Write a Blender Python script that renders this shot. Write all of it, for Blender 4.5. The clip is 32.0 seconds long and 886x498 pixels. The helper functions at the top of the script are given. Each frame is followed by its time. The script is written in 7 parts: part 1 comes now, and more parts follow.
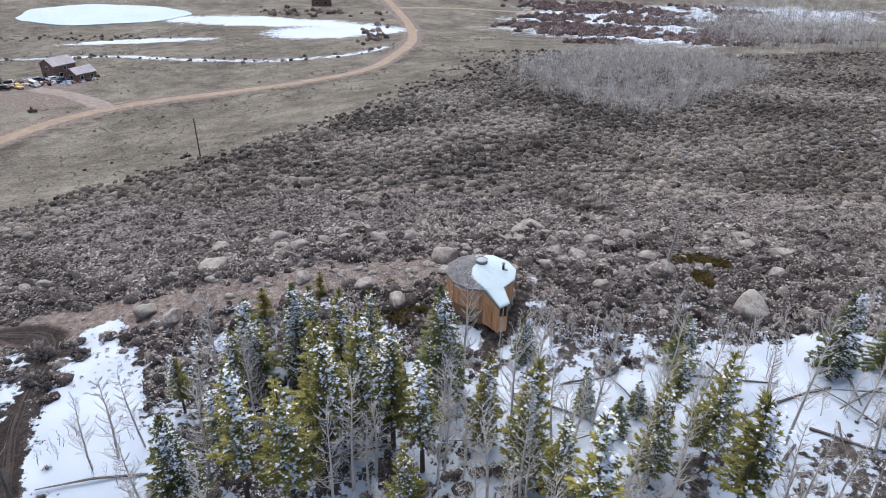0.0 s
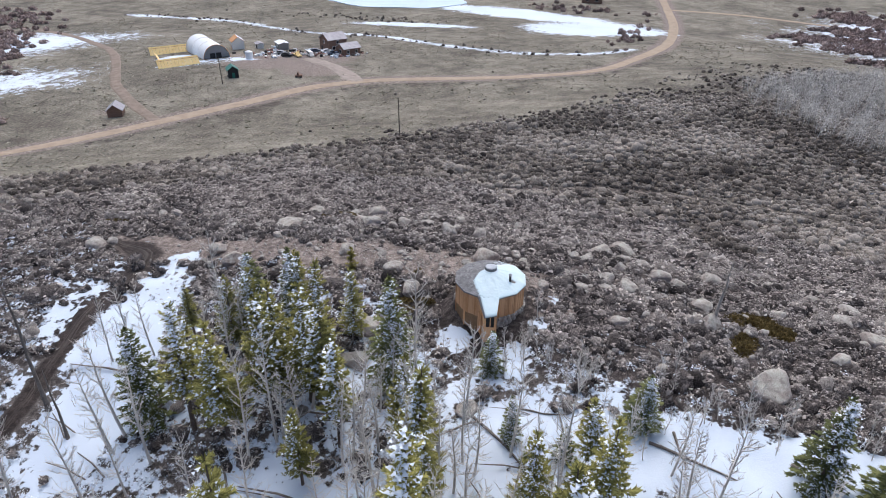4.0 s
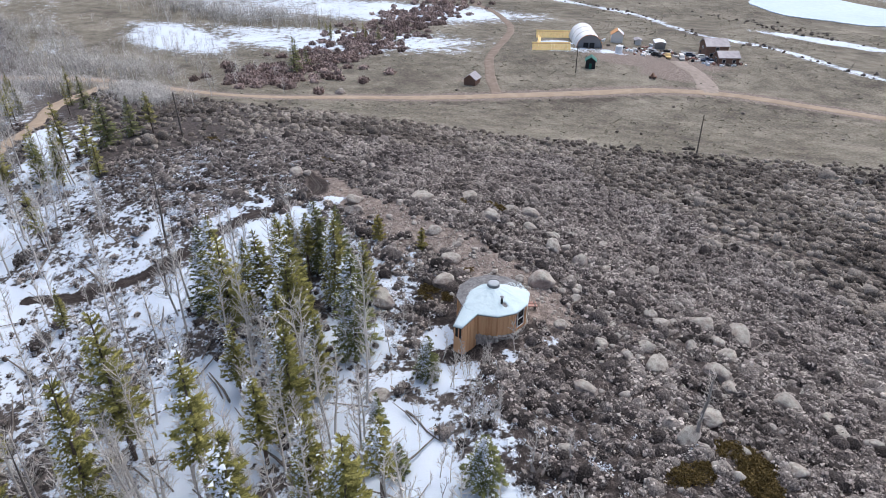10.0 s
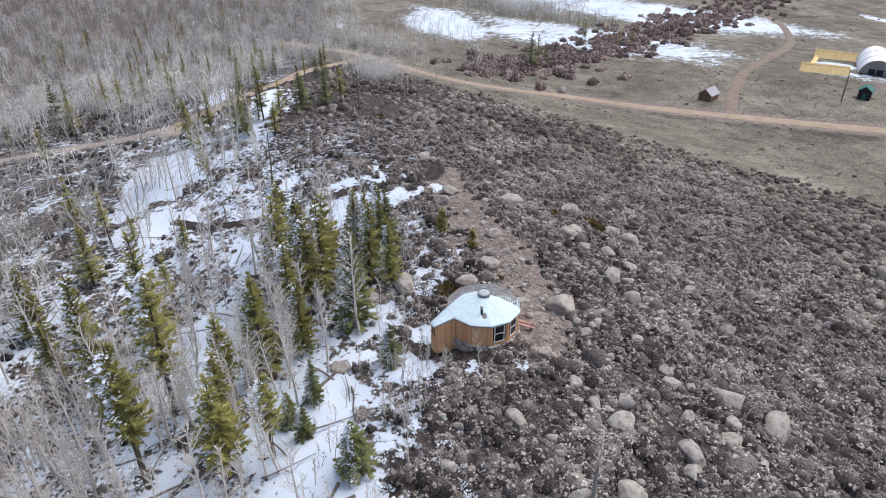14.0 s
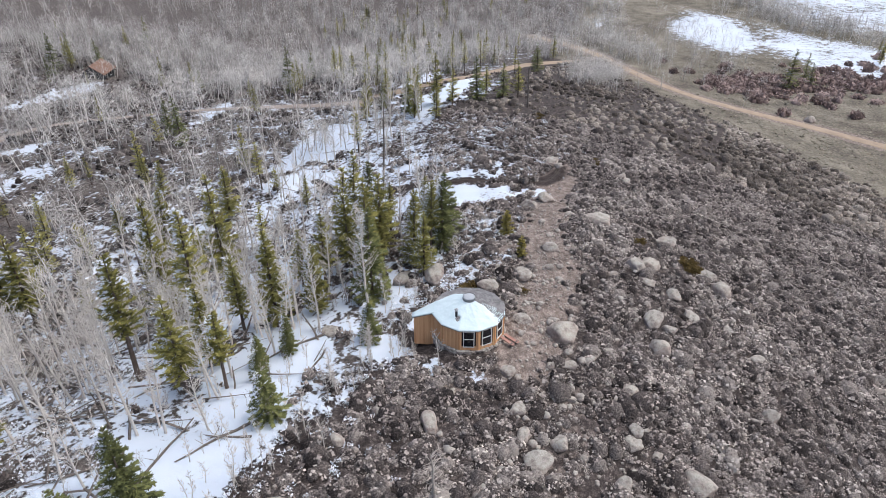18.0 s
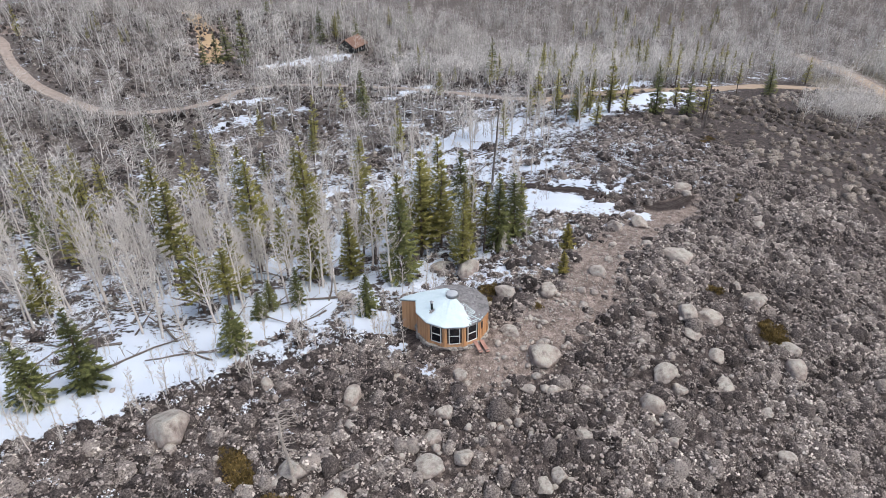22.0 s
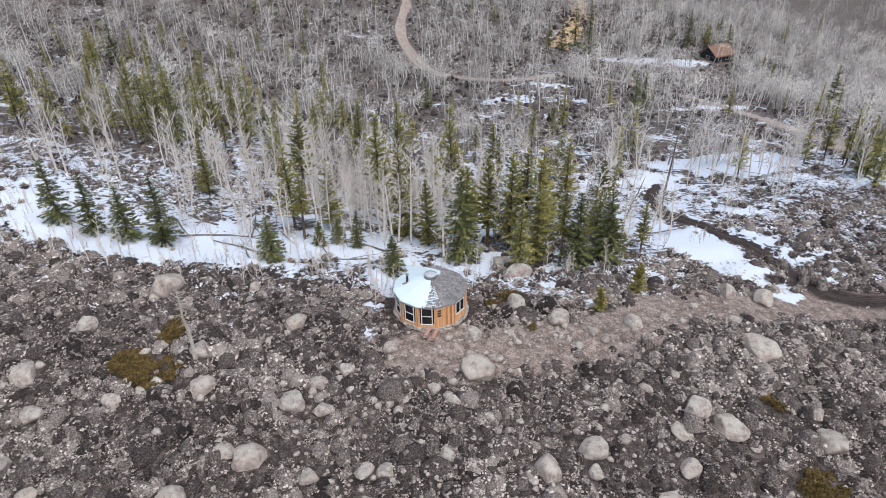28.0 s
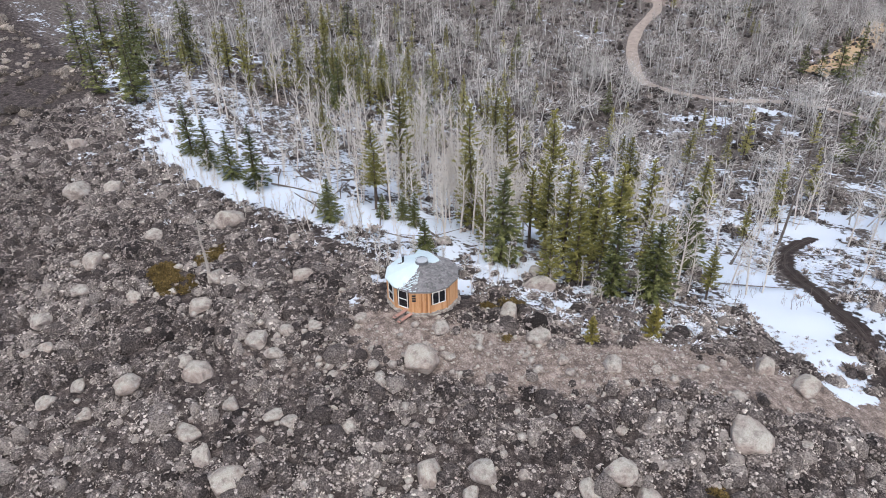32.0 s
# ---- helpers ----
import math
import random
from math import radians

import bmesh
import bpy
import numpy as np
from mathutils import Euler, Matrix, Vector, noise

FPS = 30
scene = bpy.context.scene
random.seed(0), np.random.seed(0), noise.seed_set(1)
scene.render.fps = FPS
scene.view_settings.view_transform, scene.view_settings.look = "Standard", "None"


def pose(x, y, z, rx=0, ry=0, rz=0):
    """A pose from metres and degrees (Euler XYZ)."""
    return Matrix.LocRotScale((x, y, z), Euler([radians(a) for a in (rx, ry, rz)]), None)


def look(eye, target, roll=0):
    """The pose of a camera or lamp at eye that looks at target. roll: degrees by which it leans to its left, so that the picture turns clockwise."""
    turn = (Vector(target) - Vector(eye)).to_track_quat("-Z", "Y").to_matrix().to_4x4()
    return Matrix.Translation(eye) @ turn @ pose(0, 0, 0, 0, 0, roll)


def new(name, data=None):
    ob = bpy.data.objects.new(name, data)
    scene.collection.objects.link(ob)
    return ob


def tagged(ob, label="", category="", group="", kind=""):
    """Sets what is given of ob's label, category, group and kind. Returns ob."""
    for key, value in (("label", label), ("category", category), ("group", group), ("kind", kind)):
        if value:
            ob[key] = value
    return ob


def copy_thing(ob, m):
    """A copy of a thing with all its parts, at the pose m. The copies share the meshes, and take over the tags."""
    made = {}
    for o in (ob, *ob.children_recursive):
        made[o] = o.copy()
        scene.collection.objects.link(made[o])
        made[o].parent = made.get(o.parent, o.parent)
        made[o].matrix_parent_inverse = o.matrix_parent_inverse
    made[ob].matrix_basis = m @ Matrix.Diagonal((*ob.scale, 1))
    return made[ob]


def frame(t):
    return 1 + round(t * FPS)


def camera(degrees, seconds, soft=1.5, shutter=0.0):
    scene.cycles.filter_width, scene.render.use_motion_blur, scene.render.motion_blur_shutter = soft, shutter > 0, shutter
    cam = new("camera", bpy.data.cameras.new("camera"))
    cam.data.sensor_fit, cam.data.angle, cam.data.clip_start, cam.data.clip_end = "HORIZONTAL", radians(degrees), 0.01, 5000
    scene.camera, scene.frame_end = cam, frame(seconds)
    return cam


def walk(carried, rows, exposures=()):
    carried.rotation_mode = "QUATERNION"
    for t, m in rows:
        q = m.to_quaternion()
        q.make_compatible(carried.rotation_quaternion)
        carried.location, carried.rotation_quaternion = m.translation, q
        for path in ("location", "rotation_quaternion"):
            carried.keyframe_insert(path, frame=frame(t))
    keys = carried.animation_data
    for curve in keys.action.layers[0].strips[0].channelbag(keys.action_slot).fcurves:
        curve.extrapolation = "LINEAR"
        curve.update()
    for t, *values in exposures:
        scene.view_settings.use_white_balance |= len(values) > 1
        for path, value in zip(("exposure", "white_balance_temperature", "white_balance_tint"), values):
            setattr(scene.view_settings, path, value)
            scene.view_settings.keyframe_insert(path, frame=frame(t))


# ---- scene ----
cam = camera(68.5, 32.0, soft=0.9)
METRES, EYE, TILT, LEAN, TURN = 170.0, 33.0, 0.0, 0.0, 0.0
ROWS = [
    (0.0, 0.001, -0.0004, 0.00095, 0.43, -29.11, -1.16),
    (0.5, 0.0162, 0.0, 0.00138, 3.5, -29.27, -1.13),
    (1.0, 0.0311, 0.0012, 0.0017, 6.58, -29.4, -1.13),
    (1.5, 0.0466, 0.0033, 0.00213, 9.71, -29.48, -1.08),
    (2.0, 0.0616, 0.006, 0.00236, 12.8, -29.57, -1.02),
    (2.5, 0.0766, 0.0096, 0.00279, 15.88, -29.66, -0.95),
    (3.0, 0.0911, 0.0142, 0.00311, 18.97, -29.73, -0.91),
    (3.5, 0.1058, 0.0195, 0.00364, 22.07, -29.78, -0.82),
    (5.5, 0.1598, 0.0465, 0.0066, 34.47, -30.01, -0.75),
    (6.0, 0.1721, 0.0551, 0.00738, 37.59, -30.11, -0.76),
    (6.5, 0.1842, 0.0645, 0.00787, 40.71, -30.21, -0.72),
    (7.0, 0.1958, 0.0747, 0.00815, 43.83, -30.28, -0.65),
    (7.5, 0.207, 0.0854, 0.00883, 46.96, -30.33, -0.58),
    (8.0, 0.2174, 0.0969, 0.00931, 50.08, -30.39, -0.52),
    (8.5, 0.227, 0.1088, 0.00979, 53.2, -30.48, -0.51),
    (9.0, 0.2362, 0.1216, 0.00997, 56.33, -30.51, -0.4),
    (9.5, 0.2447, 0.1341, 0.01075, 59.43, -30.6, -0.36),
    (10.0, 0.2525, 0.1474, 0.01133, 62.56, -30.69, -0.29),
    (10.5, 0.2597, 0.1612, 0.01194, 65.67, -30.75, -0.25),
    (11.0, 0.2661, 0.1751, 0.01245, 68.79, -30.82, -0.2),
    (11.5, 0.2716, 0.1896, 0.01285, 71.9, -30.87, -0.14),
    (12.0, 0.2766, 0.2044, 0.01326, 75.04, -30.91, -0.09),
    (12.5, 0.2806, 0.2194, 0.01367, 78.21, -30.98, -0.08),
    (13.0, 0.284, 0.2349, 0.01407, 81.39, -31.0, 0.05),
    (13.5, 0.2863, 0.2504, 0.01468, 84.55, -31.02, 0.12),
    (14.0, 0.2878, 0.2661, 0.01509, 87.73, -31.02, 0.18),
    (14.5, 0.2884, 0.2818, 0.01539, 90.91, -31.05, 0.24),
    (16.5, 0.2826, 0.3447, 0.01617, 103.66, -31.1, 0.39),
    (17.0, 0.2792, 0.3599, 0.0167, 106.78, -31.14, 0.47),
    (17.5, 0.2748, 0.3747, 0.01682, 109.9, -31.15, 0.49),
    (18.0, 0.2698, 0.3897, 0.01715, 113.03, -31.17, 0.62),
    (18.5, 0.2638, 0.4045, 0.01707, 116.17, -31.16, 0.73),
    (19.0, 0.2569, 0.4181, 0.0171, 119.32, -31.19, 0.68),
    (19.5, 0.2496, 0.4321, 0.01672, 122.44, -31.14, 0.79),
    (20.0, 0.2411, 0.4452, 0.01634, 125.54, -31.14, 0.85),
    (20.5, 0.2318, 0.4579, 0.01577, 128.72, -31.08, 0.89),
    (21.0, 0.2218, 0.4702, 0.01519, 131.89, -31.03, 0.97),
    (21.5, 0.2111, 0.4819, 0.01431, 135.08, -30.95, 0.98),
    (22.0, 0.1999, 0.4926, 0.01363, 138.24, -30.92, 0.89),
    (22.5, 0.188, 0.5032, 0.01275, 141.41, -30.82, 0.99),
    (23.0, 0.1756, 0.5128, 0.01187, 144.57, -30.77, 0.99),
    (23.5, 0.1627, 0.5219, 0.01109, 147.72, -30.71, 1.01),
    (24.0, 0.1502, 0.5297, 0.01052, 150.69, -30.71, 1.01),
    (24.5, 0.1363, 0.5375, 0.00954, 153.89, -30.62, 1.05),
    (25.0, 0.122, 0.5445, 0.00856, 157.09, -30.54, 1.03),
    (25.5, 0.1071, 0.5504, 0.00783, 160.33, -30.49, 1.07),
    (27.5, 0.0457, 0.5656, 0.00361, 173.26, -30.38, 1.05),
    (28.0, 0.0297, 0.5674, 0.00248, 176.5, -30.32, 1.06),
    (28.5, 0.0137, 0.5682, 0.00125, 179.74, -30.26, 1.06),
    (29.0, -0.0022, 0.5681, -0.00018, 182.97, -30.2, 1.05),
    (29.5, -0.018, 0.5673, -0.00141, 186.15, -30.15, 1.03),
    (30.0, -0.0339, 0.5655, -0.00254, 189.37, -30.1, 1.02),
    (30.5, -0.0495, 0.5627, -0.00338, 192.62, -30.05, 0.98),
    (31.0, -0.0651, 0.5589, -0.00413, 195.88, -29.95, 0.95),
    (31.5, -0.0805, 0.5543, -0.00488, 199.15, -29.81, 0.95),
    (32.0, -0.0955, 0.5488, -0.00542, 202.36, -29.7, 0.94),
]
walk(cam, [(t, pose(0, 0, EYE, TILT, LEAN, TURN) @ pose(METRES * x, METRES * y, METRES * z, 90 + pitch, roll, yaw)) for t, x, y, z, yaw, pitch, roll in ROWS],
     exposures=[(0.0, 0.21, 5950, 10), (9.0, 0.21, 5970, 10), (18.0, 0.25, 6150, 10), (24.0, 0.25, 6230, 10), (28.0, 0.25, 6130, 10), (32.0, 0.25, 6080, 10)])

# ---------------------------------------------------------------- light
world = bpy.data.worlds.new("overcast_sky")
scene.world = world
world.use_nodes = True
wn = world.node_tree
sky = wn.nodes.new("ShaderNodeTexSky")
sky.sky_type = "NISHITA"
sky.sun_disc = False
sky.sun_elevation = radians(62)
sky.sun_rotation = radians(-25)
sky.air_density = 1.0
sky.dust_density = 6.0
sky.ozone_density = 1.0
wn.links.new(sky.outputs[0], wn.nodes["Background"].inputs[0])
wn.nodes["Background"].inputs[1].default_value = 0.15
sun = new("sun", bpy.data.lights.new("sun", "SUN"))
sun.data.energy = 1.1
sun.data.angle = radians(75)
sun.data.color = (1.0, 0.985, 0.96)
sun.matrix_world = look((-22, 45, 95), (0, 0, 0))


# ---------------------------------------------------------------- materials
class Surface:
    """A node material in the making."""

    def __init__(self, name, rough=0.9, metal=0.0):
        self.m = bpy.data.materials.new(name)
        self.m.use_nodes = True
        self.t = self.m.node_tree
        self.b = self.t.nodes["Principled BSDF"]
        self.b.inputs["Roughness"].default_value = rough
        self.b.inputs["Metallic"].default_value = metal
        self.b.inputs["Specular IOR Level"].default_value = 0.25

    def put(self, socket, value):
        if hasattr(value, "is_output"):
            self.t.links.new(value, socket)
        else:
            socket.default_value = value

    def place(self, local=False):
        if local:
            return self.t.nodes.new("ShaderNodeTexCoord").outputs["Object"]
        return self.t.nodes.new("ShaderNodeNewGeometry").outputs["Position"]

    def stretch(self, vec, scale):
        n = self.t.nodes.new("ShaderNodeVectorMath")
        n.operation = "MULTIPLY"
        self.put(n.inputs[0], vec)
        n.inputs[1].default_value = scale
        return n.outputs[0]

    def noise(self, vec, scale, detail=4.0, rough=0.55):
        n = self.t.nodes.new("ShaderNodeTexNoise")
        self.put(n.inputs["Vector"], vec)
        n.inputs["Scale"].default_value = scale
        n.inputs["Detail"].default_value = detail
        n.inputs["Roughness"].default_value = rough
        return n.outputs["Fac"]

    def math(self, op, a, b=0.0):
        n = self.t.nodes.new("ShaderNodeMath")
        n.operation = op
        self.put(n.inputs[0], a)
        self.put(n.inputs[1], b)
        return n.outputs[0]

    def span(self, v, lo, hi):
        n = self.t.nodes.new("ShaderNodeMapRange")
        self.put(n.inputs["Value"], v)
        n.inputs["From Min"].default_value = lo
        n.inputs["From Max"].default_value = hi
        return n.outputs["Result"]

    def ramp(self, fac, stops):
        n = self.t.nodes.new("ShaderNodeValToRGB")
        self.put(n.inputs[0], fac)
        e = n.color_ramp.elements
        while len(e) < len(stops):
            e.new(0.5)
        for k, (p, c) in enumerate(stops):
            e[k].position = p
            e[k].color = (*c, 1)
        return n.outputs[0]

    def mix(self, fac, a, b):
        n = self.t.nodes.new("ShaderNodeMix")
        n.data_type = "RGBA"
        self.put(n.inputs[0], fac)
        self.put(n.inputs[6], (*a, 1) if isinstance(a, tuple) else a)
        self.put(n.inputs[7], (*b, 1) if isinstance(b, tuple) else b)
        return n.outputs[2]

    def attr(self, name):
        n = self.t.nodes.new("ShaderNodeAttribute")
        n.attribute_name = name
        return n.outputs["Fac"]

    def island(self):
        return self.t.nodes.new("ShaderNodeNewGeometry").outputs["Random Per Island"]

    def chance(self):
        return self.t.nodes.new("ShaderNodeObjectInfo").outputs["Random"]

    def up(self):
        n = self.t.nodes.new("ShaderNodeSeparateXYZ")
        self.put(n.inputs[0], self.t.nodes.new("ShaderNodeNewGeometry").outputs["Normal"])
        return n.outputs[2]

    def done(self, colour, bump=None, depth=0.05, strength=0.6):
        self.put(self.b.inputs["Base Color"], (*colour, 1) if isinstance(colour, tuple) else colour)
        if bump is not None:
            n = self.t.nodes.new("ShaderNodeBump")
            n.inputs["Strength"].default_value = strength
            n.inputs["Distance"].default_value = depth
            self.put(n.inputs["Height"], bump)
            self.t.links.new(n.outputs[0], self.b.inputs["Normal"])
        return self.m


def mottled(name, dark, mid, pale, scale, rough=0.9, depth=0.03, local=True, grain=9.0, metal=0.0, stretch=(1, 1, 1), spread=0.0):
    """A surface that varies at two scales; spread: how much one piece differs from the next."""
    s = Surface(name, rough, metal)
    p = s.stretch(s.place(local), stretch)
    a, b = s.noise(p, scale, 5), s.noise(p, scale * grain, 3)
    f = s.math("ADD", s.math("MULTIPLY", a, 0.6), s.math("MULTIPLY", b, 0.4))
    if spread:
        f = s.math("ADD", f, s.math("MULTIPLY", s.math("SUBTRACT", s.island(), 0.5), spread))
        f = s.math("ADD", f, s.math("MULTIPLY", s.math("SUBTRACT", s.chance(), 0.5), spread * 0.6))
    return s.done(s.ramp(f, [(0.28, dark), (0.5, mid), (0.72, pale)]), f, depth)


def plain(name, colour, rough=0.6, metal=0.0):
    return mottled(name, tuple(c * 0.86 for c in colour), colour, tuple(min(1, c * 1.1) for c in colour), 2.5, rough, 0.004, metal=metal)


def ground_material():
    s = Surface("hillside_ground", 0.95)
    p = s.place()
    n1, n2, n3 = s.noise(p, 0.33, 6, 0.6), s.noise(p, 1.7, 5, 0.6), s.noise(p, 9.0, 4, 0.65)
    nb = s.noise(p, 0.045, 4)
    fine = s.math("ADD", s.math("MULTIPLY", n2, 0.5), s.math("MULTIPLY", n3, 0.5))
    # Soil and litter tones are lowered to carry shade in the gaps between plants.
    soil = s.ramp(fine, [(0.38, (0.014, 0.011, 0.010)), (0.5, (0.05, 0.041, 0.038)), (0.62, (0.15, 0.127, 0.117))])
    dirt = s.ramp(fine, [(0.38, (0.085, 0.067, 0.057)), (0.5, (0.20, 0.163, 0.141)), (0.62, (0.39, 0.334, 0.294))])
    grass = s.ramp(s.math("ADD", s.math("MULTIPLY", fine, 0.62), s.math("MULTIPLY", s.math("ADD", s.math("MULTIPLY", nb, 0.5), s.math("MULTIPLY", s.noise(p, 0.17, 5), 0.5)), 0.38)),
                   [(0.42, (0.062, 0.052, 0.042)), (0.5, (0.16, 0.144, 0.112)), (0.57, (0.295, 0.272, 0.218))])
    litter = s.ramp(fine, [(0.38, (0.032, 0.027, 0.024)), (0.5, (0.10, 0.087, 0.079)), (0.62, (0.22, 0.198, 0.182))])
    ragged = s.math("ADD", s.math("MULTIPLY", s.math("SUBTRACT", n2, 0.5), 0.7), s.math("MULTIPLY", s.math("SUBTRACT", n1, 0.5), 0.7))
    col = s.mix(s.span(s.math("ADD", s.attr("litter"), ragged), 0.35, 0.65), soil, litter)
    col = s.mix(s.span(s.math("ADD", s.attr("grass"), ragged), 0.3, 0.7), col, grass)
    col = s.mix(s.span(s.math("ADD", s.attr("dirt"), ragged), 0.35, 0.6), col, dirt)
    mud_and_shade = s.ramp(fine, [(0.36, (0.013, 0.010, 0.009)), (0.5, (0.034, 0.026, 0.023)), (0.66, (0.09, 0.073, 0.064))])
    col = s.mix(s.span(s.math("ADD", s.attr("mud_and_shade"), ragged), 0.36, 0.58), col, mud_and_shade)
    white = s.math("ADD", s.attr("snow"), s.math("ADD", s.math("ADD", s.math("MULTIPLY", s.math("SUBTRACT", n1, 0.5), 1.1), s.math("MULTIPLY", s.math("SUBTRACT", nb, 0.5), 0.7)), s.math("MULTIPLY", s.math("SUBTRACT", n2, 0.5), 1.0)))
    white = s.span(white, 0.47, 0.56)
    col = s.mix(white, col, s.ramp(nb, [(0.3, (0.54, 0.615, 0.705)), (0.7, (0.64, 0.705, 0.785))]))
    s.put(s.b.inputs["Roughness"], s.math("SUBTRACT", 0.95, s.math("MULTIPLY", white, 0.25)))
    return s.done(col, s.math("ADD", s.math("MULTIPLY", fine, s.math("SUBTRACT", 1.0, s.math("MULTIPLY", white, 0.75))), s.math("MULTIPLY", white, 0.6)), 0.25, 0.7)


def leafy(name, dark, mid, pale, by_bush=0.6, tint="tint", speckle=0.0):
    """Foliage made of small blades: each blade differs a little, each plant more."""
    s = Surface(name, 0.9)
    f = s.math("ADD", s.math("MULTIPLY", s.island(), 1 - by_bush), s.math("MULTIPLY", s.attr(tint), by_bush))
    # Speckle paints the bump's hollows dark, like shaded gaps, and its tops pale.
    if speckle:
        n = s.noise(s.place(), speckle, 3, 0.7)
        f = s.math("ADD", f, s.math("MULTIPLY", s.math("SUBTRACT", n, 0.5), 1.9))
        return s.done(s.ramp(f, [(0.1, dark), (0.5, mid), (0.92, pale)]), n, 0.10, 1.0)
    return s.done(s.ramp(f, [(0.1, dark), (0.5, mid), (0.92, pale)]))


def needles(name, dark, mid, pale):
    s = Surface(name, 0.8)
    f = s.math("ADD", s.math("MULTIPLY", s.island(), 0.65), s.math("MULTIPLY", s.chance(), 0.35))
    return s.done(s.ramp(f, [(0.1, dark), (0.5, mid), (0.9, pale)]))


def granite_material():
    s = Surface("granite", 0.9)
    p = s.place(True)
    big, mid, fine = s.noise(p, 1.1, 4), s.noise(p, 4.0, 5), s.noise(p, 26.0, 3)
    f = s.math("ADD", s.math("MULTIPLY", big, 0.45), s.math("ADD", s.math("MULTIPLY", mid, 0.3), s.math("MULTIPLY", fine, 0.25)))
    rock = s.ramp(f, [(0.36, (0.11, 0.092, 0.082)), (0.47, (0.31, 0.266, 0.241)), (0.62, (0.53, 0.475, 0.434))])
    pink = s.mix(s.math("MULTIPLY", s.chance(), 0.3), rock, (0.36, 0.28, 0.235))
    lichen = s.math("MULTIPLY", s.span(s.math("ADD", s.up(), s.math("MULTIPLY", s.math("SUBTRACT", mid, 0.5), 2.0)), 0.25, 0.85), s.span(big, 0.30, 0.52))
    col = s.mix(s.math("MULTIPLY", lichen, 0.6), pink, s.ramp(fine, [(0.35, (0.25, 0.26, 0.22)), (0.65, (0.48, 0.49, 0.43))]))
    streak = s.noise(s.stretch(p, (2.6, 2.6, 0.5)), 1.3, 4, 0.6)
    col = s.mix(s.math("MULTIPLY", s.span(streak, 0.54, 0.68), 0.55), col, (0.13, 0.11, 0.10))
    return s.done(col, f, 0.12, 0.9)


GROUND = ground_material()
GRANITE = granite_material()
SNOW = mottled("snow", (0.66, 0.715, 0.78), (0.73, 0.78, 0.84), (0.80, 0.845, 0.895), 1.5, 0.7, 0.03, local=False)
ROAD = mottled("gravel_road", (0.235, 0.18, 0.13), (0.335, 0.265, 0.195), (0.43, 0.355, 0.265), 0.35, 0.95, 0.05, local=False, grain=14)
MUD = mottled("wet_mud", (0.022, 0.017, 0.015), (0.048, 0.037, 0.032), (0.10, 0.08, 0.07), 0.8, 0.7, 0.08, local=False)
ORANGE_SOIL = mottled("orange_soil", (0.28, 0.20, 0.115), (0.39, 0.285, 0.17), (0.48, 0.37, 0.235), 0.3, 0.95, 0.05, local=False, grain=14)
RUTS = mottled("two_track", (0.20, 0.165, 0.14), (0.30, 0.255, 0.22), (0.40, 0.35, 0.305), 0.6, 0.95, 0.05, local=False)
ICE = mottled("pond_ice", (0.42, 0.53, 0.66), (0.50, 0.61, 0.735), (0.60, 0.70, 0.80), 0.03, 0.45, 0.01, local=False, grain=12)
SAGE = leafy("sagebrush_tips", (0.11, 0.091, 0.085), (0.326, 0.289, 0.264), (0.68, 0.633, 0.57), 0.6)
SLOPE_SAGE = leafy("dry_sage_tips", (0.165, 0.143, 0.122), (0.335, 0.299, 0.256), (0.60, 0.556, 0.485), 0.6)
DRYGRASS = leafy("dry_bunch_grass", (0.15, 0.136, 0.104), (0.24, 0.222, 0.172), (0.33, 0.308, 0.243), 0.5)
# Far bushes' woody hearts: tip colours darkened to paint their inner shade.
SLOPE_SHADED_HEART = leafy("dry_sage_shaded_heart", (0.03, 0.025, 0.021), (0.13, 0.11, 0.094), (0.36, 0.322, 0.278), 0.8, speckle=6.0)
# Woody heart, its colour darkened further for the shade deep inside the bush.
SAGE_SHADED_HEART = leafy("sagebrush_shaded_heart", (0.016, 0.013, 0.012), (0.092, 0.078, 0.073), (0.315, 0.284, 0.256), 0.6, speckle=9.0)
JUNIPER = leafy("juniper_mat", (0.05, 0.037, 0.012), (0.125, 0.09, 0.03), (0.235, 0.17, 0.065), 0.3)
WILLOW = leafy("willow_twigs", (0.17, 0.13, 0.118), (0.285, 0.215, 0.195), (0.43, 0.345, 0.31))
# Twig colours again, darkened as the shaded inside of each willow.
WILLOW_SHADED_HEART = leafy("willow_shaded_heart", (0.095, 0.07, 0.063), (0.20, 0.148, 0.132), (0.33, 0.26, 0.235), 0.9, speckle=3.0)
TRACK = mottled("brown_track", (0.13, 0.10, 0.08), (0.22, 0.175, 0.14), (0.31, 0.255, 0.21), 0.4, 0.95, 0.05, local=False, grain=14)
BRUSHWOOD = leafy("bare_twigs", (0.15, 0.125, 0.11), (0.27, 0.235, 0.21), (0.40, 0.36, 0.325))
SPRUCE = needles("spruce_needles", (0.055, 0.064, 0.024), (0.13, 0.143, 0.05), (0.24, 0.25, 0.095))
PINE = needles("pine_needles", (0.09, 0.088, 0.028), (0.24, 0.226, 0.064), (0.42, 0.39, 0.13))
YOUNGPINE = needles("sapling_needles", (0.13, 0.115, 0.03), (0.28, 0.24, 0.06), (0.43, 0.37, 0.11))
BARK = mottled("conifer_bark", (0.05, 0.038, 0.03), (0.11, 0.085, 0.07), (0.2, 0.165, 0.14), 3, 0.95, 0.02, stretch=(1, 1, 0.3))
ASPEN = mottled("aspen_bark", (0.36, 0.33, 0.295), (0.62, 0.585, 0.54), (0.75, 0.72, 0.675), 1.2, 0.9, 0.01, stretch=(1, 1, 0.6))
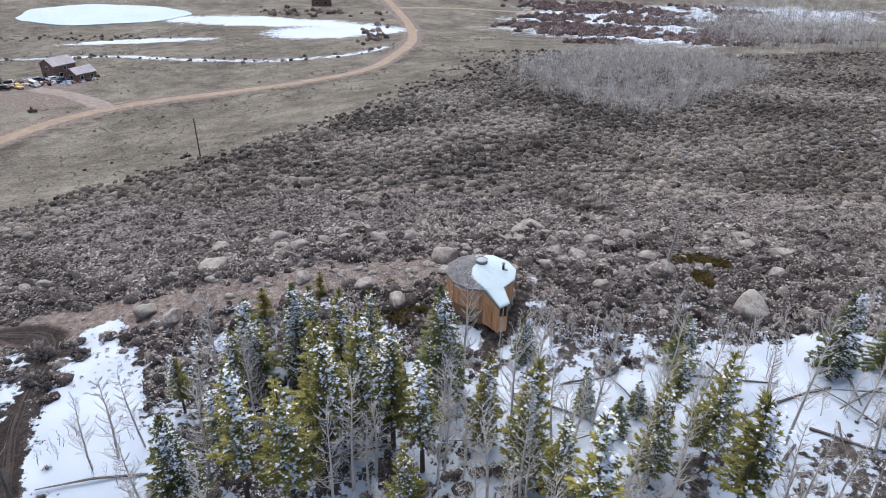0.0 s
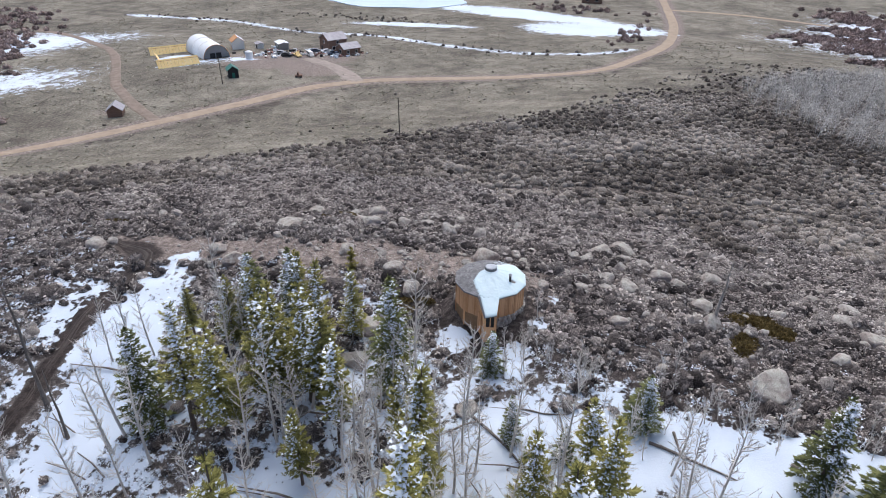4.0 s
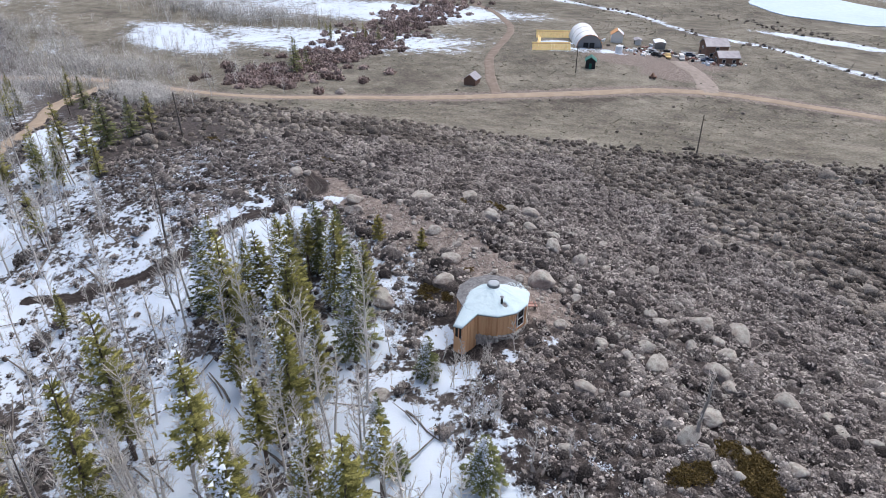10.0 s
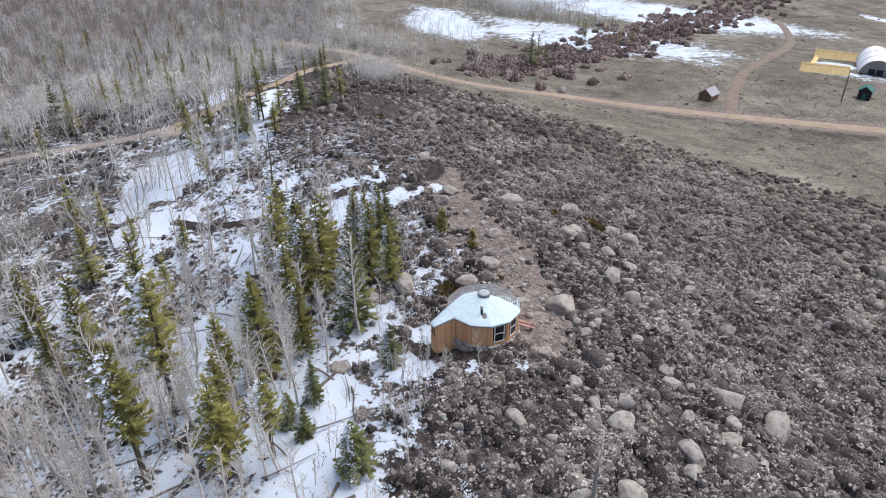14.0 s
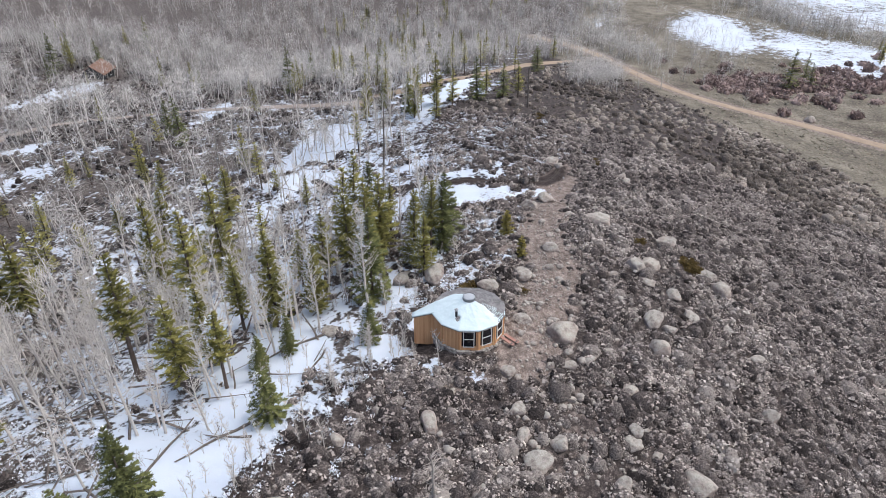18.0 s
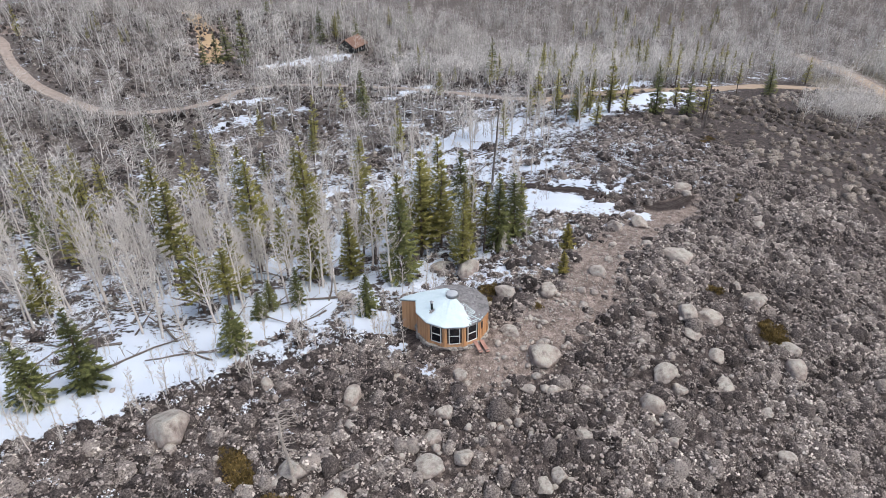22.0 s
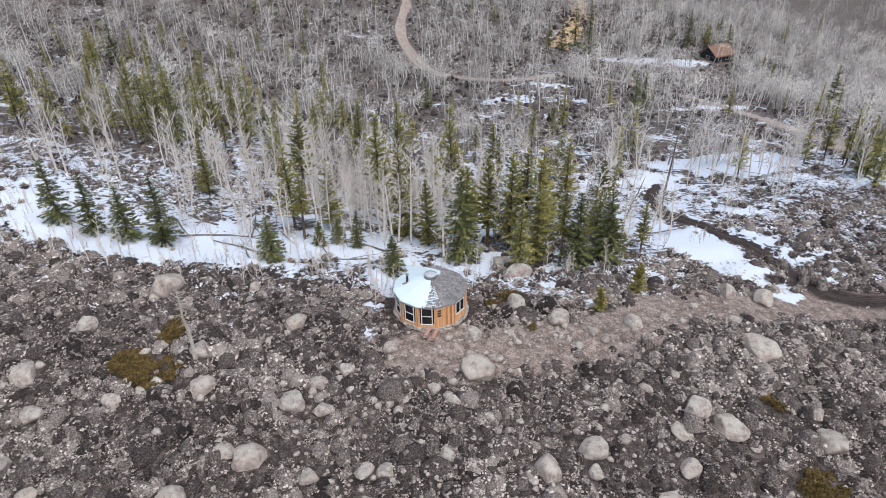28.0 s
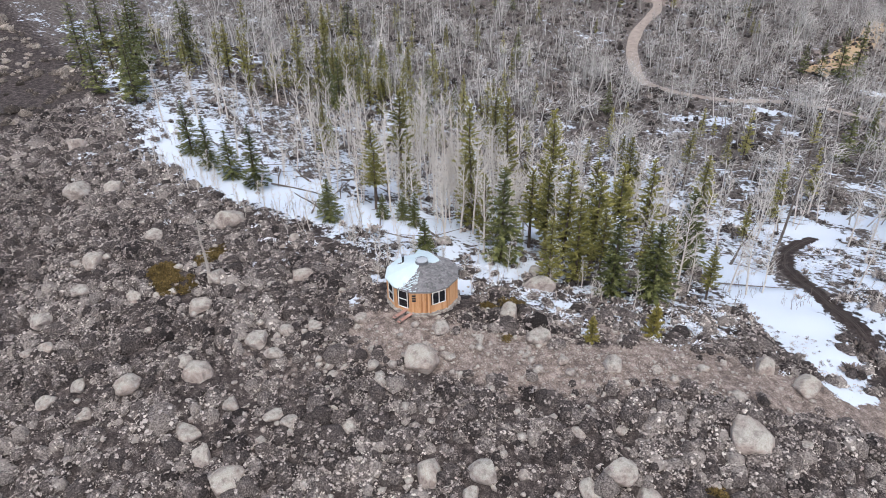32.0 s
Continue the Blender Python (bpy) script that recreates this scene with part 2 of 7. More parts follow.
DEADWOOD = mottled("dead_wood", (0.07, 0.06, 0.052), (0.15, 0.13, 0.115), (0.26, 0.235, 0.21), 2, 0.95, 0.02, stretch=(0.5, 1, 1))
CEDAR = mottled("cedar_boards", (0.34, 0.16, 0.068), (0.54, 0.28, 0.13), (0.67, 0.40, 0.215), 1.3, 0.75, 0.006, stretch=(3, 3, 0.35), spread=0.5)
SHINGLE = mottled("weathered_shingles", (0.13, 0.128, 0.13), (0.205, 0.203, 0.206), (0.29, 0.288, 0.29), 2.2, 0.9, 0.01, spread=0.3)
ROOFSNOW = mottled("wet_roof_snow", (0.50, 0.62, 0.66), (0.57, 0.69, 0.725), (0.65, 0.75, 0.78), 1.1, 0.6, 0.02, local=False)
WHITE = plain("white_paint", (0.75, 0.74, 0.71), 0.5)
STEEL = plain("dull_steel", (0.28, 0.29, 0.31), 0.4, 0.7)
PLANK = mottled("red_stained_plank", (0.22, 0.115, 0.09), (0.36, 0.21, 0.17), (0.48, 0.32, 0.27), 1.5, 0.85, 0.005, stretch=(1, 4, 4))
PLYWOOD = mottled("weathered_plywood", (0.19, 0.115, 0.062), (0.30, 0.19, 0.105), (0.39, 0.26, 0.155), 0.9, 0.85, 0.004, stretch=(1, 1, 0.5))
BLEACHED = mottled("bleached_dead_wood", (0.25, 0.22, 0.19), (0.42, 0.385, 0.345), (0.56, 0.52, 0.475), 2, 0.95, 0.02)
DARK = plain("dark_paint", (0.03, 0.032, 0.035), 0.6)
LOGBROWN = mottled("brown_siding", (0.12, 0.072, 0.052), (0.21, 0.13, 0.097), (0.30, 0.20, 0.155), 0.8, 0.85, 0.01, stretch=(1, 1, 6))
TINROOF = mottled("pale_metal_roof", (0.24, 0.23, 0.25), (0.33, 0.32, 0.345), (0.43, 0.42, 0.45), 0.6, 0.6, 0.004, metal=0.3)
FABRIC = mottled("white_hoop_cover", (0.70, 0.72, 0.74), (0.78, 0.80, 0.81), (0.84, 0.85, 0.86), 0.5, 0.6, 0.01)
YELLOW = mottled("yellow_panels", (0.76, 0.53, 0.20), (0.87, 0.65, 0.29), (0.90, 0.72, 0.38), 0.7, 0.7, 0.01)
GREENTIN = plain("green_metal", (0.03, 0.15, 0.12), 0.5, 0.1)
ORANGE = plain("orange_wood", (0.55, 0.30, 0.14), 0.7)
REDPAINT = plain("red_paint", (0.35, 0.05, 0.04), 0.6)
RUBBER = plain("black_rubber", (0.015, 0.015, 0.016), 0.9)


def glass_material():
    s = Surface("dark_window_glass", 0.08)
    s.b.inputs["Specular IOR Level"].default_value = 0.5
    return s.done((0.012, 0.014, 0.018))


GLASS = glass_material()


# ---------------------------------------------------------------- mesh helpers
def part(name, bm, material, parent, label=""):
    me = bpy.data.meshes.new(name)
    bm.to_mesh(me)
    bm.free()
    for m in material if isinstance(material, (list, tuple)) else [material]:
        me.materials.append(m)
    ob = new(name, me)
    ob.parent = parent
    return tagged(ob, label)


def fast_mesh(name, verts, faces, material, values=None, slots=None):
    """A mesh from arrays: verts (n, 3), faces (m, 3 or 4); values: point attributes."""
    verts, faces = np.asarray(verts, float), np.asarray(faces, int)
    me = bpy.data.meshes.new(name)
    me.vertices.add(len(verts))
    me.vertices.foreach_set("co", verts.ravel())
    me.loops.add(faces.size)
    me.loops.foreach_set("vertex_index", faces.ravel())
    me.polygons.add(len(faces))
    me.polygons.foreach_set("loop_start", np.arange(0, faces.size, faces.shape[1]))
    me.update(calc_edges=True)
    me.validate()
    for m in material if isinstance(material, (list, tuple)) else [material]:
        me.materials.append(m)
    if slots is not None:
        me.polygons.foreach_set("material_index", np.asarray(slots, np.int32))
    for key, v in (values or {}).items():
        me.attributes.new(key, "FLOAT", "POINT").data.foreach_set("value", np.asarray(v, np.float32))
    return me


def empty(name, m, label, category, group="", kind=""):
    ob = new(name)
    ob.empty_display_size = 0.2
    ob.matrix_basis = m
    return tagged(ob, label, category, group, kind)


def box(bm, x0, x1, y0, y1, z0, z1, m=None, bevel=0.0):
    made = bmesh.ops.create_cube(bm, size=1.0)["verts"]
    t = Matrix.Translation(((x0 + x1) / 2, (y0 + y1) / 2, (z0 + z1) / 2)) @ Matrix.Diagonal((x1 - x0, y1 - y0, z1 - z0, 1))
    bmesh.ops.transform(bm, matrix=(m @ t) if m else t, verts=made)
    if bevel:
        edges = list({e for v in made for e in v.link_edges})
        bmesh.ops.bevel(bm, geom=edges, offset=bevel, segments=1, affect="EDGES")
    return bm


def tube(points, radii, sides):
    """Vertices and triangles of a tapered tube along points."""
    points = np.asarray(points, float)
    v, f = [], []
    for k, p in enumerate(points):
        d = points[min(k + 1, len(points) - 1)] - points[max(k - 1, 0)]
        d = d / (np.linalg.norm(d) + 1e-9)
        a = np.cross(d, [0.31, 0.95, 0.02])
        a /= np.linalg.norm(a) + 1e-9
        b = np.cross(d, a)
        for j in range(sides):
            w = 2 * math.pi * j / sides
            v.append(p + radii[k] * (math.cos(w) * a + math.sin(w) * b))
    for k in range(len(points) - 1):
        for j in range(sides):
            q, r = k * sides + j, k * sides + (j + 1) % sides
            f += [(q, r, r + sides), (q, r + sides, q + sides)]
    return np.array(v), np.array(f)


def joined(pieces):
    vs, fs, n = [], [], 0
    for v, f in pieces:
        vs.append(v)
        fs.append(np.asarray(f) + n)
        n += len(v)
    return np.concatenate(vs), np.concatenate(fs)


def strewn(protos, spots):
    """Copies of small meshes: spots are rows x, y, z, turn, size, height, tint; joined in one pair of arrays."""
    vs, fs, ts, n = [], [], [], 0
    spots = np.asarray(spots, float)
    which = np.arange(len(spots)) % len(protos)
    for k, (pv, pf) in enumerate(protos):
        s = spots[which == k]
        if not len(s):
            continue
        c, d = np.cos(s[:, 3])[:, None], np.sin(s[:, 3])[:, None]
        x, y, z = pv[:, 0][None], pv[:, 1][None], pv[:, 2][None]
        v = np.stack([(c * x - d * y) * s[:, 4:5] + s[:, 0:1], (d * x + c * y) * s[:, 4:5] + s[:, 1:2], z * s[:, 5:6] + s[:, 2:3]], -1)
        f = pf[None] + (np.arange(len(s)) * len(pv))[:, None, None] + n
        vs.append(v.reshape(-1, 3))
        fs.append(f.reshape(-1, 3))
        ts.append(np.repeat(s[:, 6], len(pv)))
        n += v.shape[0] * v.shape[1]
    return np.concatenate(vs), np.concatenate(fs), np.concatenate(ts)


def stuff(name, protos, spots, material, label, category, core=0, heart=None):
    """core: how many of each small mesh's first triangles are its woody heart, darkened in colour for the shade inside.
    """
    v, f, t = strewn(protos, spots)
    slots = None
    if core:
        slots, spots = [], np.asarray(spots)
        for k, (pv, pf) in enumerate(protos):
            n = len(range(k, len(spots), len(protos)))
            slots.append(np.tile((np.arange(len(pf)) < core).astype(np.int32), n))
        slots = np.concatenate(slots)
    return tagged(new(name, fast_mesh(name, v, f, [material, heart] if core else material, {"tint": t}, slots)), label, category, kind="stuff")


# ---------------------------------------------------------------- the lie of the land
# Rolling hills as round swells on three nets: near (24 m wide), middle (60 m) and far (190 m).
NEAR = [-4.0, 1.9, -0.2, -3.5, -2.5, -4.3, 3.4, -2.2, -3.0, -1.9, 3.7, -4.3, -1.8, 0.3, 2.3, -1.4, 3.3, 2.9, 3.0, -0.1]
MIDDLE = [3.1, -3.3, 13.0, -9.8, 5.0, 2.6, 3.3, -8.7, 5.7, -1.3, -8.6, -6.9, 1.2, 1.6, 12.2, 8.4, 1.9, 0.6, 1.4, -12.4, -4.7, -5.6, -7.0, 3.3, 5.5, 1.8, 6.2, -0.2, -9.9, -3.9]
FAR = [15.6, 21.7, -14.6, -7.5, -9.0, -25.1, -19.7, -2.0, -0.5, -6.2, 49.6, -11.2, 7.2, 9.0, -10.1, 35.7, -7.3, 20.6, -2.3, -12.8, -5.6, -6.7, 32.7, 6.5, -11.4]
SWELLS = []
for k, a in enumerate(NEAR):
    SWELLS.append((-45 + 25 * (k // 4), (5, 32, 58, 85)[k % 4], 24, a))
for k, a in enumerate(MIDDLE):
    SWELLS.append((-150 + 65 * (k // 6), (-120, -55, 10, 80, 145, 215)[k % 6], 60, a))
for k, a in enumerate(FAR):
    SWELLS.append((-400 + 200 * (k // 5), -400 + 200 * (k % 5), 190, a))
SWELLS += [(-36, 46, 10, -1.5), (-22, 71, 7, -1.2), (-22, 56, 6, 0.35), (5, 52, 30, -0.45), (27, 46, 12, -0.75), (-5, 44, 9, -0.45), (12, 61, 7, -0.35), (-22, 56, 7, 0.5), (-11, 51, 4, 0.35), (2, 57, 4, 0.3)]
POND = (-208, 412, 52, 40, -38.3)


def land(x, y):
    """The ground's height in metres, for numbers or arrays."""
    x, y = np.asarray(x, float), np.asarray(y, float)
    z = np.full(np.broadcast(x, y).shape, -20.0)
    for cx, cy, s, a in SWELLS:
        z = z + a * np.exp(-((x - cx) ** 2 + (y - cy) ** 2) / (2 * s * s))
    near = np.exp(-(((x - 5) / 60) ** 4 + ((y - 45) / 50) ** 4))
    z = z + near * (0.10 * np.sin(x * 0.83 + 1.3 * np.sin(y * 0.51)) + 0.09 * np.sin(y * 1.07 + 1.1 * np.sin(x * 0.63 + 2)) + 0.05 * np.sin(x * 1.9 + y * 1.4))
    d = ((x - POND[0]) / POND[2]) ** 2 + ((y - POND[1]) / POND[3]) ** 2
    w = 1 / (1 + np.exp(np.minimum((d - 1.5) * 4, 60)))
    z = z * (1 - w) + (POND[4] - 0.3) * w
    # the cabin's levelled terrace, and the bank that falls away on the wood's side
    d = ((x - 4) / 4.6) ** 2 + ((y - 52.2) / 3.4) ** 2
    w = 1 / (1 + np.exp(np.minimum((d - 1.1) * 4, 60)))
    z = z * (1 - 0.6 * w) + 0.6 * 0.66 * w
    return z - 1.05 * np.exp(-((x - 3.6) / 5.2) ** 2 - ((y - 45.8) / np.where(y > 45.8, 2.7, 4.2)) ** 2)


def at(x, y, up=0.0):
    return float(land(x, y)) + up


def smooth_line(points, step=2.0):
    """Points along a rounded line through the given ones."""
    p = [np.array(q, float) for q in points]
    p = [2 * p[0] - p[1]] + p + [2 * p[-1] - p[-2]]
    out = []
    for k in range(1, len(p) - 2):
        n = max(2, int(np.linalg.norm(p[k + 1] - p[k]) / step))
        for j in range(n):
            t = j / n
            out.append(0.5 * (2 * p[k] + (p[k + 1] - p[k - 1]) * t + (2 * p[k - 1] - 5 * p[k] + 4 * p[k + 1] - p[k + 2]) * t * t
                              + (3 * p[k] - p[k - 1] - 3 * p[k + 1] + p[k + 2]) * t ** 3))
    out.append(p[-2])
    return np.array(out)


def from_line(x, y, line):
    d = np.full(np.shape(x), 1e9)
    for px, py in line:
        d = np.minimum(d, (x - px) ** 2 + (y - py) ** 2)
    return np.sqrt(d)


MAIN_ROAD = smooth_line([(-238, -14), (-220, 6), (-203, 21), (-176, 38), (-157, 58), (-154, 92), (-146, 115), (-137, 140), (-128, 167), (-119, 196), (-104, 216), (-81, 228), (-53, 236),
                         (-30, 247), (-21, 275), (-16, 325), (-22, 397), (-34, 456), (-50, 520), (-70, 600)])
FARM_TRACK = smooth_line([(-139, 140), (-163, 152), (-184, 165), (-214, 191), (-245, 214), (-276, 229), (-305, 240), (-340, 245)])
YARD_DRIVE = smooth_line([(-110, 210), (-121, 217), (-133, 224), (-146, 229)])
EAST_SPUR = smooth_line([(-34, 456), (10, 462), (70, 452)], 4)
MUD_TRACK = smooth_line([(-41, 47.6), (-36.3, 47.3), (-34.6, 46), (-33.4, 43), (-33.0, 39.5), (-31.9, 36), (-30.6, 33), (-29.3, 30.4), (-28.2, 27.5), (-27.2, 24.5), (-27.2, 21.5), (-27.6, 18), (-30, 13), (-36, 5), (-45, 0), (-52, 2), (-62, 1), (-68.7, -1), (-75, 1.3), (-89, 5.7), (-112, 10.2), (-141, 12), (-168, 20), (-190, 27)], 1.0)
MUD_RUN = MUD_TRACK[(MUD_TRACK[:, 0] > -62) & (MUD_TRACK[:, 1] > 11)]
LOWER_ROAD = MUD_TRACK[MUD_TRACK[:, 0] < -64]
HILL_ROAD = smooth_line([(6, -146), (4, -130), (6, -112), (6, -96), (3, -78), (-1, -63), (-9, -56), (-20, -55), (-33, -64), (-48, -62), (-60, -42), (-64, -24), (-66, -10), (-69, -2)], 1.5)
FOOTPATH = smooth_line([(-37, 48.2), (-31, 49), (-26, 49.6), (-19, 51), (-13.5, 53), (-9, 54.6), (-3, 55.8), (3, 56)], 1.0)
OLD_TERRACE = smooth_line([(-52, 76), (-30, 92), (-12, 104), (8, 116), (40, 122)], 2.0)
CREEK = smooth_line([(-330, 300), (-255, 305), (-190, 285), (-150, 290), (-110, 284), (-70, 280), (-40, 285), (-28, 300)], 3.0)


def wood_edge(x):
    """North of this line sagebrush, south of it the wood."""
    return np.interp(x, [-140, -80, -60, -42, -30, -18, -8, 0, 9, 16, 28, 40, 52, 64, 80, 120], [12, 24, 20, 24, 33, 43.5, 44.5, 44, 46, 44.8, 42.8, 41, 35, 28, 18, 0])


def blob(x, y, cx, cy, rx, ry, turn=0.0):
    c, s = math.cos(turn), math.sin(turn)
    u, v = ((x - cx) * c + (y - cy) * s) / rx, ((y - cy) * c - (x - cx) * s) / ry
    return np.clip(1.6 - np.sqrt(u * u + v * v) * 1.1, 0, 1)


def snow_cover(x, y):
    e = wood_edge(x) - y
    near = np.clip(1 - np.abs(x + 0) / 160, 0, 1)
    wood = np.interp(e, [-6, -1.5, 1, 4, 16, 30, 48, 90, 200], [0, 0.15, 0.46, 0.65, 0.57, 0.52, 0.44, 0.32, 0.26]) * np.where(e > -6, 1, 0)
    s = wood * (0.5 + 0.5 * near) * (1 - 0.10 * blob(x, y, -10, 37, 12, 8, 0.1))
    for cx, cy, rx, ry, turn, a in ((30, 38.0, 18, 5.0, -0.05, 0.95), (45, 31, 10, 5, -0.4, 0.72), (13, 36, 9, 6, 0.2, 0.9), (8, 43.5, 3.5, 2.0, 0, 0.8), (-29, 43, 2.6, 5, 0.35, 1.0),
                                    (-22, 29, 4.5, 9, 0.25, 0.95), (-26.5, 37, 4.3, 8.5, 0.25, 1.0), (-30, 47, 2.2, 1.6, 0, 0.9), (-45, 7, 8, 5, 0, 0.95), (-38, 22, 8, 10, 0.3, 0.57), (-33.5, 36, 3.5, 9, 0.3, 0.60),
                                    (-52, 16, 14, 8, 0, 0.54), (-66, 14, 12, 4, 0.2, 0.8), (0, 25, 13, 7, 0, 0.82), (37, 37, 14, 4.5, -0.3, 0.76), (24, 35, 9, 5, 0, 0.74), (-37, 41, 4, 5, 0, 0.57), (20, 29, 12, 6, 0, 0.62), (9.3, 49.5, 1.6, 1.3, 0, 0.62), (2.6, 45.6, 1.8, 2.0, 0, 0.9),
                                    (8.0, 45.5, 2.0, 1.4, 0, 0.75), (-14.2, 46.0, 1.1, 0.7, 0, 0.9), (-10.2, 49.4, 0.9, 0.6, 0, 0.9), (-18, 43.5, 6, 3, 0.1, 0.53), (-14, 39, 8, 5, 0.1, 0.53), (-8, 45.5, 7, 2, 0.1, 0.50),
                                    (-110, 395, 62, 17, -0.15, 0.95), (-58, 362, 40, 25, 0.35, 0.95), (-150, 330, 38, 8, 0.2, 0.75), (105, 400, 85, 110, 0, 0.60), (200, 470, 130, 40, 0, 0.62),
                                    (-265, 120, 90, 34, 0.75, 0.62), (-330, 190, 90, 40, 0.75, 0.72), (-400, 130, 80, 60, 0.3, 0.6), (-300, 60, 50, 22, 0.2, 0.8), (-178, 200, 22, 7, 0.95, 0.50), (-193, 203, 9, 7, 1.0, 0.9), (-168, 212, 7, 3, 0.6, 0.8), (-160, 228, 8, 5, 0.4, 0.5), (-150, 245, 12, 6, 0, 0.55),
                                    (9.2, 53.0, 1.6, 1.6, 0.0, 0.55), (40, 320, 30, 16, 0, 0.3), (-70, -95, 26, 5, 0.3, 0.7), (-62, -34, 20, 3, 0.4, 0.7), (-31, 9, 3.5, 6, 0.4, 1.0), (-38, 3.2, 6, 3, 0, 1.0), (-46, 2.2, 6, 3, 0, 1.0), (-51.5, 5, 4, 4, 0, 1.0), (-92, 1, 22, 3.2, 0.2, 0.85), (-88, 12.5, 24, 3.2, 0.2, 0.85), (-9, 45.8, 9, 2.2, 0.0, 0.56), (-20, -35, 26, 5, 0, 0.5), (-28, -50, 7, 3, 0, 0.7), (-210, 470, 90, 14, 0, 0.3)):
        s = np.maximum(s, a * blob(x, y, cx, cy, rx, ry, turn))
    s = np.maximum(s, 0.62 * np.clip(1.5 - from_line(x, y, CREEK) / 4.0, 0, 1))
    s = s * np.clip((from_line(x, y, MUD_RUN) - np.where(y < 37, 0.6, 0.3)) / 0.4, 0, 1) * np.clip((from_line(x, y, LOWER_ROAD) - 1.8) / 0.8, 0, 1)
    clear = np.sqrt(((x - 4) / 4.2) ** 2 + ((y - 51.0) / 4.2) ** 2)
    s = np.where(y < 47.5, s, s * np.clip((clear - 0.9) * 6, 0, 1))
    return s


def spaced(lo, hi, fine_lo, fine_hi, fine, mid_lo, mid_hi, mid):
    """Grid lines: fine in the middle, then coarser, then out to the horizon."""
    out = list(np.arange(fine_lo, fine_hi + 0.01, fine))
    for sign, edge, mid_edge, end in ((1, out[-1], mid_hi, hi), (-1, out[0], mid_lo, lo)):
        step, v, got = fine, edge, []
        while sign * v < sign * end:
            step = min(step * 1.06, mid) if sign * v < sign * mid_edge else step * 1.22
            v += sign * step
            got.append(v)
        out = out + got if sign > 0 else got[::-1] + out
    return np.array(out)


def build_ground():
    gx = spaced(-3500, 3500, -46, 52, 0.5, -340, 230, 2.7)
    gy = spaced(-3500, 3500, 14, 82, 0.5, -170, 480, 2.7)
    X, Y = np.meshgrid(gx, gy)
    Z = land(X, Y)
    n, m = X.shape
    i = np.arange(n * m).reshape(n, m)
    faces = np.stack([i[:-1, :-1], i[:-1, 1:], i[1:, 1:], i[1:, :-1]], -1).reshape(-1, 4)
    x, y, z = X.ravel(), Y.ravel(), Z.ravel()
    close = (np.abs(x) < 700) & (np.abs(y) < 800)
    snow, dirt, litter = np.zeros(len(x)), np.zeros(len(x)), np.zeros(len(x))
    xs, ys = x[close], y[close]
    snow[close] = snow_cover(xs, ys)
    d = np.clip(1.35 - from_line(xs, ys, FOOTPATH) / 3.0, 0, 1)
    for cx, cy, rx, ry, turn, a in ((-6, 54.8, 9, 3.4, 0.1, 0.95), (3, 56, 5.5, 3.0, 0, 0.9), (9.5, 52, 2.6, 3.5, 0, 0.55), (-20, 49.5, 8, 3.4, 0, 0.8), (-12, 48, 6, 2.5, 0, 0.6), (12, 60, 12, 5, 0, 0.32),
                                    (-150, 224, 30, 15, 0.95, 0.9), (-132, 215, 14, 9, 0.9, 0.9), (-172, 215, 26, 12, 0.95, 0.45), (-158, 140, 8, 5, 0, 0.5), (8, -142, 14, 6, 0, 0.9), (-45, -112, 8, 10, 0.3, 1.0), (-58, -140, 9, 10, 0, 0.9)):
        d = np.maximum(d, a * blob(xs, ys, cx, cy, rx, ry, turn))
    d = np.maximum(d, 0.42 * np.clip(1.5 - from_line(xs, ys, OLD_TERRACE) / 2.0, 0, 1))
    d = np.maximum(d, 0.8 * np.clip(1.6 - from_line(xs, ys, MAIN_ROAD[::2]) / 5.5, 0, 1))
    d = np.maximum(d, np.where(ys > 46, 0.5, 0.0) * np.clip(1.5 - from_line(xs, ys, MUD_TRACK[::2]) / 2.2, 0, 1))
    dirt[close] = d
    mud_and_shade = np.zeros(len(x))
    d = np.clip(1.3 - from_line(xs, ys, MUD_RUN) / np.where(ys < 37, 1.15, 0.75), 0, 1)
    # Strip beside the road paints the shade of its cut bank into the ground.
    d = np.maximum(d, 0.42 * np.clip(1.7 - from_line(xs, ys, MAIN_ROAD[::2] + np.array([6.0, -6.0])) / 3.5, 0, 1) * (ys > 100) * (ys < 300))
    mud_and_shade[close] = np.maximum(d, 0.75 * blob(xs, ys, -36.5, 47.2, 4.0, 1.8, -0.3))
    litter = np.clip((wood_edge(x) - y) / 6 + 0.2, 0, 1) * np.clip((x + 420) / 40, 0, 1) * np.clip((np.interp(x, [-420, -230, -180, -120], [-20, 10, 40, 60]) - y) / 10, 0, 1)
    grass = np.clip((-20.5 - z) / 4, 0, 1) * np.clip((45 - x + np.maximum(0, y - 240) * 3) / 40, 0, 1) * np.clip(1 - litter, 0, 1) 
    grass = np.maximum(grass, 0.46 * np.clip((y - 80) / 40, 0, 1) * np.clip(1 - litter, 0, 1))
    me = fast_mesh("ground", np.stack([x, y, z], 1), faces, GROUND, {"snow": snow, "mud_and_shade": mud_and_shade, "dirt": dirt, "litter": litter, "grass": np.clip(grass, 0, 1)})
    me.polygons.foreach_set("use_smooth", np.ones(len(me.polygons), bool))
    tagged(new("ground", me), "sagebrush hillside with patches of old snow and bare soil", "ground", kind="structure")


build_ground()


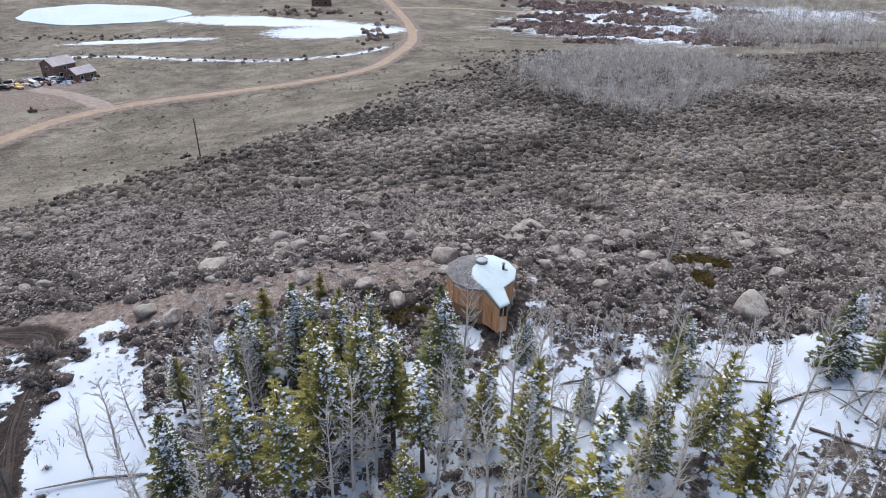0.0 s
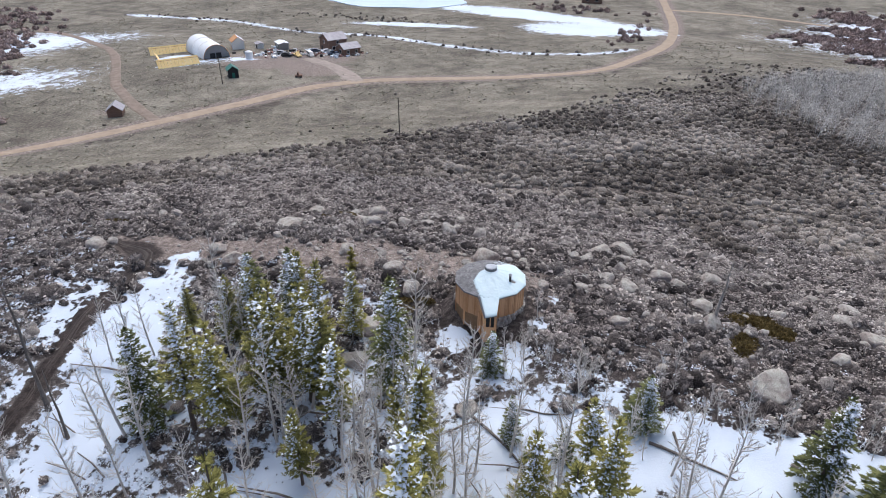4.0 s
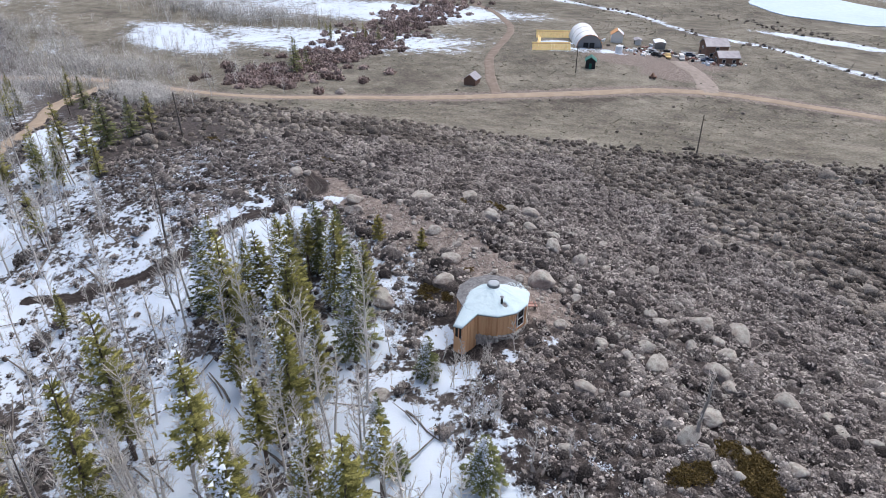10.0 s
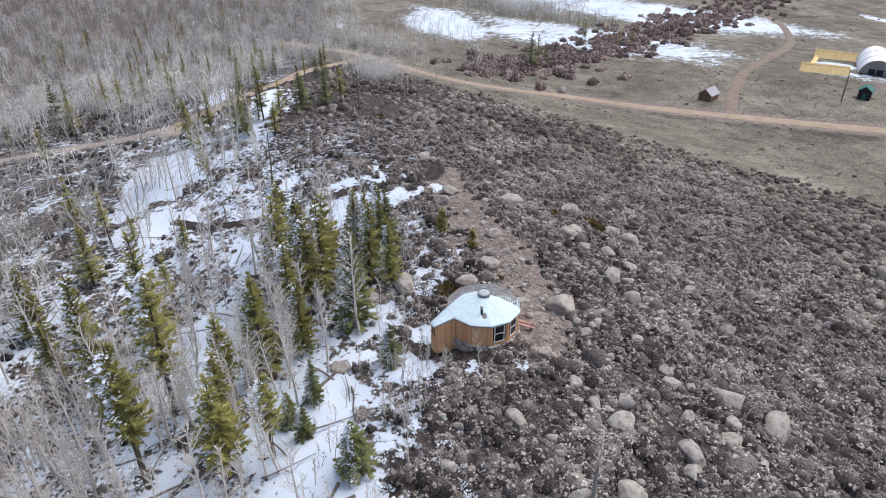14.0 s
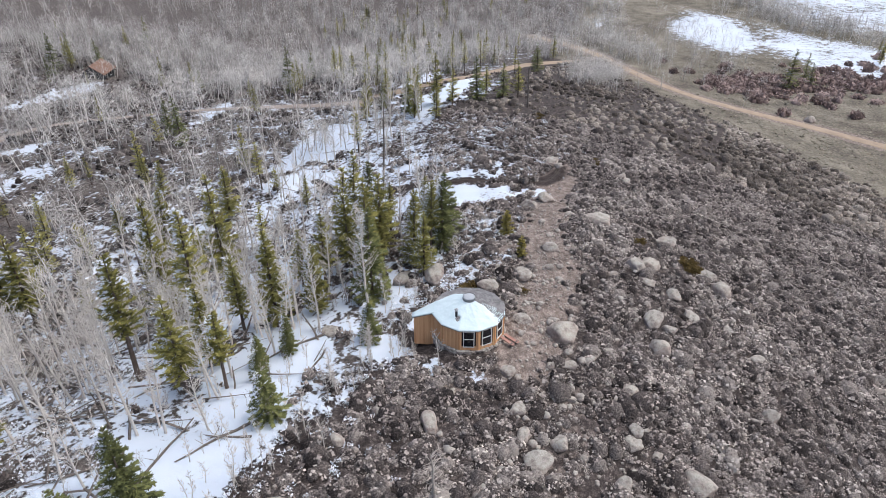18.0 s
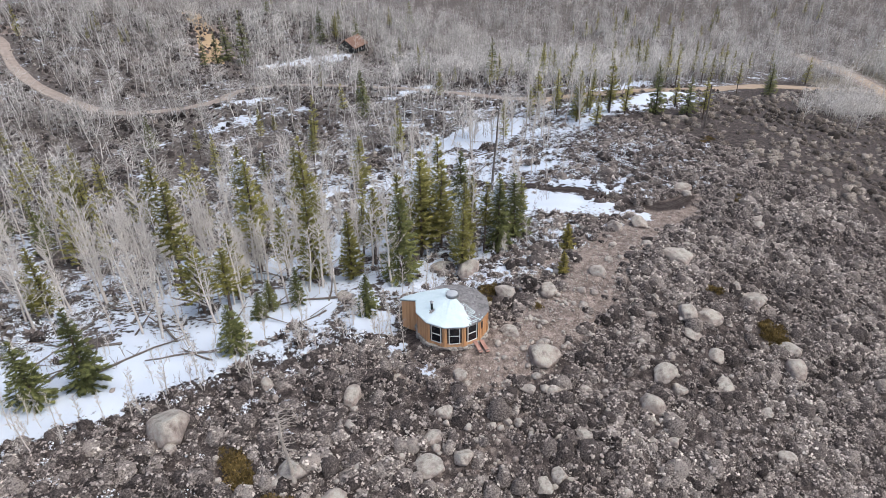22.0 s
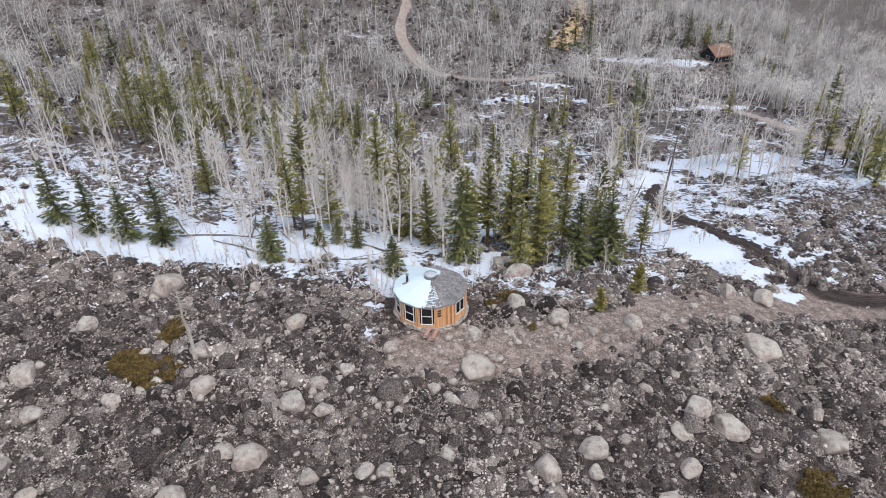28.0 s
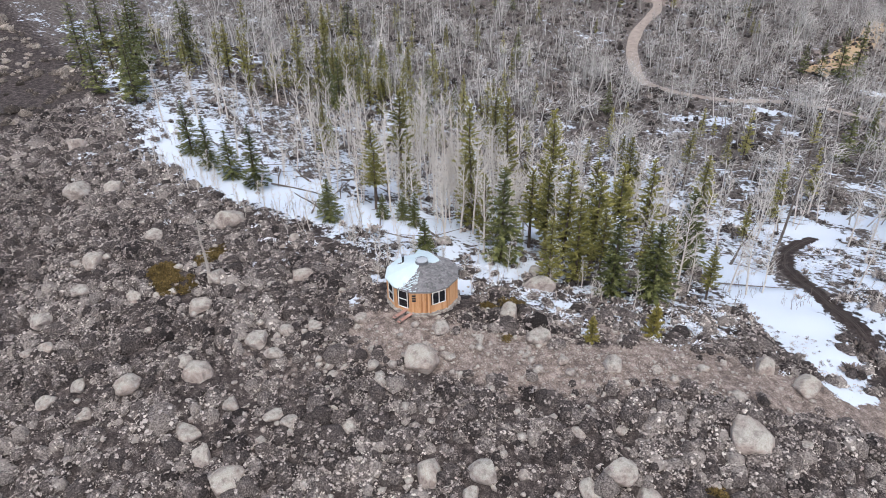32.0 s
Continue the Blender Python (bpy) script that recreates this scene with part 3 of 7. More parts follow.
def ribbon(name, line, width, material, label, up, rut=0.0, ragged=0.25, across=9, seed=1):
    """A road laid on the land: uneven edges, and two wheel ruts if wanted."""
    rng = np.random.default_rng(seed)
    t = np.gradient(line, axis=0)
    t /= np.linalg.norm(t, axis=1)[:, None] + 1e-9
    nrm = np.stack([-t[:, 1], t[:, 0]], 1)
    wob = np.convolve(rng.normal(0, 1, len(line) + 8), np.ones(5) / 5, "same")[4:-4]
    wob2 = np.convolve(rng.normal(0, 1, len(line) + 8), np.ones(5) / 5, "same")[4:-4]
    u = np.linspace(-1, 1, across)
    verts = []
    for k, p in enumerate(line):
        for a in u:
            half = width / 2 * (1 + ragged * (wob[k] if a < 0 else wob2[k]))
            q = p + nrm[k] * a * half
            edge = -0.25 if abs(a) > 0.99 else 0.0
            dip = -rut * (math.exp(-((abs(a) - 0.45) / 0.16) ** 2))
            verts.append((q[0], q[1], at(q[0], q[1], up + edge + dip)))
    n = len(line)
    i = np.arange(n * across).reshape(n, across)
    f = np.stack([i[:-1, :-1], i[:-1, 1:], i[1:, 1:], i[1:, :-1]], -1).reshape(-1, 4)
    me = fast_mesh(name, verts, f, material)
    me.polygons.foreach_set("use_smooth", np.ones(len(me.polygons), bool))
    return tagged(new(name, me), label, "road", kind="structure")


ribbon("road", MAIN_ROAD, 5.8, ROAD, "tan gravel county road curving through dry grass", 0.12, 0.03, 0.12)
ribbon("road", FARM_TRACK, 4.2, TRACK, "brown dirt track climbing past the farm", 0.14, 0.05, 0.2, seed=2)
ribbon("road", smooth_line([(-40, -98), (-43, -106), (-48, -118), (-52, -128), (-58, -146), (-64, -170)], 2), 7.0, ORANGE_SOIL, "steep orange-tan dirt cut on the wooded hill", 0.15, 0.0, 0.25, seed=9)
ribbon("road", YARD_DRIVE, 7.5, RUTS, "tan dirt drive from the road into the farmyard", 0.13, 0.03, 0.3, seed=8)
ribbon("road", EAST_SPUR, 5.0, ROAD, "tan dirt spur road across the meadow", 0.15, 0.0, 0.2, seed=4)
ribbon("road", MUD_RUN, 0.95, MUD, "dark wet muddy track between snow banks", 0.03, 0.07, 0.75, 11, seed=5)
ribbon("road", LOWER_ROAD, 4.6, ROAD, "tan gravel road cut along the wooded slope between snowbanks", 0.12, 0.04, 0.2, seed=12)
ribbon("road", HILL_ROAD, 3.3, RUTS, "pale two-track dirt road up the wooded hill", 0.10, 0.10, 0.2, 11, seed=6)


def pond():
    bm = bmesh.new()
    rng = random.Random(4)
    ring = []
    for k in range(72):
        w = 2 * math.pi * k / 72
        r = 1 + 0.05 * math.sin(3 * w + 1) + 0.035 * math.sin(7 * w) + 0.015 * rng.uniform(-1, 1)
        ring.append((POND[0] + 49 * r * math.cos(w), POND[1] + 35 * r * math.sin(w)))
    top = [bm.verts.new((x, y, POND[4] + 0.05)) for x, y in ring]
    low = [bm.verts.new((x, y, POND[4] - 0.5)) for x, y in ring]
    bm.faces.new(top)
    for k in range(72):
        bm.faces.new((top[k], low[k], low[(k + 1) % 72], top[(k + 1) % 72]))
    tagged(part("water", bm, ICE, None), "pale blue frozen pond in the valley meadow", "pond", kind="structure")


pond()

# ---------------------------------------------------------------- the round cabin
CABIN = (3.85, 50.4)
FLOOR, EAVE, TOP = 0.72, 2.80, 3.93
R_WALL, R_EAVE = 2.94, 3.08
FACES = [21 + 30 * k for k in range(12)]
PORCH_AZ = -68


def boards(bm, width, z0, z1, m, rng, slope=0.0, board=0.19, thick=0.03, gap=0.006, holes=(), loose=None):
    """Upright boards with battens side by side along x, outer face towards -y; slope: the top falls along +x."""
    n = max(1, round(width / board))
    b = width / n
    for k in range(n):
        x0, x1 = -width / 2 + k * b, -width / 2 + (k + 1) * b
        spans = [(z0, z1 - slope * (x0 + width / 2) / width)]
        for hx0, hx1, hz0, hz1 in holes:
            if x1 > hx0 + 0.02 and x0 < hx1 - 0.02:
                spans = [(z0, hz0), (hz1, spans[0][1])]
        for a, c in spans:
            if c - a > 0.02:
                out = thick + rng.uniform(0, 0.008) + (0.018 if k % 2 else 0)
                piece = bmesh.new() if loose is not None else bm
                box(piece, x0 + gap / 2, x1 - gap / 2, -out, 0, a - rng.uniform(0, 0.012), c, m)
                if loose is not None:
                    part("board", piece, CEDAR, loose)


def window_unit(parent, m, w, h, z, upright=False):
    """A white window with two dark panes, one above the other, or side by side."""
    bm = bmesh.new()
    t = 0.07
    for x0, x1, z0, z1 in ((-w / 2, -w / 2 + t, z, z + h), (w / 2 - t, w / 2, z, z + h), (-w / 2 + t, w / 2 - t, z, z + t), (-w / 2 + t, w / 2 - t, z + h - t, z + h)):
        box(bm, x0, x1, -0.085, -0.01, z0, z1, m, 0.006)
    if upright:
        box(bm, -t / 2, t / 2, -0.078, -0.012, z + t, z + h - t, m)
    else:
        box(bm, -w / 2 + t, w / 2 - t, -0.078, -0.012, z + h / 2 - t / 2, z + h / 2 + t / 2, m)
    win = part("window", bm, WHITE, parent, "white-framed window with two dark panes")
    for k in (0, 1):
        bm = bmesh.new()
        if upright:
            box(bm, (-w / 2 + t) if k == 0 else t / 2, -t / 2 if k == 0 else w / 2 - t, -0.045, -0.03, z + t, z + h - t, m)
        else:
            lo = z + t if k == 0 else z + h / 2 + t / 2
            box(bm, -w / 2 + t, w / 2 - t, -0.045, -0.03, lo, lo + h / 2 - 1.5 * t, m)
        part("pane", bm, GLASS, win)
    return win


def face_pose(az, r):
    """Local x along the wall, local -y outwards."""
    a = radians(az)
    return pose(r * math.cos(a), r * math.sin(a), 0, 0, 0, az + 90)


def roof_z(r):
    return TOP + (EAVE - TOP) * (r / R_EAVE)


def cabin():
    rng = random.Random(7)
    home = empty("cabin", pose(*CABIN, 0), "round cedar cabin, grey shingle roof half under snow, stone footing", "cabin")
    side = 2 * R_WALL * math.tan(radians(15))
    inner = R_WALL * 1.0
    for az in FACES:
        m = face_pose(az, inner)
        holes, win = [], None
        if az in (21, 51, 81):
            holes, win = [(-0.47, 0.47, FLOOR + 0.32, EAVE - 0.18)], (0.94, 1.65, FLOOR + 0.32, False)
        if az == 141:
            holes, win = [(-0.62, 0.62, FLOOR + 0.72, EAVE - 0.22)], (1.24, 1.2, FLOOR + 0.72, True)
        bm = bmesh.new()
        box(bm, -side / 2, side / 2, 0.004, 0.12, FLOOR, FLOOR + 0.3, m)
        box(bm, -side / 2, side / 2, 0.004, 0.12, FLOOR + 0.3, EAVE - 0.02, m) if not win else None
        wall = part("wall", bm, CEDAR, home)
        boards(None, side, FLOOR, EAVE - 0.02, m, rng, holes=holes, loose=wall)
        bm = bmesh.new()
        c = m @ pose(side / 2, 0, 0, 0, 0, 15)
        low_side = az in (201, 231, 261)
        box(bm, -0.07, 0.07, -0.062, 0.03, FLOOR - (1.75 if low_side else 0.03), EAVE - 0.04, c, 0.008)
        part("corner_post", bm, CEDAR, home)
        if az in (231, 261):
            bm = bmesh.new()
            box(bm, -side / 2, side / 2, -0.018, 0.02, FLOOR - 1.7, FLOOR - 0.012, m)
            part("skirt_panel", bm, PLYWOOD, home, "plain brown plywood skirt below the boards")
        if win:
            window_unit(home, m, win[0], win[1], win[2], win[3])
        if az == 111:
            bm = bmesh.new()
            for k in range(3):
                box(bm, -0.72, -0.40, -0.11, -0.07, EAVE - 0.95 + 0.24 * k, EAVE - 0.80 + 0.24 * k, m, 0.01)
            part("louvre", bm, DARK, home, "small dark louvred vent beside the corner")
            bm = bmesh.new()
            boards(bm, 0.86, FLOOR + 0.02, EAVE - 0.2, m @ pose(0.15, -0.05, 0), rng, board=0.14)
            door = part("door", bm, CEDAR, home, "plank door of golden cedar boards")
            bm = bmesh.new()
            box(bm, 0.5, 0.53, -0.14, -0.10, FLOOR + 0.95, FLOOR + 1.1, m)
            part("handle", bm, STEEL, door)
    # dark room behind the panes, and the floor that carries it
    bm = bmesh.new()
    bmesh.ops.create_cone(bm, cap_ends=True, segments=12, radius1=R_WALL * 0.93, radius2=R_WALL * 0.93, depth=EAVE - FLOOR - 0.1, matrix=Matrix.Translation((0, 0, (FLOOR + EAVE) / 2)) @ pose(0, 0, 0, 0, 0, 6))
    part("inner_lining", bm, DARK, home, "unlit dark interior lining")
    # rough stone footing
    bm = bmesh.new()
    for k in range(92):
        az = k * 360 / 92 * 2 + rng.uniform(-1, 1)
        ring = 0 if k < 46 else 1
        r = R_WALL + 0.08 + rng.uniform(-0.05, 0.14)
        if 205 < az % 360 < 285:
            continue
        a = radians(az + (4 if ring else 0))
        x, y = r * math.cos(a), r * math.sin(a)
        lo = at(CABIN[0] + x, CABIN[1] + y) - 0.12
        top = FLOOR + 0.02
        z = lo + (top - lo) * (0.28 if ring == 0 else 0.78)
        made = bmesh.ops.create_icosphere(bm, subdivisions=1, radius=1)["verts"]
        for v in made:
            v.co *= rng.uniform(0.85, 1.15)
        sz = rng.uniform(0.19, 0.29)
        bmesh.ops.transform(bm, matrix=pose(x, y, z, 0, 0, az) @ Matrix.Diagonal((sz * 0.7, sz * 1.1, max(0.14, (top - lo) * 0.34), 1)), verts=made)
    tagged(part("stone_footing", bm, GRANITE, home, "rough grey fieldstone footing"), kind="stuff")
    bm = bmesh.new()
    bmesh.ops.create_cone(bm, cap_ends=True, segments=24, radius1=R_WALL + 0.02, radius2=R_WALL - 0.02, depth=1.2, matrix=Matrix.Translation((0, 0, FLOOR - 0.62)))
    part("footing_core", bm, GRANITE, home)
    # shingled roof: courses that overlap on each of twelve facets
    for az in [f for f in FACES]:
        bm = bmesh.new()
        rows = 19
        for k in range(rows):
            r1 = R_EAVE - (R_EAVE - 0.42) * k / rows
            r0 = R_EAVE - (R_EAVE - 0.42) * (k + 1.25) / rows
            half = math.tan(radians(15))
            n = max(2, round(2 * r1 * half / 0.21))
            for j in range(n):
                u0, u1 = -1 + 2 * j / n, -1 + 2 * (j + 1) / n
                jig = rng.uniform(-0.02, 0.02)
                lift = rng.uniform(0.0, 0.010)
                q = []
                for r, u, z in ((r1 + jig, u0 + 0.012, 0.045 + lift), (r1 + jig, u1 - 0.012, 0.045 + lift), (r0, u1 - 0.012, 0.012), (r0, u0 + 0.012, 0.012)):
                    q.append((r, u * r * half, roof_z(r) + z))
                low = [(x, y, z - 0.028) for x, y, z in q[:2]]
                vs = [bm.verts.new(p) for p in q] + [bm.verts.new(p) for p in low]
                bm.faces.new(vs[:4])
                bm.faces.new((vs[1], vs[0], vs[4], vs[5]))
        half = math.tan(radians(15))
        deck = [bm.verts.new(p) for p in ((R_EAVE - 0.03, -R_EAVE * half, roof_z(R_EAVE)), (R_EAVE - 0.03, R_EAVE * half, roof_z(R_EAVE)), (0.3, 0.3 * half, roof_z(0.3)), (0.3, -0.3 * half, roof_z(0.3)))]
        under = [bm.verts.new(v.co - Vector((0, 0, 0.12))) for v in deck]
        bm.faces.new(deck), bm.faces.new(under[::-1]), bm.faces.new((deck[1], deck[0], under[0], under[1]))
        bmesh.ops.rotate(bm, cent=(0, 0, 0), matrix=Matrix.Rotation(radians(az), 3, "Z"), verts=bm.verts)
        tagged(part("roof_panel", bm, SHINGLE, home, "weathered grey wooden shingles"), kind="stuff")
    # vestibule on the wood's side: narrowing outwards, its roof carrying on the cone's slope
    p = pose(0, 0, 0, 0, 0, PORCH_AZ)
    far_r, base, fall = 4.70, -0.60, (TOP - EAVE) / R_EAVE
    near_w, near_e, far_w = -1.03, 0.66, 0.43

    def tongue(r, v, up):
        """A point on the vestibule's roof: r outwards, v from -1 (west) to 1 (east)."""
        k = min(1.0, max(0.0, (r - 2.6) / (far_r + 0.12 - 2.6)))
        west, east = near_w - 0.15 + (0.15 + far_w * -1.18 - near_w) * k, near_e + 0.12 + (far_w * 1.18 - near_e - 0.12) * k
        y = west + (east - west) * (v + 1) / 2
        up -= 0.07 * max(0.0, (3.0 - r) / 0.7)
        reach = math.hypot(r, y * max(0.0, 1 - max(0.0, r - 2.7) / 1.0))
        return (r, y, TOP - fall * reach + up + 0.13 * v * k - 0.04 * k)

    def slab(bm, r0, r1, v0, v1, low, high, n):
        top = [[bm.verts.new(tongue(r0 + (r1 - r0) * a / n, v0 + (v1 - v0) * b / n, high + 0.018 * math.sin(4.1 * a + 2.7 * b))) for b in range(n + 1)] for a in range(n + 1)]
        bot = [[bm.verts.new(tongue(r0 + (r1 - r0) * a / n, v0 + (v1 - v0) * b / n, low)) for b in range(n + 1)] for a in range(n + 1)]
        for a in range(n):
            for b in range(n):
                bm.faces.new((top[a][b], top[a + 1][b], top[a + 1][b + 1], top[a][b + 1])).smooth = True
                bm.faces.new((bot[a][b + 1], bot[a + 1][b + 1], bot[a + 1][b], bot[a][b]))
        for a in range(n):
            bm.faces.new((top[a][0], bot[a][0], bot[a + 1][0], top[a + 1][0]))
            bm.faces.new((top[a + 1][n], bot[a + 1][n], bot[a][n], top[a][n]))
            bm.faces.new((top[0][a + 1], bot[0][a + 1], bot[0][a], top[0][a]))
            bm.faces.new((top[n][a], bot[n][a], bot[n][a + 1], top[n][a + 1]))
        bmesh.ops.recalc_face_normals(bm, faces=bm.faces)
        bmesh.ops.transform(bm, matrix=p, verts=bm.verts)
        return bm

    for s, inner in ((-1, (2.70, near_w)), (1, (2.82, near_e))):
        a, b = Vector((*inner, 0)), Vector((far_r, s * far_w, 0))
        run = (b - a).length
        turn = math.degrees(math.atan2(b.y - a.y, b.x - a.x))
        m = p @ pose((a.x + b.x) / 2, (a.y + b.y) / 2, 0, 0, 0, turn if s < 0 else turn + 180)
        n = 10
        wall = part("vestibule_wall", box(bmesh.new(), -run / 2, run / 2, 0.004, 0.05, base, TOP - fall * far_r - 0.16, m), CEDAR, home)
        for k in range(n):
            x0 = -run / 2 + run * k / n
            frac = (k + 0.5) / n if s < 0 else 1 - (k + 0.5) / n
            r = a.x + (b.x - a.x) * frac
            z1 = TOP - fall * r - 0.07 + 0.13 * s * frac - 0.04 * frac
            part("board", box(bmesh.new(), x0 + 0.004, x0 + run / n - 0.004, -0.03 - 0.018 * (k % 2), 0.0, base - rng.uniform(0, 0.04), z1, m), CEDAR, wall)
        if s < 0:
            bm = bmesh.new()
            boards(bm, 0.84, base + 0.28, 1.66, m @ pose(-0.12, -0.055, 0), rng, board=0.14)
            door = part("door", bm, ORANGE, home, "pale plank door with a diagonal brace")
            bm = box(bmesh.new(), -0.05, 0.05, -0.135, -0.11, -0.98, 0.98, m @ pose(-0.12, 0, (base + 2.0) / 2, 0, -22, 0))
            part("brace", bm, CEDAR, door)
    end = p @ pose(far_r, 0, 0, 0, 0, 90)
    wall = part("vestibule_wall", box(bmesh.new(), -far_w, far_w, 0.004, 0.05, base, 0.93, end), PLYWOOD, home, "plain brown plywood end wall")
    boards(None, 2 * far_w, base, 0.95, end, rng, board=0.25, loose=wall)
    # Dark sheet stands in for the unlit opening below the roof edge.
    part("gap_shade_panel", box(bmesh.new(), -far_w + 0.04, far_w - 0.04, 0.06, 0.10, 0.93, TOP - fall * far_r - 0.14, end), DARK, home, "dark sheet painting the unlit gap under the vestibule roof")
    for x in (-far_w + 0.05, 0.02, far_w - 0.05):
        part("stud", box(bmesh.new(), x - 0.04, x + 0.04, -0.03, 0.05, 0.95, TOP - fall * far_r - 0.15, end), CEDAR, home)
    part("vestibule_roof", slab(bmesh.new(), 2.6, far_r + 0.14, -1, 1, -0.08, 0.025, 6), SHINGLE, home)
    # posts under the vestibule
    for s in (-0.38, 0.38):
        part("post", box(bmesh.new(), far_r - 0.25, far_r - 0.1, s - 0.08, s + 0.08, -1.6, base + 0.02, p), DEADWOOD, home)
    # snow on the shaded half of the roof
    bm = bmesh.new()
    cells, vert = {}, {}
    na, nr = 180, 36
    for i in range(na):
        for j in range(nr):
            az = i * 360 / na - 180
            r = 0.5 + (R_EAVE + 0.03 - 0.5) * (j + 0.5) / nr
            rag = noise.noise(Vector((az * 0.11, r * 2.3, 3))) * 9 + noise.noise(Vector((az * 0.4, r * 6, 8))) * 5
            west = -82 - 88 * (1 - r / R_EAVE) + rag
            east = 88 + rag * 0.8
            keep = west < az < east - 14 * (r / R_EAVE) ** 2
            if not keep and east - 14 * (r / R_EAVE) ** 2 <= az < 104 and j % 2 == 0 and r > 1.1 and noise.noise(Vector((az * 0.16, r * 9, 1))) > -0.05:
                keep = True
            x, y = r * math.cos(radians(az)), r * math.sin(radians(az))
            if (x - 2.12) ** 2 * 1.5 + (y + 0.22) ** 2 * 3.2 < 0.10:
                keep = False
            if keep:
                cells[i, j] = 1
    for (i, j) in cells:
        ring = []
        for a, b in ((i, j), (i, j + 1), (i + 1, j + 1), (i + 1, j)):
            key = (a % na, b)
            if key not in vert:
                r = 0.5 + (R_EAVE + 0.03 - 0.5) * b / nr
                az = radians(a * 360 / na - 180)
                rr = r * math.cos(radians(((a * 360 / na - 180 - 21 + 15) % 30) - 15)) ** -1 if b > 3 else r
                inside = all(((key[0] + da) % na, b + db) in cells for da in (-1, 0) for db in (-1, 0))
                h = 0.085 + 0.025 * noise.noise(Vector((r * 2, az * 4, 0))) + 0.012 * noise.noise(Vector((r * 7, az * 11, 4))) if inside else (0.075 if b == nr else 0.045)
                vert[key] = bm.verts.new((rr * math.cos(az), rr * math.sin(az), roof_z(r) + h))
            ring.append(vert[key])
        if len(set(ring)) == 4:
            bm.faces.new(ring)
    rim = [e for e in bm.edges if e.is_boundary]
    low_rim = bmesh.ops.extrude_edge_only(bm, edges=rim)["geom"]
    bmesh.ops.translate(bm, vec=(0, 0, -0.07), verts=[g for g in low_rim if isinstance(g, bmesh.types.BMVert)])
    for f in bm.faces:
        f.smooth = True
    part("roof_snow", bm, ROOFSNOW, home, "smooth wind-packed snow")
    part("roof_snow", slab(bmesh.new(), 2.3, far_r + 0.17, -0.8, 1.04, 0.0, 0.09, 10), ROOFSNOW, home, "tongue of snow on the vestibule roof")
    # skylight dome
    bm = bmesh.new()
    bmesh.ops.create_cone(bm, cap_ends=False, segments=32, radius1=0.55, radius2=0.52, depth=0.20, matrix=Matrix.Translation((0, 0, TOP + 0.0)))
    bmesh.ops.create_cone(bm, cap_ends=False, segments=32, radius1=0.58, radius2=0.58, depth=0.05, matrix=Matrix.Translation((0, 0, TOP + 0.12)))
    sky_light = part("skylight", bm, STEEL, home, "round grey skylight with a clear dome")
    bm = bmesh.new()
    bmesh.ops.create_uvsphere(bm, u_segments=32, v_segments=12, radius=0.50)
    bmesh.ops.delete(bm, geom=[v for v in bm.verts if v.co.z < -0.01], context="VERTS")
    bmesh.ops.transform(bm, matrix=Matrix.Translation((0, 0, TOP + 0.12)) @ Matrix.Diagonal((1, 1, 0.24, 1)), verts=bm.verts)
    for f in bm.faces:
        f.smooth = True
    part("dome", bm, DOME, sky_light, "clouded acrylic dome")
    # stove pipe
    bm = bmesh.new()
    z = roof_z(1.98)
    bmesh.ops.create_cone(bm, cap_ends=True, segments=14, radius1=0.10, radius2=0.10, depth=0.85, matrix=Matrix.Translation((1.95, -0.36, z + 0.30)))
    pipe = part("stovepipe", bm, DARK, home, "black stovepipe with a rain cap")
    bm = bmesh.new()
    bmesh.ops.create_cone(bm, cap_ends=True, segments=14, radius1=0.17, radius2=0.03, depth=0.10, matrix=Matrix.Translation((1.95, -0.36, z + 0.80)))
    bmesh.ops.create_cone(bm, cap_ends=True, segments=14, radius1=0.125, radius2=0.125, depth=0.10, matrix=Matrix.Translation((1.95, -0.36, z + 0.66)))
    part("cap", bm, STEEL, pipe)


DOME = mottled("clouded_dome", (0.30, 0.33, 0.36), (0.40, 0.43, 0.46), (0.5, 0.53, 0.56), 1.5, 0.2, 0.002)
cabin()


def plank_step(x, y, turn, up):
    step = empty("plank_step", pose(x, y, at(x, y), 0, 0, turn), "broad reddish plank step on timber blocks beside the cabin", "step", "plank steps at the door")
    bm = bmesh.new()
    box(bm, -0.75, 0.75, -0.16, 0.16, up, up + 0.06, pose(0, 0, 0, 0, 4, 0), 0.01)
    part("tread", bm, PLANK, step)
    for s in (-0.55, 0.55):
        bm = bmesh.new()
        box(bm, s - 0.08, s + 0.08, -0.13, 0.13, -0.3, up + 0.03, None, 0.01)
        part("block", bm, DEADWOOD, step)


plank_step(4.3, 54.0, 68, 0.34)
plank_step(3.75, 54.25, 68, 0.20)

# ---------------------------------------------------------------- boulders
BOULDERS_WEST = [(-42.1, 45.8, 1.35), (-40.9, 47.2, 0.7), (-23.8, 47.9, 1.1), (-26.7, 49.1, 1.2), (-7.1, 52.1, 1.1), (-16.2, 52.3, 0.5), (-13.1, 53.2, 1.0), (-9.4, 54.1, 0.5), (-22.6, 56.2, 1.75), (-42.6, 56.1, 0.7),
                 (-40.9, 57.0, 0.8), (-15.2, 61.9, 1.1), (-17.4, 63.1, 1.3), (-13.6, 63.6, 0.8), (-24.7, 64.2, 1.3), (-6.9, 65.0, 1.2), (-3.4, 66.1, 1.1), (-6.6, 66.5, 0.7), (-11.2, 68.2, 1.0), (-22.3, 69.3, 1.2),
                 (-20.0, 70.8, 1.3), (-3.8, 49.6, 1.1), (-4.9, 43.4, 1.3), (-4.2, 40.1, 1.3)]
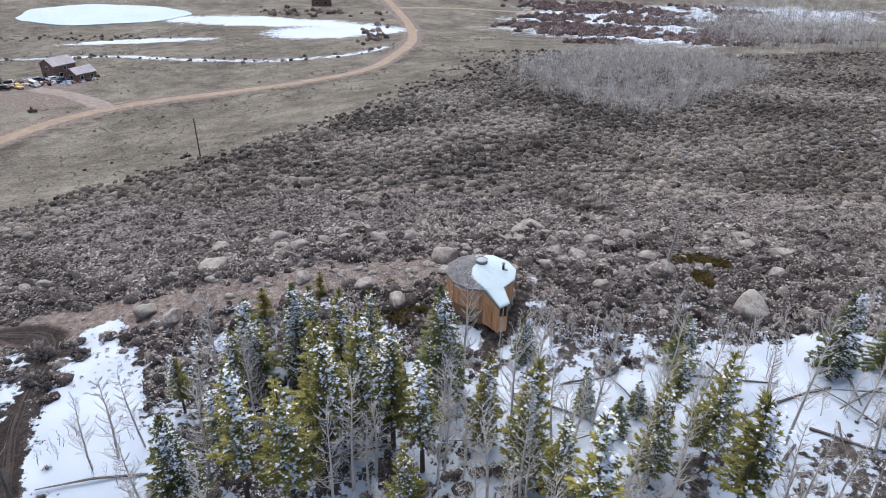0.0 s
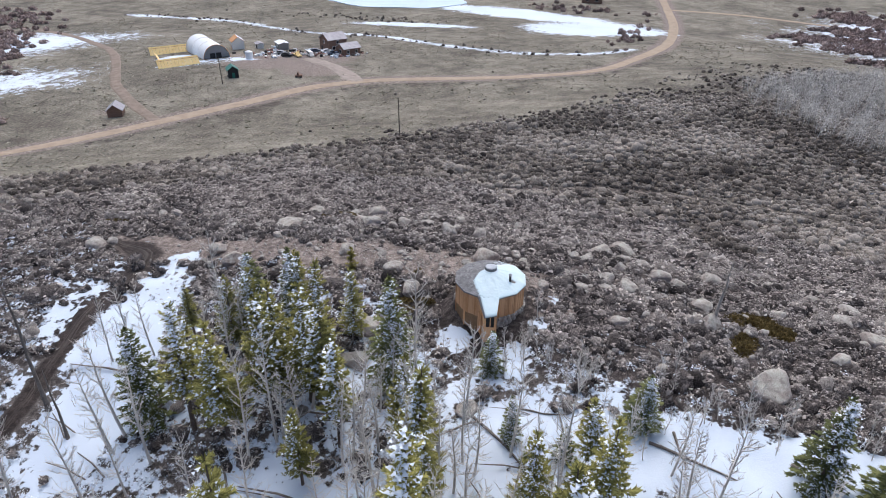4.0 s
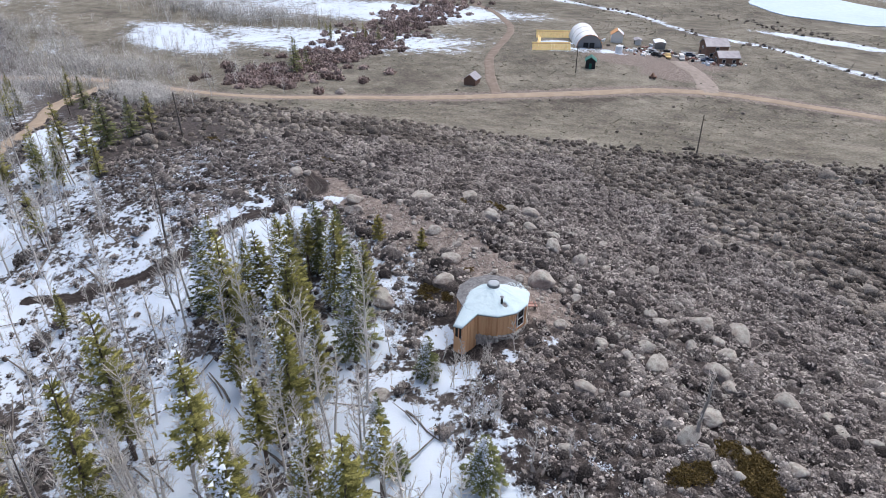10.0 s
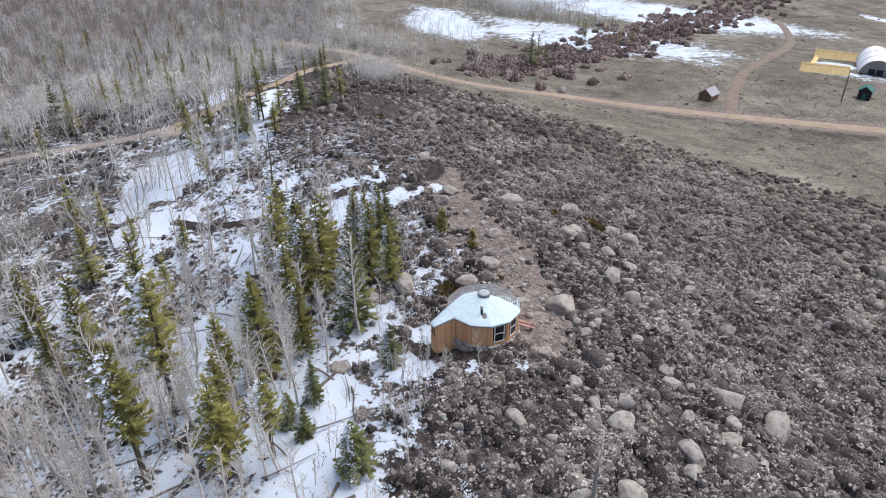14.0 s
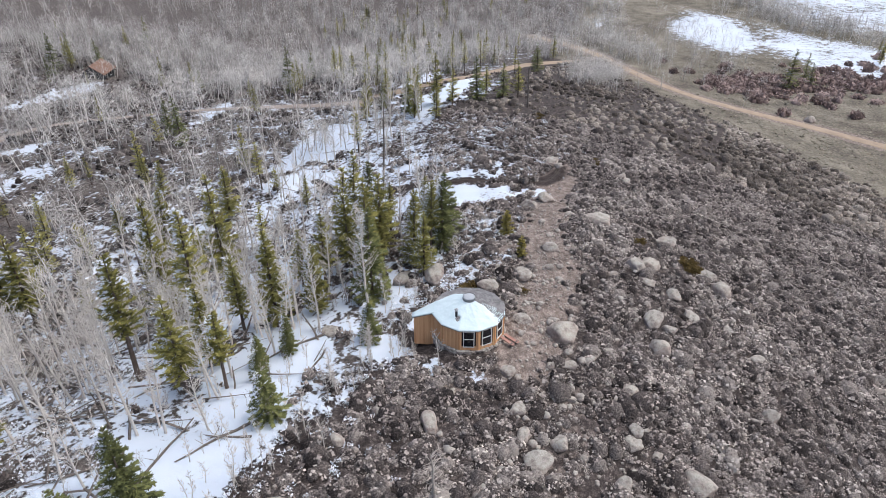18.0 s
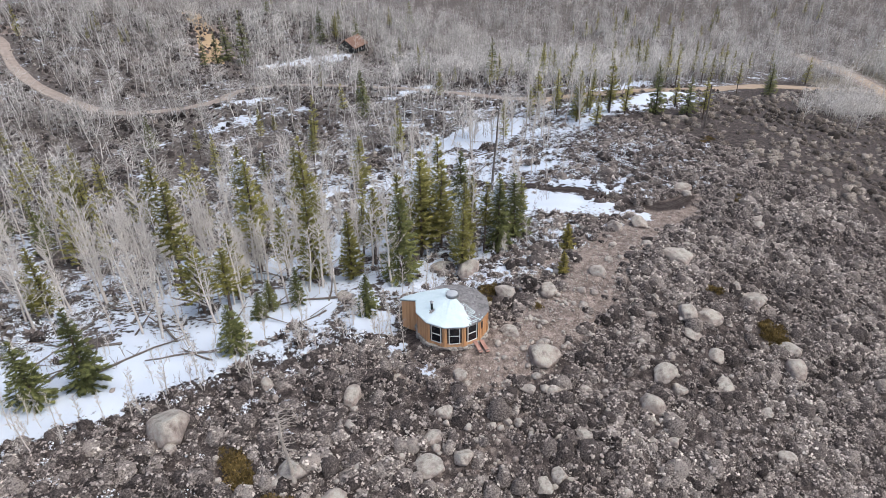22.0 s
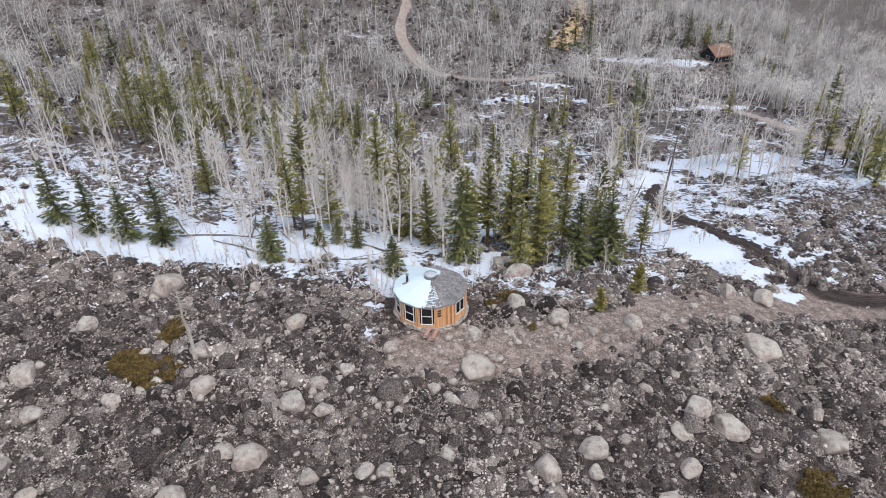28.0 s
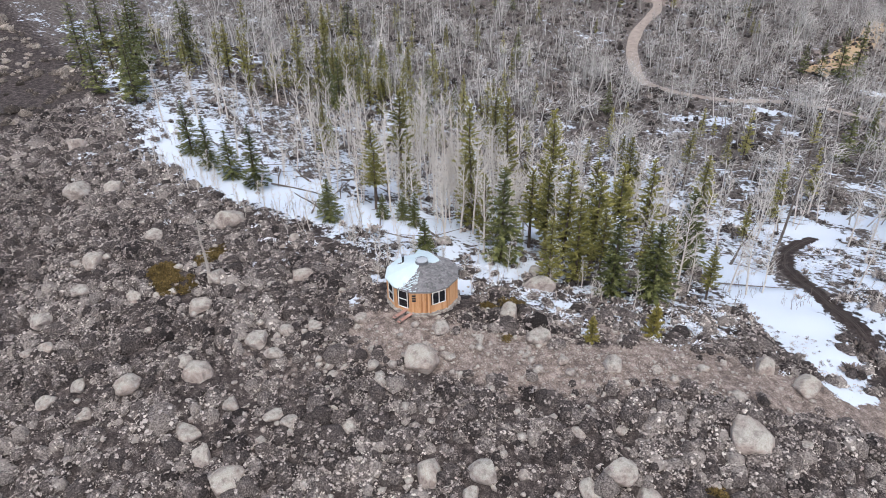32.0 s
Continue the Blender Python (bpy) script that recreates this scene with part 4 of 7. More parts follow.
BOULDERS_EAST = [(6.9, 38.2, 0.95), (52.8, 41.9, 1.4), (19.6, 46.6, 0.7), (27.2, 46.9, 1.8), (41.4, 47.8, 1.3), (44.2, 49.8, 1.6), (15.3, 51.8, 0.9), (31.9, 52.3, 0.9), (0.6, 54.3, 0.8), (35.6, 53.7, 0.6), (7.3, 55.2, 0.7),
                 (22.5, 55.0, 1.1), (8.6, 56.1, 0.5), (10.8, 57.0, 0.7), (34.5, 57.4, 1.1), (0.8, 58.0, 1.5), (12.9, 58.2, 0.7), (21.4, 58.5, 1.0), (25.8, 58.9, 0.5), (4.1, 59.4, 0.6), (27.6, 59.6, 0.8), (14.6, 59.9, 1.25),
                 (0.2, 60.5, 0.4), (12.3, 60.7, 0.9), (32.8, 60.8, 1.0), (19.0, 63.7, 0.9), (17.2, 64.3, 1.2), (33.8, 64.5, 1.0), (3.4, 64.5, 0.6)]
BOULDERS_NORTH = [(9.2, 65.6, 0.8), (7.7, 65.7, 0.7), (13.0, 65.7, 0.8), (21.9, 66.9, 1.2), (14.8, 68.5, 1.0), (12.5, 69.7, 1.0), (9.7, 70.8, 1.3), (12.0, 73.9, 1.6), (2.8, 60.9, 0.55), (4.9, 58.0, 0.4), (-1.2, 56.6, 0.45),
                  (-9.6, 74.8, 0.8), (-2.0, 76.0, 0.9), (-160, 92.5, 1.9)]
BOULDERS_SMALL = [(-12.1, 71.9, 0.6), (-2.1, 68.8, 0.6), (-0.3, 74.7, 0.6), (9, 67.5, 0.55), (7.5, 60.4, 0.4), (30.9, 66.4, 0.65), (25.6, 68.3, 0.8), (23.6, 69.9, 0.7), (27.2, 70.2, 0.8), (6.8, 61, 0.45), (11.6, 66.2, 0.45),
                  (36.1, 58.1, 0.6), (32.3, 67.3, 0.55), (-12, 60.1, 0.55), (-14.6, 58.8, 0.48), (-24.7, 62.2, 0.6), (-13.3, 66.3, 0.85), (-26.3, 55.4, 0.5), (-2.6, 53.7, 0.45), (-7.6, 63.1, 0.42), (-18.9, 64.6, 0.45),
                  (-2, 62.3, 0.35), (0.2, 62, 0.5), (-21.9, 53.1, 0.6)]
ROCKS = BOULDERS_WEST + BOULDERS_EAST + BOULDERS_NORTH + BOULDERS_SMALL


def rock_mesh(seed, fine):
    """A weathered block: a ball cut by planes, then roughened."""
    rng = random.Random(seed)
    bm = bmesh.new()
    bmesh.ops.create_icosphere(bm, subdivisions=fine, radius=1)
    cuts = []
    for k in range(13):
        n = Vector((rng.gauss(0, 1), rng.gauss(0, 1), rng.gauss(0, 0.8))).normalized()
        cuts.append((n, rng.uniform(0.54, 0.9)))
    off = Vector((seed * 7.1, 3.3, 1.7))
    for v in bm.verts:
        p = v.co.copy()
        for n, d in cuts:
            over = p.dot(n) - d
            if over > 0:
                p -= n * over * 0.9
        k = 1 + 0.11 * noise.noise(p * 1.6 + off) + 0.06 * noise.noise(p * 4.2 + off) + (0.025 * noise.noise(p * 10 + off) if fine > 2 else 0)
        v.co = p * k
    for f in bm.faces:
        f.smooth = fine > 1
    me = bpy.data.meshes.new("boulder")
    bm.to_mesh(me)
    bm.free()
    me.materials.append(GRANITE)
    return me


def boulders():
    rng = random.Random(21)
    shapes = [rock_mesh(k + 1, 4 if k < 3 else 3) for k in range(10)]
    for k, (x, y, r) in enumerate(ROCKS):
        ob = new("boulder", shapes[k % 10])
        flat = rng.uniform(0.58, 0.85)
        ob.matrix_basis = pose(x, y, at(x, y) + r * flat * 0.2, rng.uniform(-12, 12), rng.uniform(-12, 12), rng.uniform(0, 360)) @ Matrix.Diagonal((r * rng.uniform(1.02, 1.28), r * rng.uniform(0.85, 1.08), r * flat, 1))
        size = "large" if r > 1.15 else "middling" if r > 0.75 else "small"
        tagged(ob, size + " weathered granite boulder with pale lichen, among sagebrush", "boulder", "boulders on the hillside")


boulders()


def loose_stones():
    rng = np.random.default_rng(5)
    protos = []
    for k in range(6):
        me = rock_mesh(40 + k, 1)
        v = np.zeros(len(me.vertices) * 3)
        me.vertices.foreach_get("co", v)
        f = np.zeros(len(me.polygons) * 3, int)
        me.polygons.foreach_get("vertices", f)
        protos.append((v.reshape(-1, 3), f.reshape(-1, 3)))
        bpy.data.meshes.remove(me)
    spots = []
    for cx, cy, sx, sy, n, big in ((2, 57, 10, 4, 400, 0.26), (-12, 52, 9, 3.0, 460, 0.22), (-3, 54, 6, 2.5, 200, 0.18), (10, 63, 12, 6, 480, 0.36), (25, 58, 12, 7, 170, 0.34), (-8, 64, 12, 5, 140, 0.34), (40, 53, 12, 6, 120, 0.36), (-2, 47, 6, 3, 70, 0.34),
                                   (-25, 50, 6, 3, 60, 0.26), (-20, 66, 12, 8, 90, 0.3), (8, 75, 18, 6, 110, 0.32), (14, -115, 18, 22, 120, 0.55), (-8, 53, 9, 2.3, 900, 0.10), (-7, 53, 8, 2.2, 160, 0.3), (3, 57, 8, 3, 500, 0.12), (-20, 50, 5, 1.6, 250, 0.10)):
        for _ in range(n):
            x, y = rng.normal(cx, sx), rng.normal(cy, sy)
            if (x - 4) ** 2 + (y - 49.6) ** 2 < 17 or 3 < x < 5.3 and 53 < y < 55.4:
                continue
            s = min(big * 1.7, big * (0.22 + rng.exponential(0.34)))
            spots.append((x, y, at(x, y) + s * 0.15, rng.uniform(0, 6.28), s, s * rng.uniform(0.5, 0.8), rng.uniform()))
    stuff("loose_stones", protos, spots, GRANITE, "scattered pinkish grey fieldstones in the soil", "stones")


loose_stones()


# ---------------------------------------------------------------- sagebrush and low plants
def tuft(rng, blades, size=0.16, flat=0.75, wide=0.5, lean=0.5):
    """A low bush of many small leaf-sprays on a lumpy dome, about 1 m across."""
    v, f = [], []
    lumps = [(rng.uniform(-0.28, 0.28), rng.uniform(-0.28, 0.28), rng.uniform(0.22, 0.34)) for _ in range(5)]
    for k in range(blades):
        lx, ly, lr = lumps[k % 5]
        a, u = rng.uniform(0, 2 * math.pi), rng.uniform(0.0, 1) ** 0.7
        el = math.acos(u) if rng.random() < 0.85 else 1.5
        d = np.array([math.sin(el) * math.cos(a), math.sin(el) * math.sin(a), math.cos(el)])
        p = np.array([lx, ly, 0.08]) + d * lr * np.array([1, 1, flat * 1.5]) * rng.uniform(0.8, 1.1)
        out = d * lean + np.array([rng.gauss(0, 0.5), rng.gauss(0, 0.5), rng.uniform(0.1, 0.8)])
        out /= np.linalg.norm(out)
        side = np.cross(out, [rng.gauss(0, 1), rng.gauss(0, 1), rng.gauss(0, 1)])
        side /= np.linalg.norm(side) + 1e-9
        s = size * rng.uniform(0.7, 1.35)
        n = len(v)
        v += [p - side * s * wide, p + side * s * wide, p + out * s * 1.3]
        f += [(n, n + 1, n + 2)]
    return np.array(v), np.array(f)


def clump(rng, lumps, blades, size, puffs=0):
    """A rounded bush of several leafy lumps, ragged with small sprays; about 1 m across."""
    pieces = []
    for k in range(lumps):
        a = 2.4 * k + rng.uniform(-0.4, 0.4)
        q = 0.0 if k == 0 else rng.uniform(0.2, 0.36)
        q = q if lumps > 1 else 0.0
        c = np.array([q * math.cos(a), q * math.sin(a), rng.uniform(0.16, 0.3) + (0.1 if k == 0 and not puffs else -0.06 if puffs else 0)])
        r = rng.uniform(0.2, 0.32) if lumps > 2 else rng.uniform(0.3, 0.4) if lumps == 2 and puffs else rng.uniform(0.22, 0.32) if lumps == 2 else 0.33 if puffs else 0.42
        v, f = [c + np.array([rng.gauss(0, 0.04), rng.gauss(0, 0.04), r * rng.uniform(0.8, 1.15)])], []
        for ring, (w, z, off) in enumerate(((0.82, 0.42, 0.0), (1.0, -0.75, 0.5))):
            for j in range(5):
                t = 2 * math.pi * (j + off) / 5
                g = r * w * rng.uniform(0.78, 1.22)
                v.append(c + np.array([g * math.cos(t), g * math.sin(t), r * z * rng.uniform(0.7, 1.2)]))
        for j in range(5):
            m, n = 1 + j, 1 + (j + 1) % 5
            f += [(0, m, n), (m, m + 5, n), (n, m + 5, n + 5)]
        pieces.append((np.array(v), np.array(f)))
    heart = sum(len(p[1]) for p in pieces)
    v, f = [], []
    for _ in range(blades if not puffs else 0):
        a, u = rng.uniform(0, 6.28), rng.uniform(0.15, 1.0)
        el = math.acos(u)
        d = np.array([math.sin(el) * math.cos(a), math.sin(el) * math.sin(a), math.cos(el)])
        p = d * np.array([0.46, 0.46, 0.50]) * rng.uniform(0.75, 1.05) + np.array([0, 0, 0.06])
        out = d + np.array([rng.gauss(0, 0.4), rng.gauss(0, 0.4), rng.uniform(0.0, 0.6)])
        out /= np.linalg.norm(out)
        side = np.cross(out, [rng.gauss(0, 1), rng.gauss(0, 1), rng.gauss(0, 1)])
        side /= np.linalg.norm(side) + 1e-9
        s = size * rng.uniform(0.6, 1.3)
        n = len(v)
        v += [p - side * s * 0.5, p + side * s * 0.5, p + out * s * 1.4]
        f.append((n, n + 1, n + 2))
    # leafy heads in knots, each a small folded pair of blades
    lobes = max(1, puffs // 6)
    for k in range(puffs):
        if k % 6 == 0:
            w, u = 2.4 * k / 6 + rng.uniform(-0.5, 0.5), 1 - 0.95 * (k / 6 + rng.random()) / lobes
            el = math.acos(max(0.02, u))
            d = np.array([math.sin(el) * math.cos(w), math.sin(el) * math.sin(w), math.cos(el)])
            knot = d * np.array([0.42, 0.42, 0.46]) * rng.uniform(0.85, 1.12) + np.array([0, 0, 0.05])
        o = np.array([rng.gauss(0, 1), rng.gauss(0, 1), rng.gauss(0, 1)]) + d
        o /= np.linalg.norm(o)
        p = knot + o * 0.125 * rng.uniform(0.7, 1.2)
        up = o + d * 0.5 + np.array([0, 0, 0.5])
        up /= np.linalg.norm(up)
        e1 = np.cross(up, [rng.gauss(0, 1), rng.gauss(0, 1), 0.2])
        e1 /= np.linalg.norm(e1) + 1e-9
        e2 = np.cross(up, e1)
        g, n = size * rng.uniform(0.7, 1.3), len(v)
        v += [p - e1 * g, p + e1 * g, p + e2 * g * 0.9 - up * g * 0.45, p - e2 * g * 0.9 - up * g * 0.45]
        f += [(n, n + 1, n + 2), (n + 1, n, n + 3)]
    pieces.append((np.array(v), np.array(f)))
    return joined(pieces)


def patchy(x, y):
    """Natural thick and thin places, -1 to 1."""
    return 0.5 * np.sin(x * 0.21 + 1.7 * np.sin(y * 0.13)) + 0.5 * np.sin(y * 0.27 + 1.4 * np.sin(x * 0.17 + 1))


JUNIPERS = ((25.6, 57.0, 2.1, 1.4, 60), (27.6, 56.0, 1.4, 1.1, 30), (25.0, 52.6, 1.0, 1.9, 26), (-22.6, 67.6, 1.7, 1.5, 48), (-21.5, 61.5, 1.2, 0.6, 8), (-3.5, 47.6, 1.3, 0.9, 10), (-1.5, 49.0, 0.8, 0.6, 6),
            (-46, 52, 1.6, 0.8, 8), (-62, 38, 2, 1, 8), (-4.6, 52.8, 0.3, 0.25, 2))


def open_ground(x, y, wide=1.0):
    """True away from roads, paths, the cabin and the boulders."""
    ok = (from_line(x, y, MUD_TRACK[::2]) > 1.5) & (from_line(x, y, MAIN_ROAD[::2]) > 5.0) & (from_line(x, y, FARM_TRACK[::2]) > 3.5)
    ok &= (from_line(x, y, HILL_ROAD[::2]) > 2.9) & (((x - 4) / 4.3) ** 2 + ((y - 49.5) / 5.2) ** 2 > 1)
    for cx, cy, rx, ry, n in JUNIPERS:
        ok &= ((x - cx) / (rx + 0.3)) ** 2 + ((y - cy) / (ry + 0.3)) ** 2 > 1
    for bx, by, r in ROCKS:
        ok &= (x - bx) ** 2 + (y - by) ** 2 > (r * 0.85) ** 2
    return ok


def sagebrush():
    rng, r2 = np.random.default_rng(8), random.Random(8)
    near = [clump(r2, 2, 0, 0.055, 42) for _ in range(14)]
    far = [clump(r2, 1, 6, 0.22) for _ in range(8)]
    # near slopes round the cabin
    n = 27500
    x, y = rng.uniform(-62, 66, n), np.where(rng.random(n) < 0.86, rng.uniform(36, 108, n), rng.uniform(19, 37, n))
    e = y - wood_edge(x)
    path = np.minimum(from_line(x, y, FOOTPATH) / 3.4, np.sqrt(((x + 6) / 9.5) ** 2 + ((y - 54.6) / 4.0) ** 2))
    path = np.minimum(path, np.sqrt(((x - 3) / 6.0) ** 2 + ((y - 55.8) / 3.6) ** 2))
    stony = np.clip(np.exp(-(((x - 12) / 18) ** 2 + ((y - 62) / 9) ** 2)), 0, 1)
    under = (x > -27) & (x < 3) & (y > 27) & (rng.random(n) < 0.4)
    ok = ((e > 0.3) | under) & (path + rng.normal(0, 0.34, n) > 0.86) & (rng.random(n) < np.clip(0.86 + 0.34 * patchy(x, y), 0.3, 1) * (1 - 0.2 * stony)) & (snow_cover(x, y) + rng.normal(0, 0.12, n) < 0.52)
    ok &= open_ground(x, y) & (y < 101 + 9 * patchy(x, y))
    x, y = x[ok], y[ok]
    z = land(x, y)
    s = rng.gamma(5, 0.165, len(x)) + 0.24
    hill = np.clip((y - 60) / 40, 0, 1)
    tint = np.clip(0.46 + 0.2 * patchy(x * 1.7 + 5, y * 1.7) + rng.normal(0, 0.2, len(x)) + 0.06 * hill, 0, 1)
    stuff("sagebrush", near, np.stack([x, y, z - 0.04, rng.uniform(0, 6.28, len(x)), s * 1.06, s * rng.uniform(0.6, 0.95, len(x)), tint], 1), SAGE, "grey-green and purplish sagebrush covering the slope", "sagebrush", 30, SAGE_SHADED_HEART)
    # low tufts in the gaps
    m = 8500
    x, y = rng.uniform(-50, 55, m), rng.uniform(40, 92, m)
    ok = (y > wood_edge(x) + 0.5) & (rng.random(m) < np.clip(from_line(x, y, FOOTPATH) / 4.5, 0.12, 1)) & open_ground(x, y)
    x, y = x[ok], y[ok]
    s = rng.uniform(0.25, 0.6, len(x))
    low = [tuft(r2, 26, 0.17) for _ in range(6)]
    stuff("low_brush", low, np.stack([x, y, land(x, y) - 0.04, rng.uniform(0, 6.28, len(x)), s, s * rng.uniform(0.4, 0.8, len(x)), np.clip(rng.normal(0.45, 0.3, len(x)), 0, 1)], 1), SAGE, "small dry brush and twigs between the sage", "brush")
    # lower slopes and valley
    n = 100000
    x, y = rng.uniform(-190, 190, n), rng.uniform(-25, 275, n)
    x[:62000], y[:62000] = rng.uniform(-130, 140, 62000), rng.uniform(70, 215, 62000)
    inner = (x > -62) & (x < 66) & (y < 100 + 9 * patchy(x, y)) | (x < 60) & (y < 19)
    grassy = np.clip((-19.5 - land(x, y)) / 5, 0, 1) * np.clip((45 - x) / 40, 0, 1)
    ok = ~inner & (y > wood_edge(x) + 0.5) & (rng.random(n) < (0.78 + 0.3 * patchy(x * 0.6, y * 0.6)) * (1 - 0.999 * grassy)) & (from_line(x, y, OLD_TERRACE) > 1.4)
    ok &= (from_line(x, y, MUD_TRACK[::2]) > 2.5) & (from_line(x, y, MAIN_ROAD[::2]) > 6.5) & (from_line(x, y, FARM_TRACK[::2]) > 4)
    ok &= ((x + 152) / 40) ** 2 + ((y - 222) / 30) ** 2 > 1
    x, y = x[ok], y[ok]
    s = rng.gamma(6, 0.14, len(x)) + 0.2
    tint = np.clip(0.52 + 0.3 * patchy(x * 0.5 + 9, y * 0.5) + rng.normal(0, 0.2, len(x)), 0, 1)
    stuff("sagebrush", far, np.stack([x, y, land(x, y) - 0.05, rng.uniform(0, 6.28, len(x)), s * 1.2, s * rng.uniform(0.55, 0.9, len(x)), tint], 1), SLOPE_SAGE, "low dark sagebrush on the far slope above the road", "sagebrush", 15, SLOPE_SHADED_HEART)
    # understorey of the wood and the hill across
    n = 21000
    x, y = rng.uniform(-115, 90, n), rng.uniform(-170, 44, n)
    e = wood_edge(x) - y
    ok = (e > -1) & (snow_cover(x, y) + rng.normal(0, 0.14, n) < 0.58) & open_ground(x, y) & (rng.random(n) < 0.6 + 0.4 * patchy(x * 0.8, y * 0.8))
    x, y = x[ok], y[ok]
    s = rng.gamma(6, 0.13, len(x)) + 0.2
    u = y > -4
    mid = [clump(r2, 2, 24, 0.2) for _ in range(6)]
    stuff("underbrush", mid, np.stack([x[u], y[u], land(x[u], y[u]) - 0.05, rng.uniform(0, 6.28, u.sum()), s[u], s[u] * rng.uniform(0.6, 1.0, u.sum()), np.clip(rng.normal(0.4, 0.22, u.sum()), 0.1, 1)], 1), SAGE, "leafless brown underbrush between the trees", "underbrush", 30, SAGE_SHADED_HEART)
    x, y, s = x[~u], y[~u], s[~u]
    stuff("underbrush", far, np.stack([x, y, land(x, y) - 0.05, rng.uniform(0, 6.28, len(x)), s * 1.1, s * rng.uniform(0.6, 1.1, len(x)), np.clip(rng.normal(0.3, 0.22, len(x)), 0, 1)], 1), SAGE, "brown underbrush and sage on the wood's floor", "underbrush", 15, SAGE_SHADED_HEART)
    # snow caught in the bushes of the shaded side
    n = 20000
    x, y = rng.uniform(-60, 62, n), rng.uniform(14, 60, n)
    e = wood_edge(x) - y
    p = np.interp(e, [-16, -9, -3, 2, 30], [0.0, 0.02, 0.24, 0.6, 0.5])
    p = np.maximum(p, 0.95 * np.exp(-(((x + 44) / 16) ** 2 + ((y - 30) / 11) ** 2)))
    p = np.maximum(p, 0.95 * np.exp(-(((x + 9) / 11) ** 2 + ((y - 45.5) / 3.0) ** 4)))
    ok = (rng.random(n) < p) & open_ground(x, y) & ~((x > -26) & (x < 14) & (y > 49.6)) & (snow_cover(x, y) < 0.55)
    x, y = x[ok], y[ok]
    m = 1500
    x2, y2 = rng.normal(80, 17, m), rng.normal(140, 26, m)
    ok = (x2 > 46) & (patchy(x2 * 1.3, y2 * 1.3) > -0.3)
    x, y = np.append(x, x2[ok]), np.append(y, y2[ok])
    s = rng.gamma(3, 0.095, len(x)) + 0.10
    pads = [tuft(r2, 26, 0.12, 0.42, 0.62, 0.2) for _ in range(10)]
    stuff("snow_clumps", pads, np.stack([x, y, land(x, y) + rng.choice((-0.02, 0.0, 0.06, 0.25), len(x)), rng.uniform(0, 6.28, len(x)), s * 1.9, s * 1.1, s], 1), SNOW, "small clumps of fresh snow caught in the brush", "snow")


sagebrush()


def meadow_tufts():
    """Dry bunch-grass and low brush that roughen the valley floor."""
    rng, r2 = np.random.default_rng(18), random.Random(18)
    protos = [tuft(r2, 9, 0.5, 0.5, 0.5, 0.4) for _ in range(8)]
    n = 38000
    x, y = rng.uniform(-330, 60, n), rng.uniform(60, 380, n)
    ok = (land(x, y) < -18) & (from_line(x, y, MAIN_ROAD[::2]) > 4.5) & (from_line(x, y, FARM_TRACK[::2]) > 3) & (((x + 152) / 30) ** 2 + ((y - 222) / 22) ** 2 > 1) & (snow_cover(x, y) < 0.5)
    ok &= patchy(x * 0.35, y * 0.35) + rng.normal(0, 0.4, n) > -0.1
    x, y = x[ok], y[ok]
    s = rng.gamma(4, 0.12, len(x)) + 0.15
    stuff("bunch_grass", protos, np.stack([x, y, land(x, y), rng.uniform(0, 6.28, len(x)), s * 1.15, s * 0.28, rng.uniform(0, 1, len(x))], 1), DRYGRASS, "dry tan bunch-grass and low brush in the valley", "grass")


meadow_tufts()


def juniper_mats():
    rng, r2 = np.random.default_rng(12), random.Random(12)
    protos = [tuft(r2, 150, 0.11, 0.55, 0.45, 0.4) for _ in range(3)]
    for cx, cy, rx, ry, n in JUNIPERS:
        a, q = rng.uniform(0, 6.28, n), np.sqrt(rng.uniform(0, 1, n))
        x, y = cx + rx * q * np.cos(a), cy + ry * q * np.sin(a)
        s = rng.uniform(0.7, 1.2, n)
        stuff("juniper_mat", protos, np.stack([x, y, land(x, y), a, s, s * 0.8, rng.uniform(0, 1, n)], 1), JUNIPER, "low rust and olive juniper mat between boulders", "juniper")


juniper_mats()

# ---------------------------------------------------------------- trees
def kite(v, f, p, d, side, length, width, fold=0.25):
    """One spray: a folded leaf-shaped blade from p along d."""
    n = len(v)
    m = p + d * length * 0.45
    down = np.array([0, 0, -fold * width])
    v += [p, m + side * width + down, p + d * length, m - side * width + down]
    f += [(n, n + 1, n + 2), (n, n + 2, n + 3)]


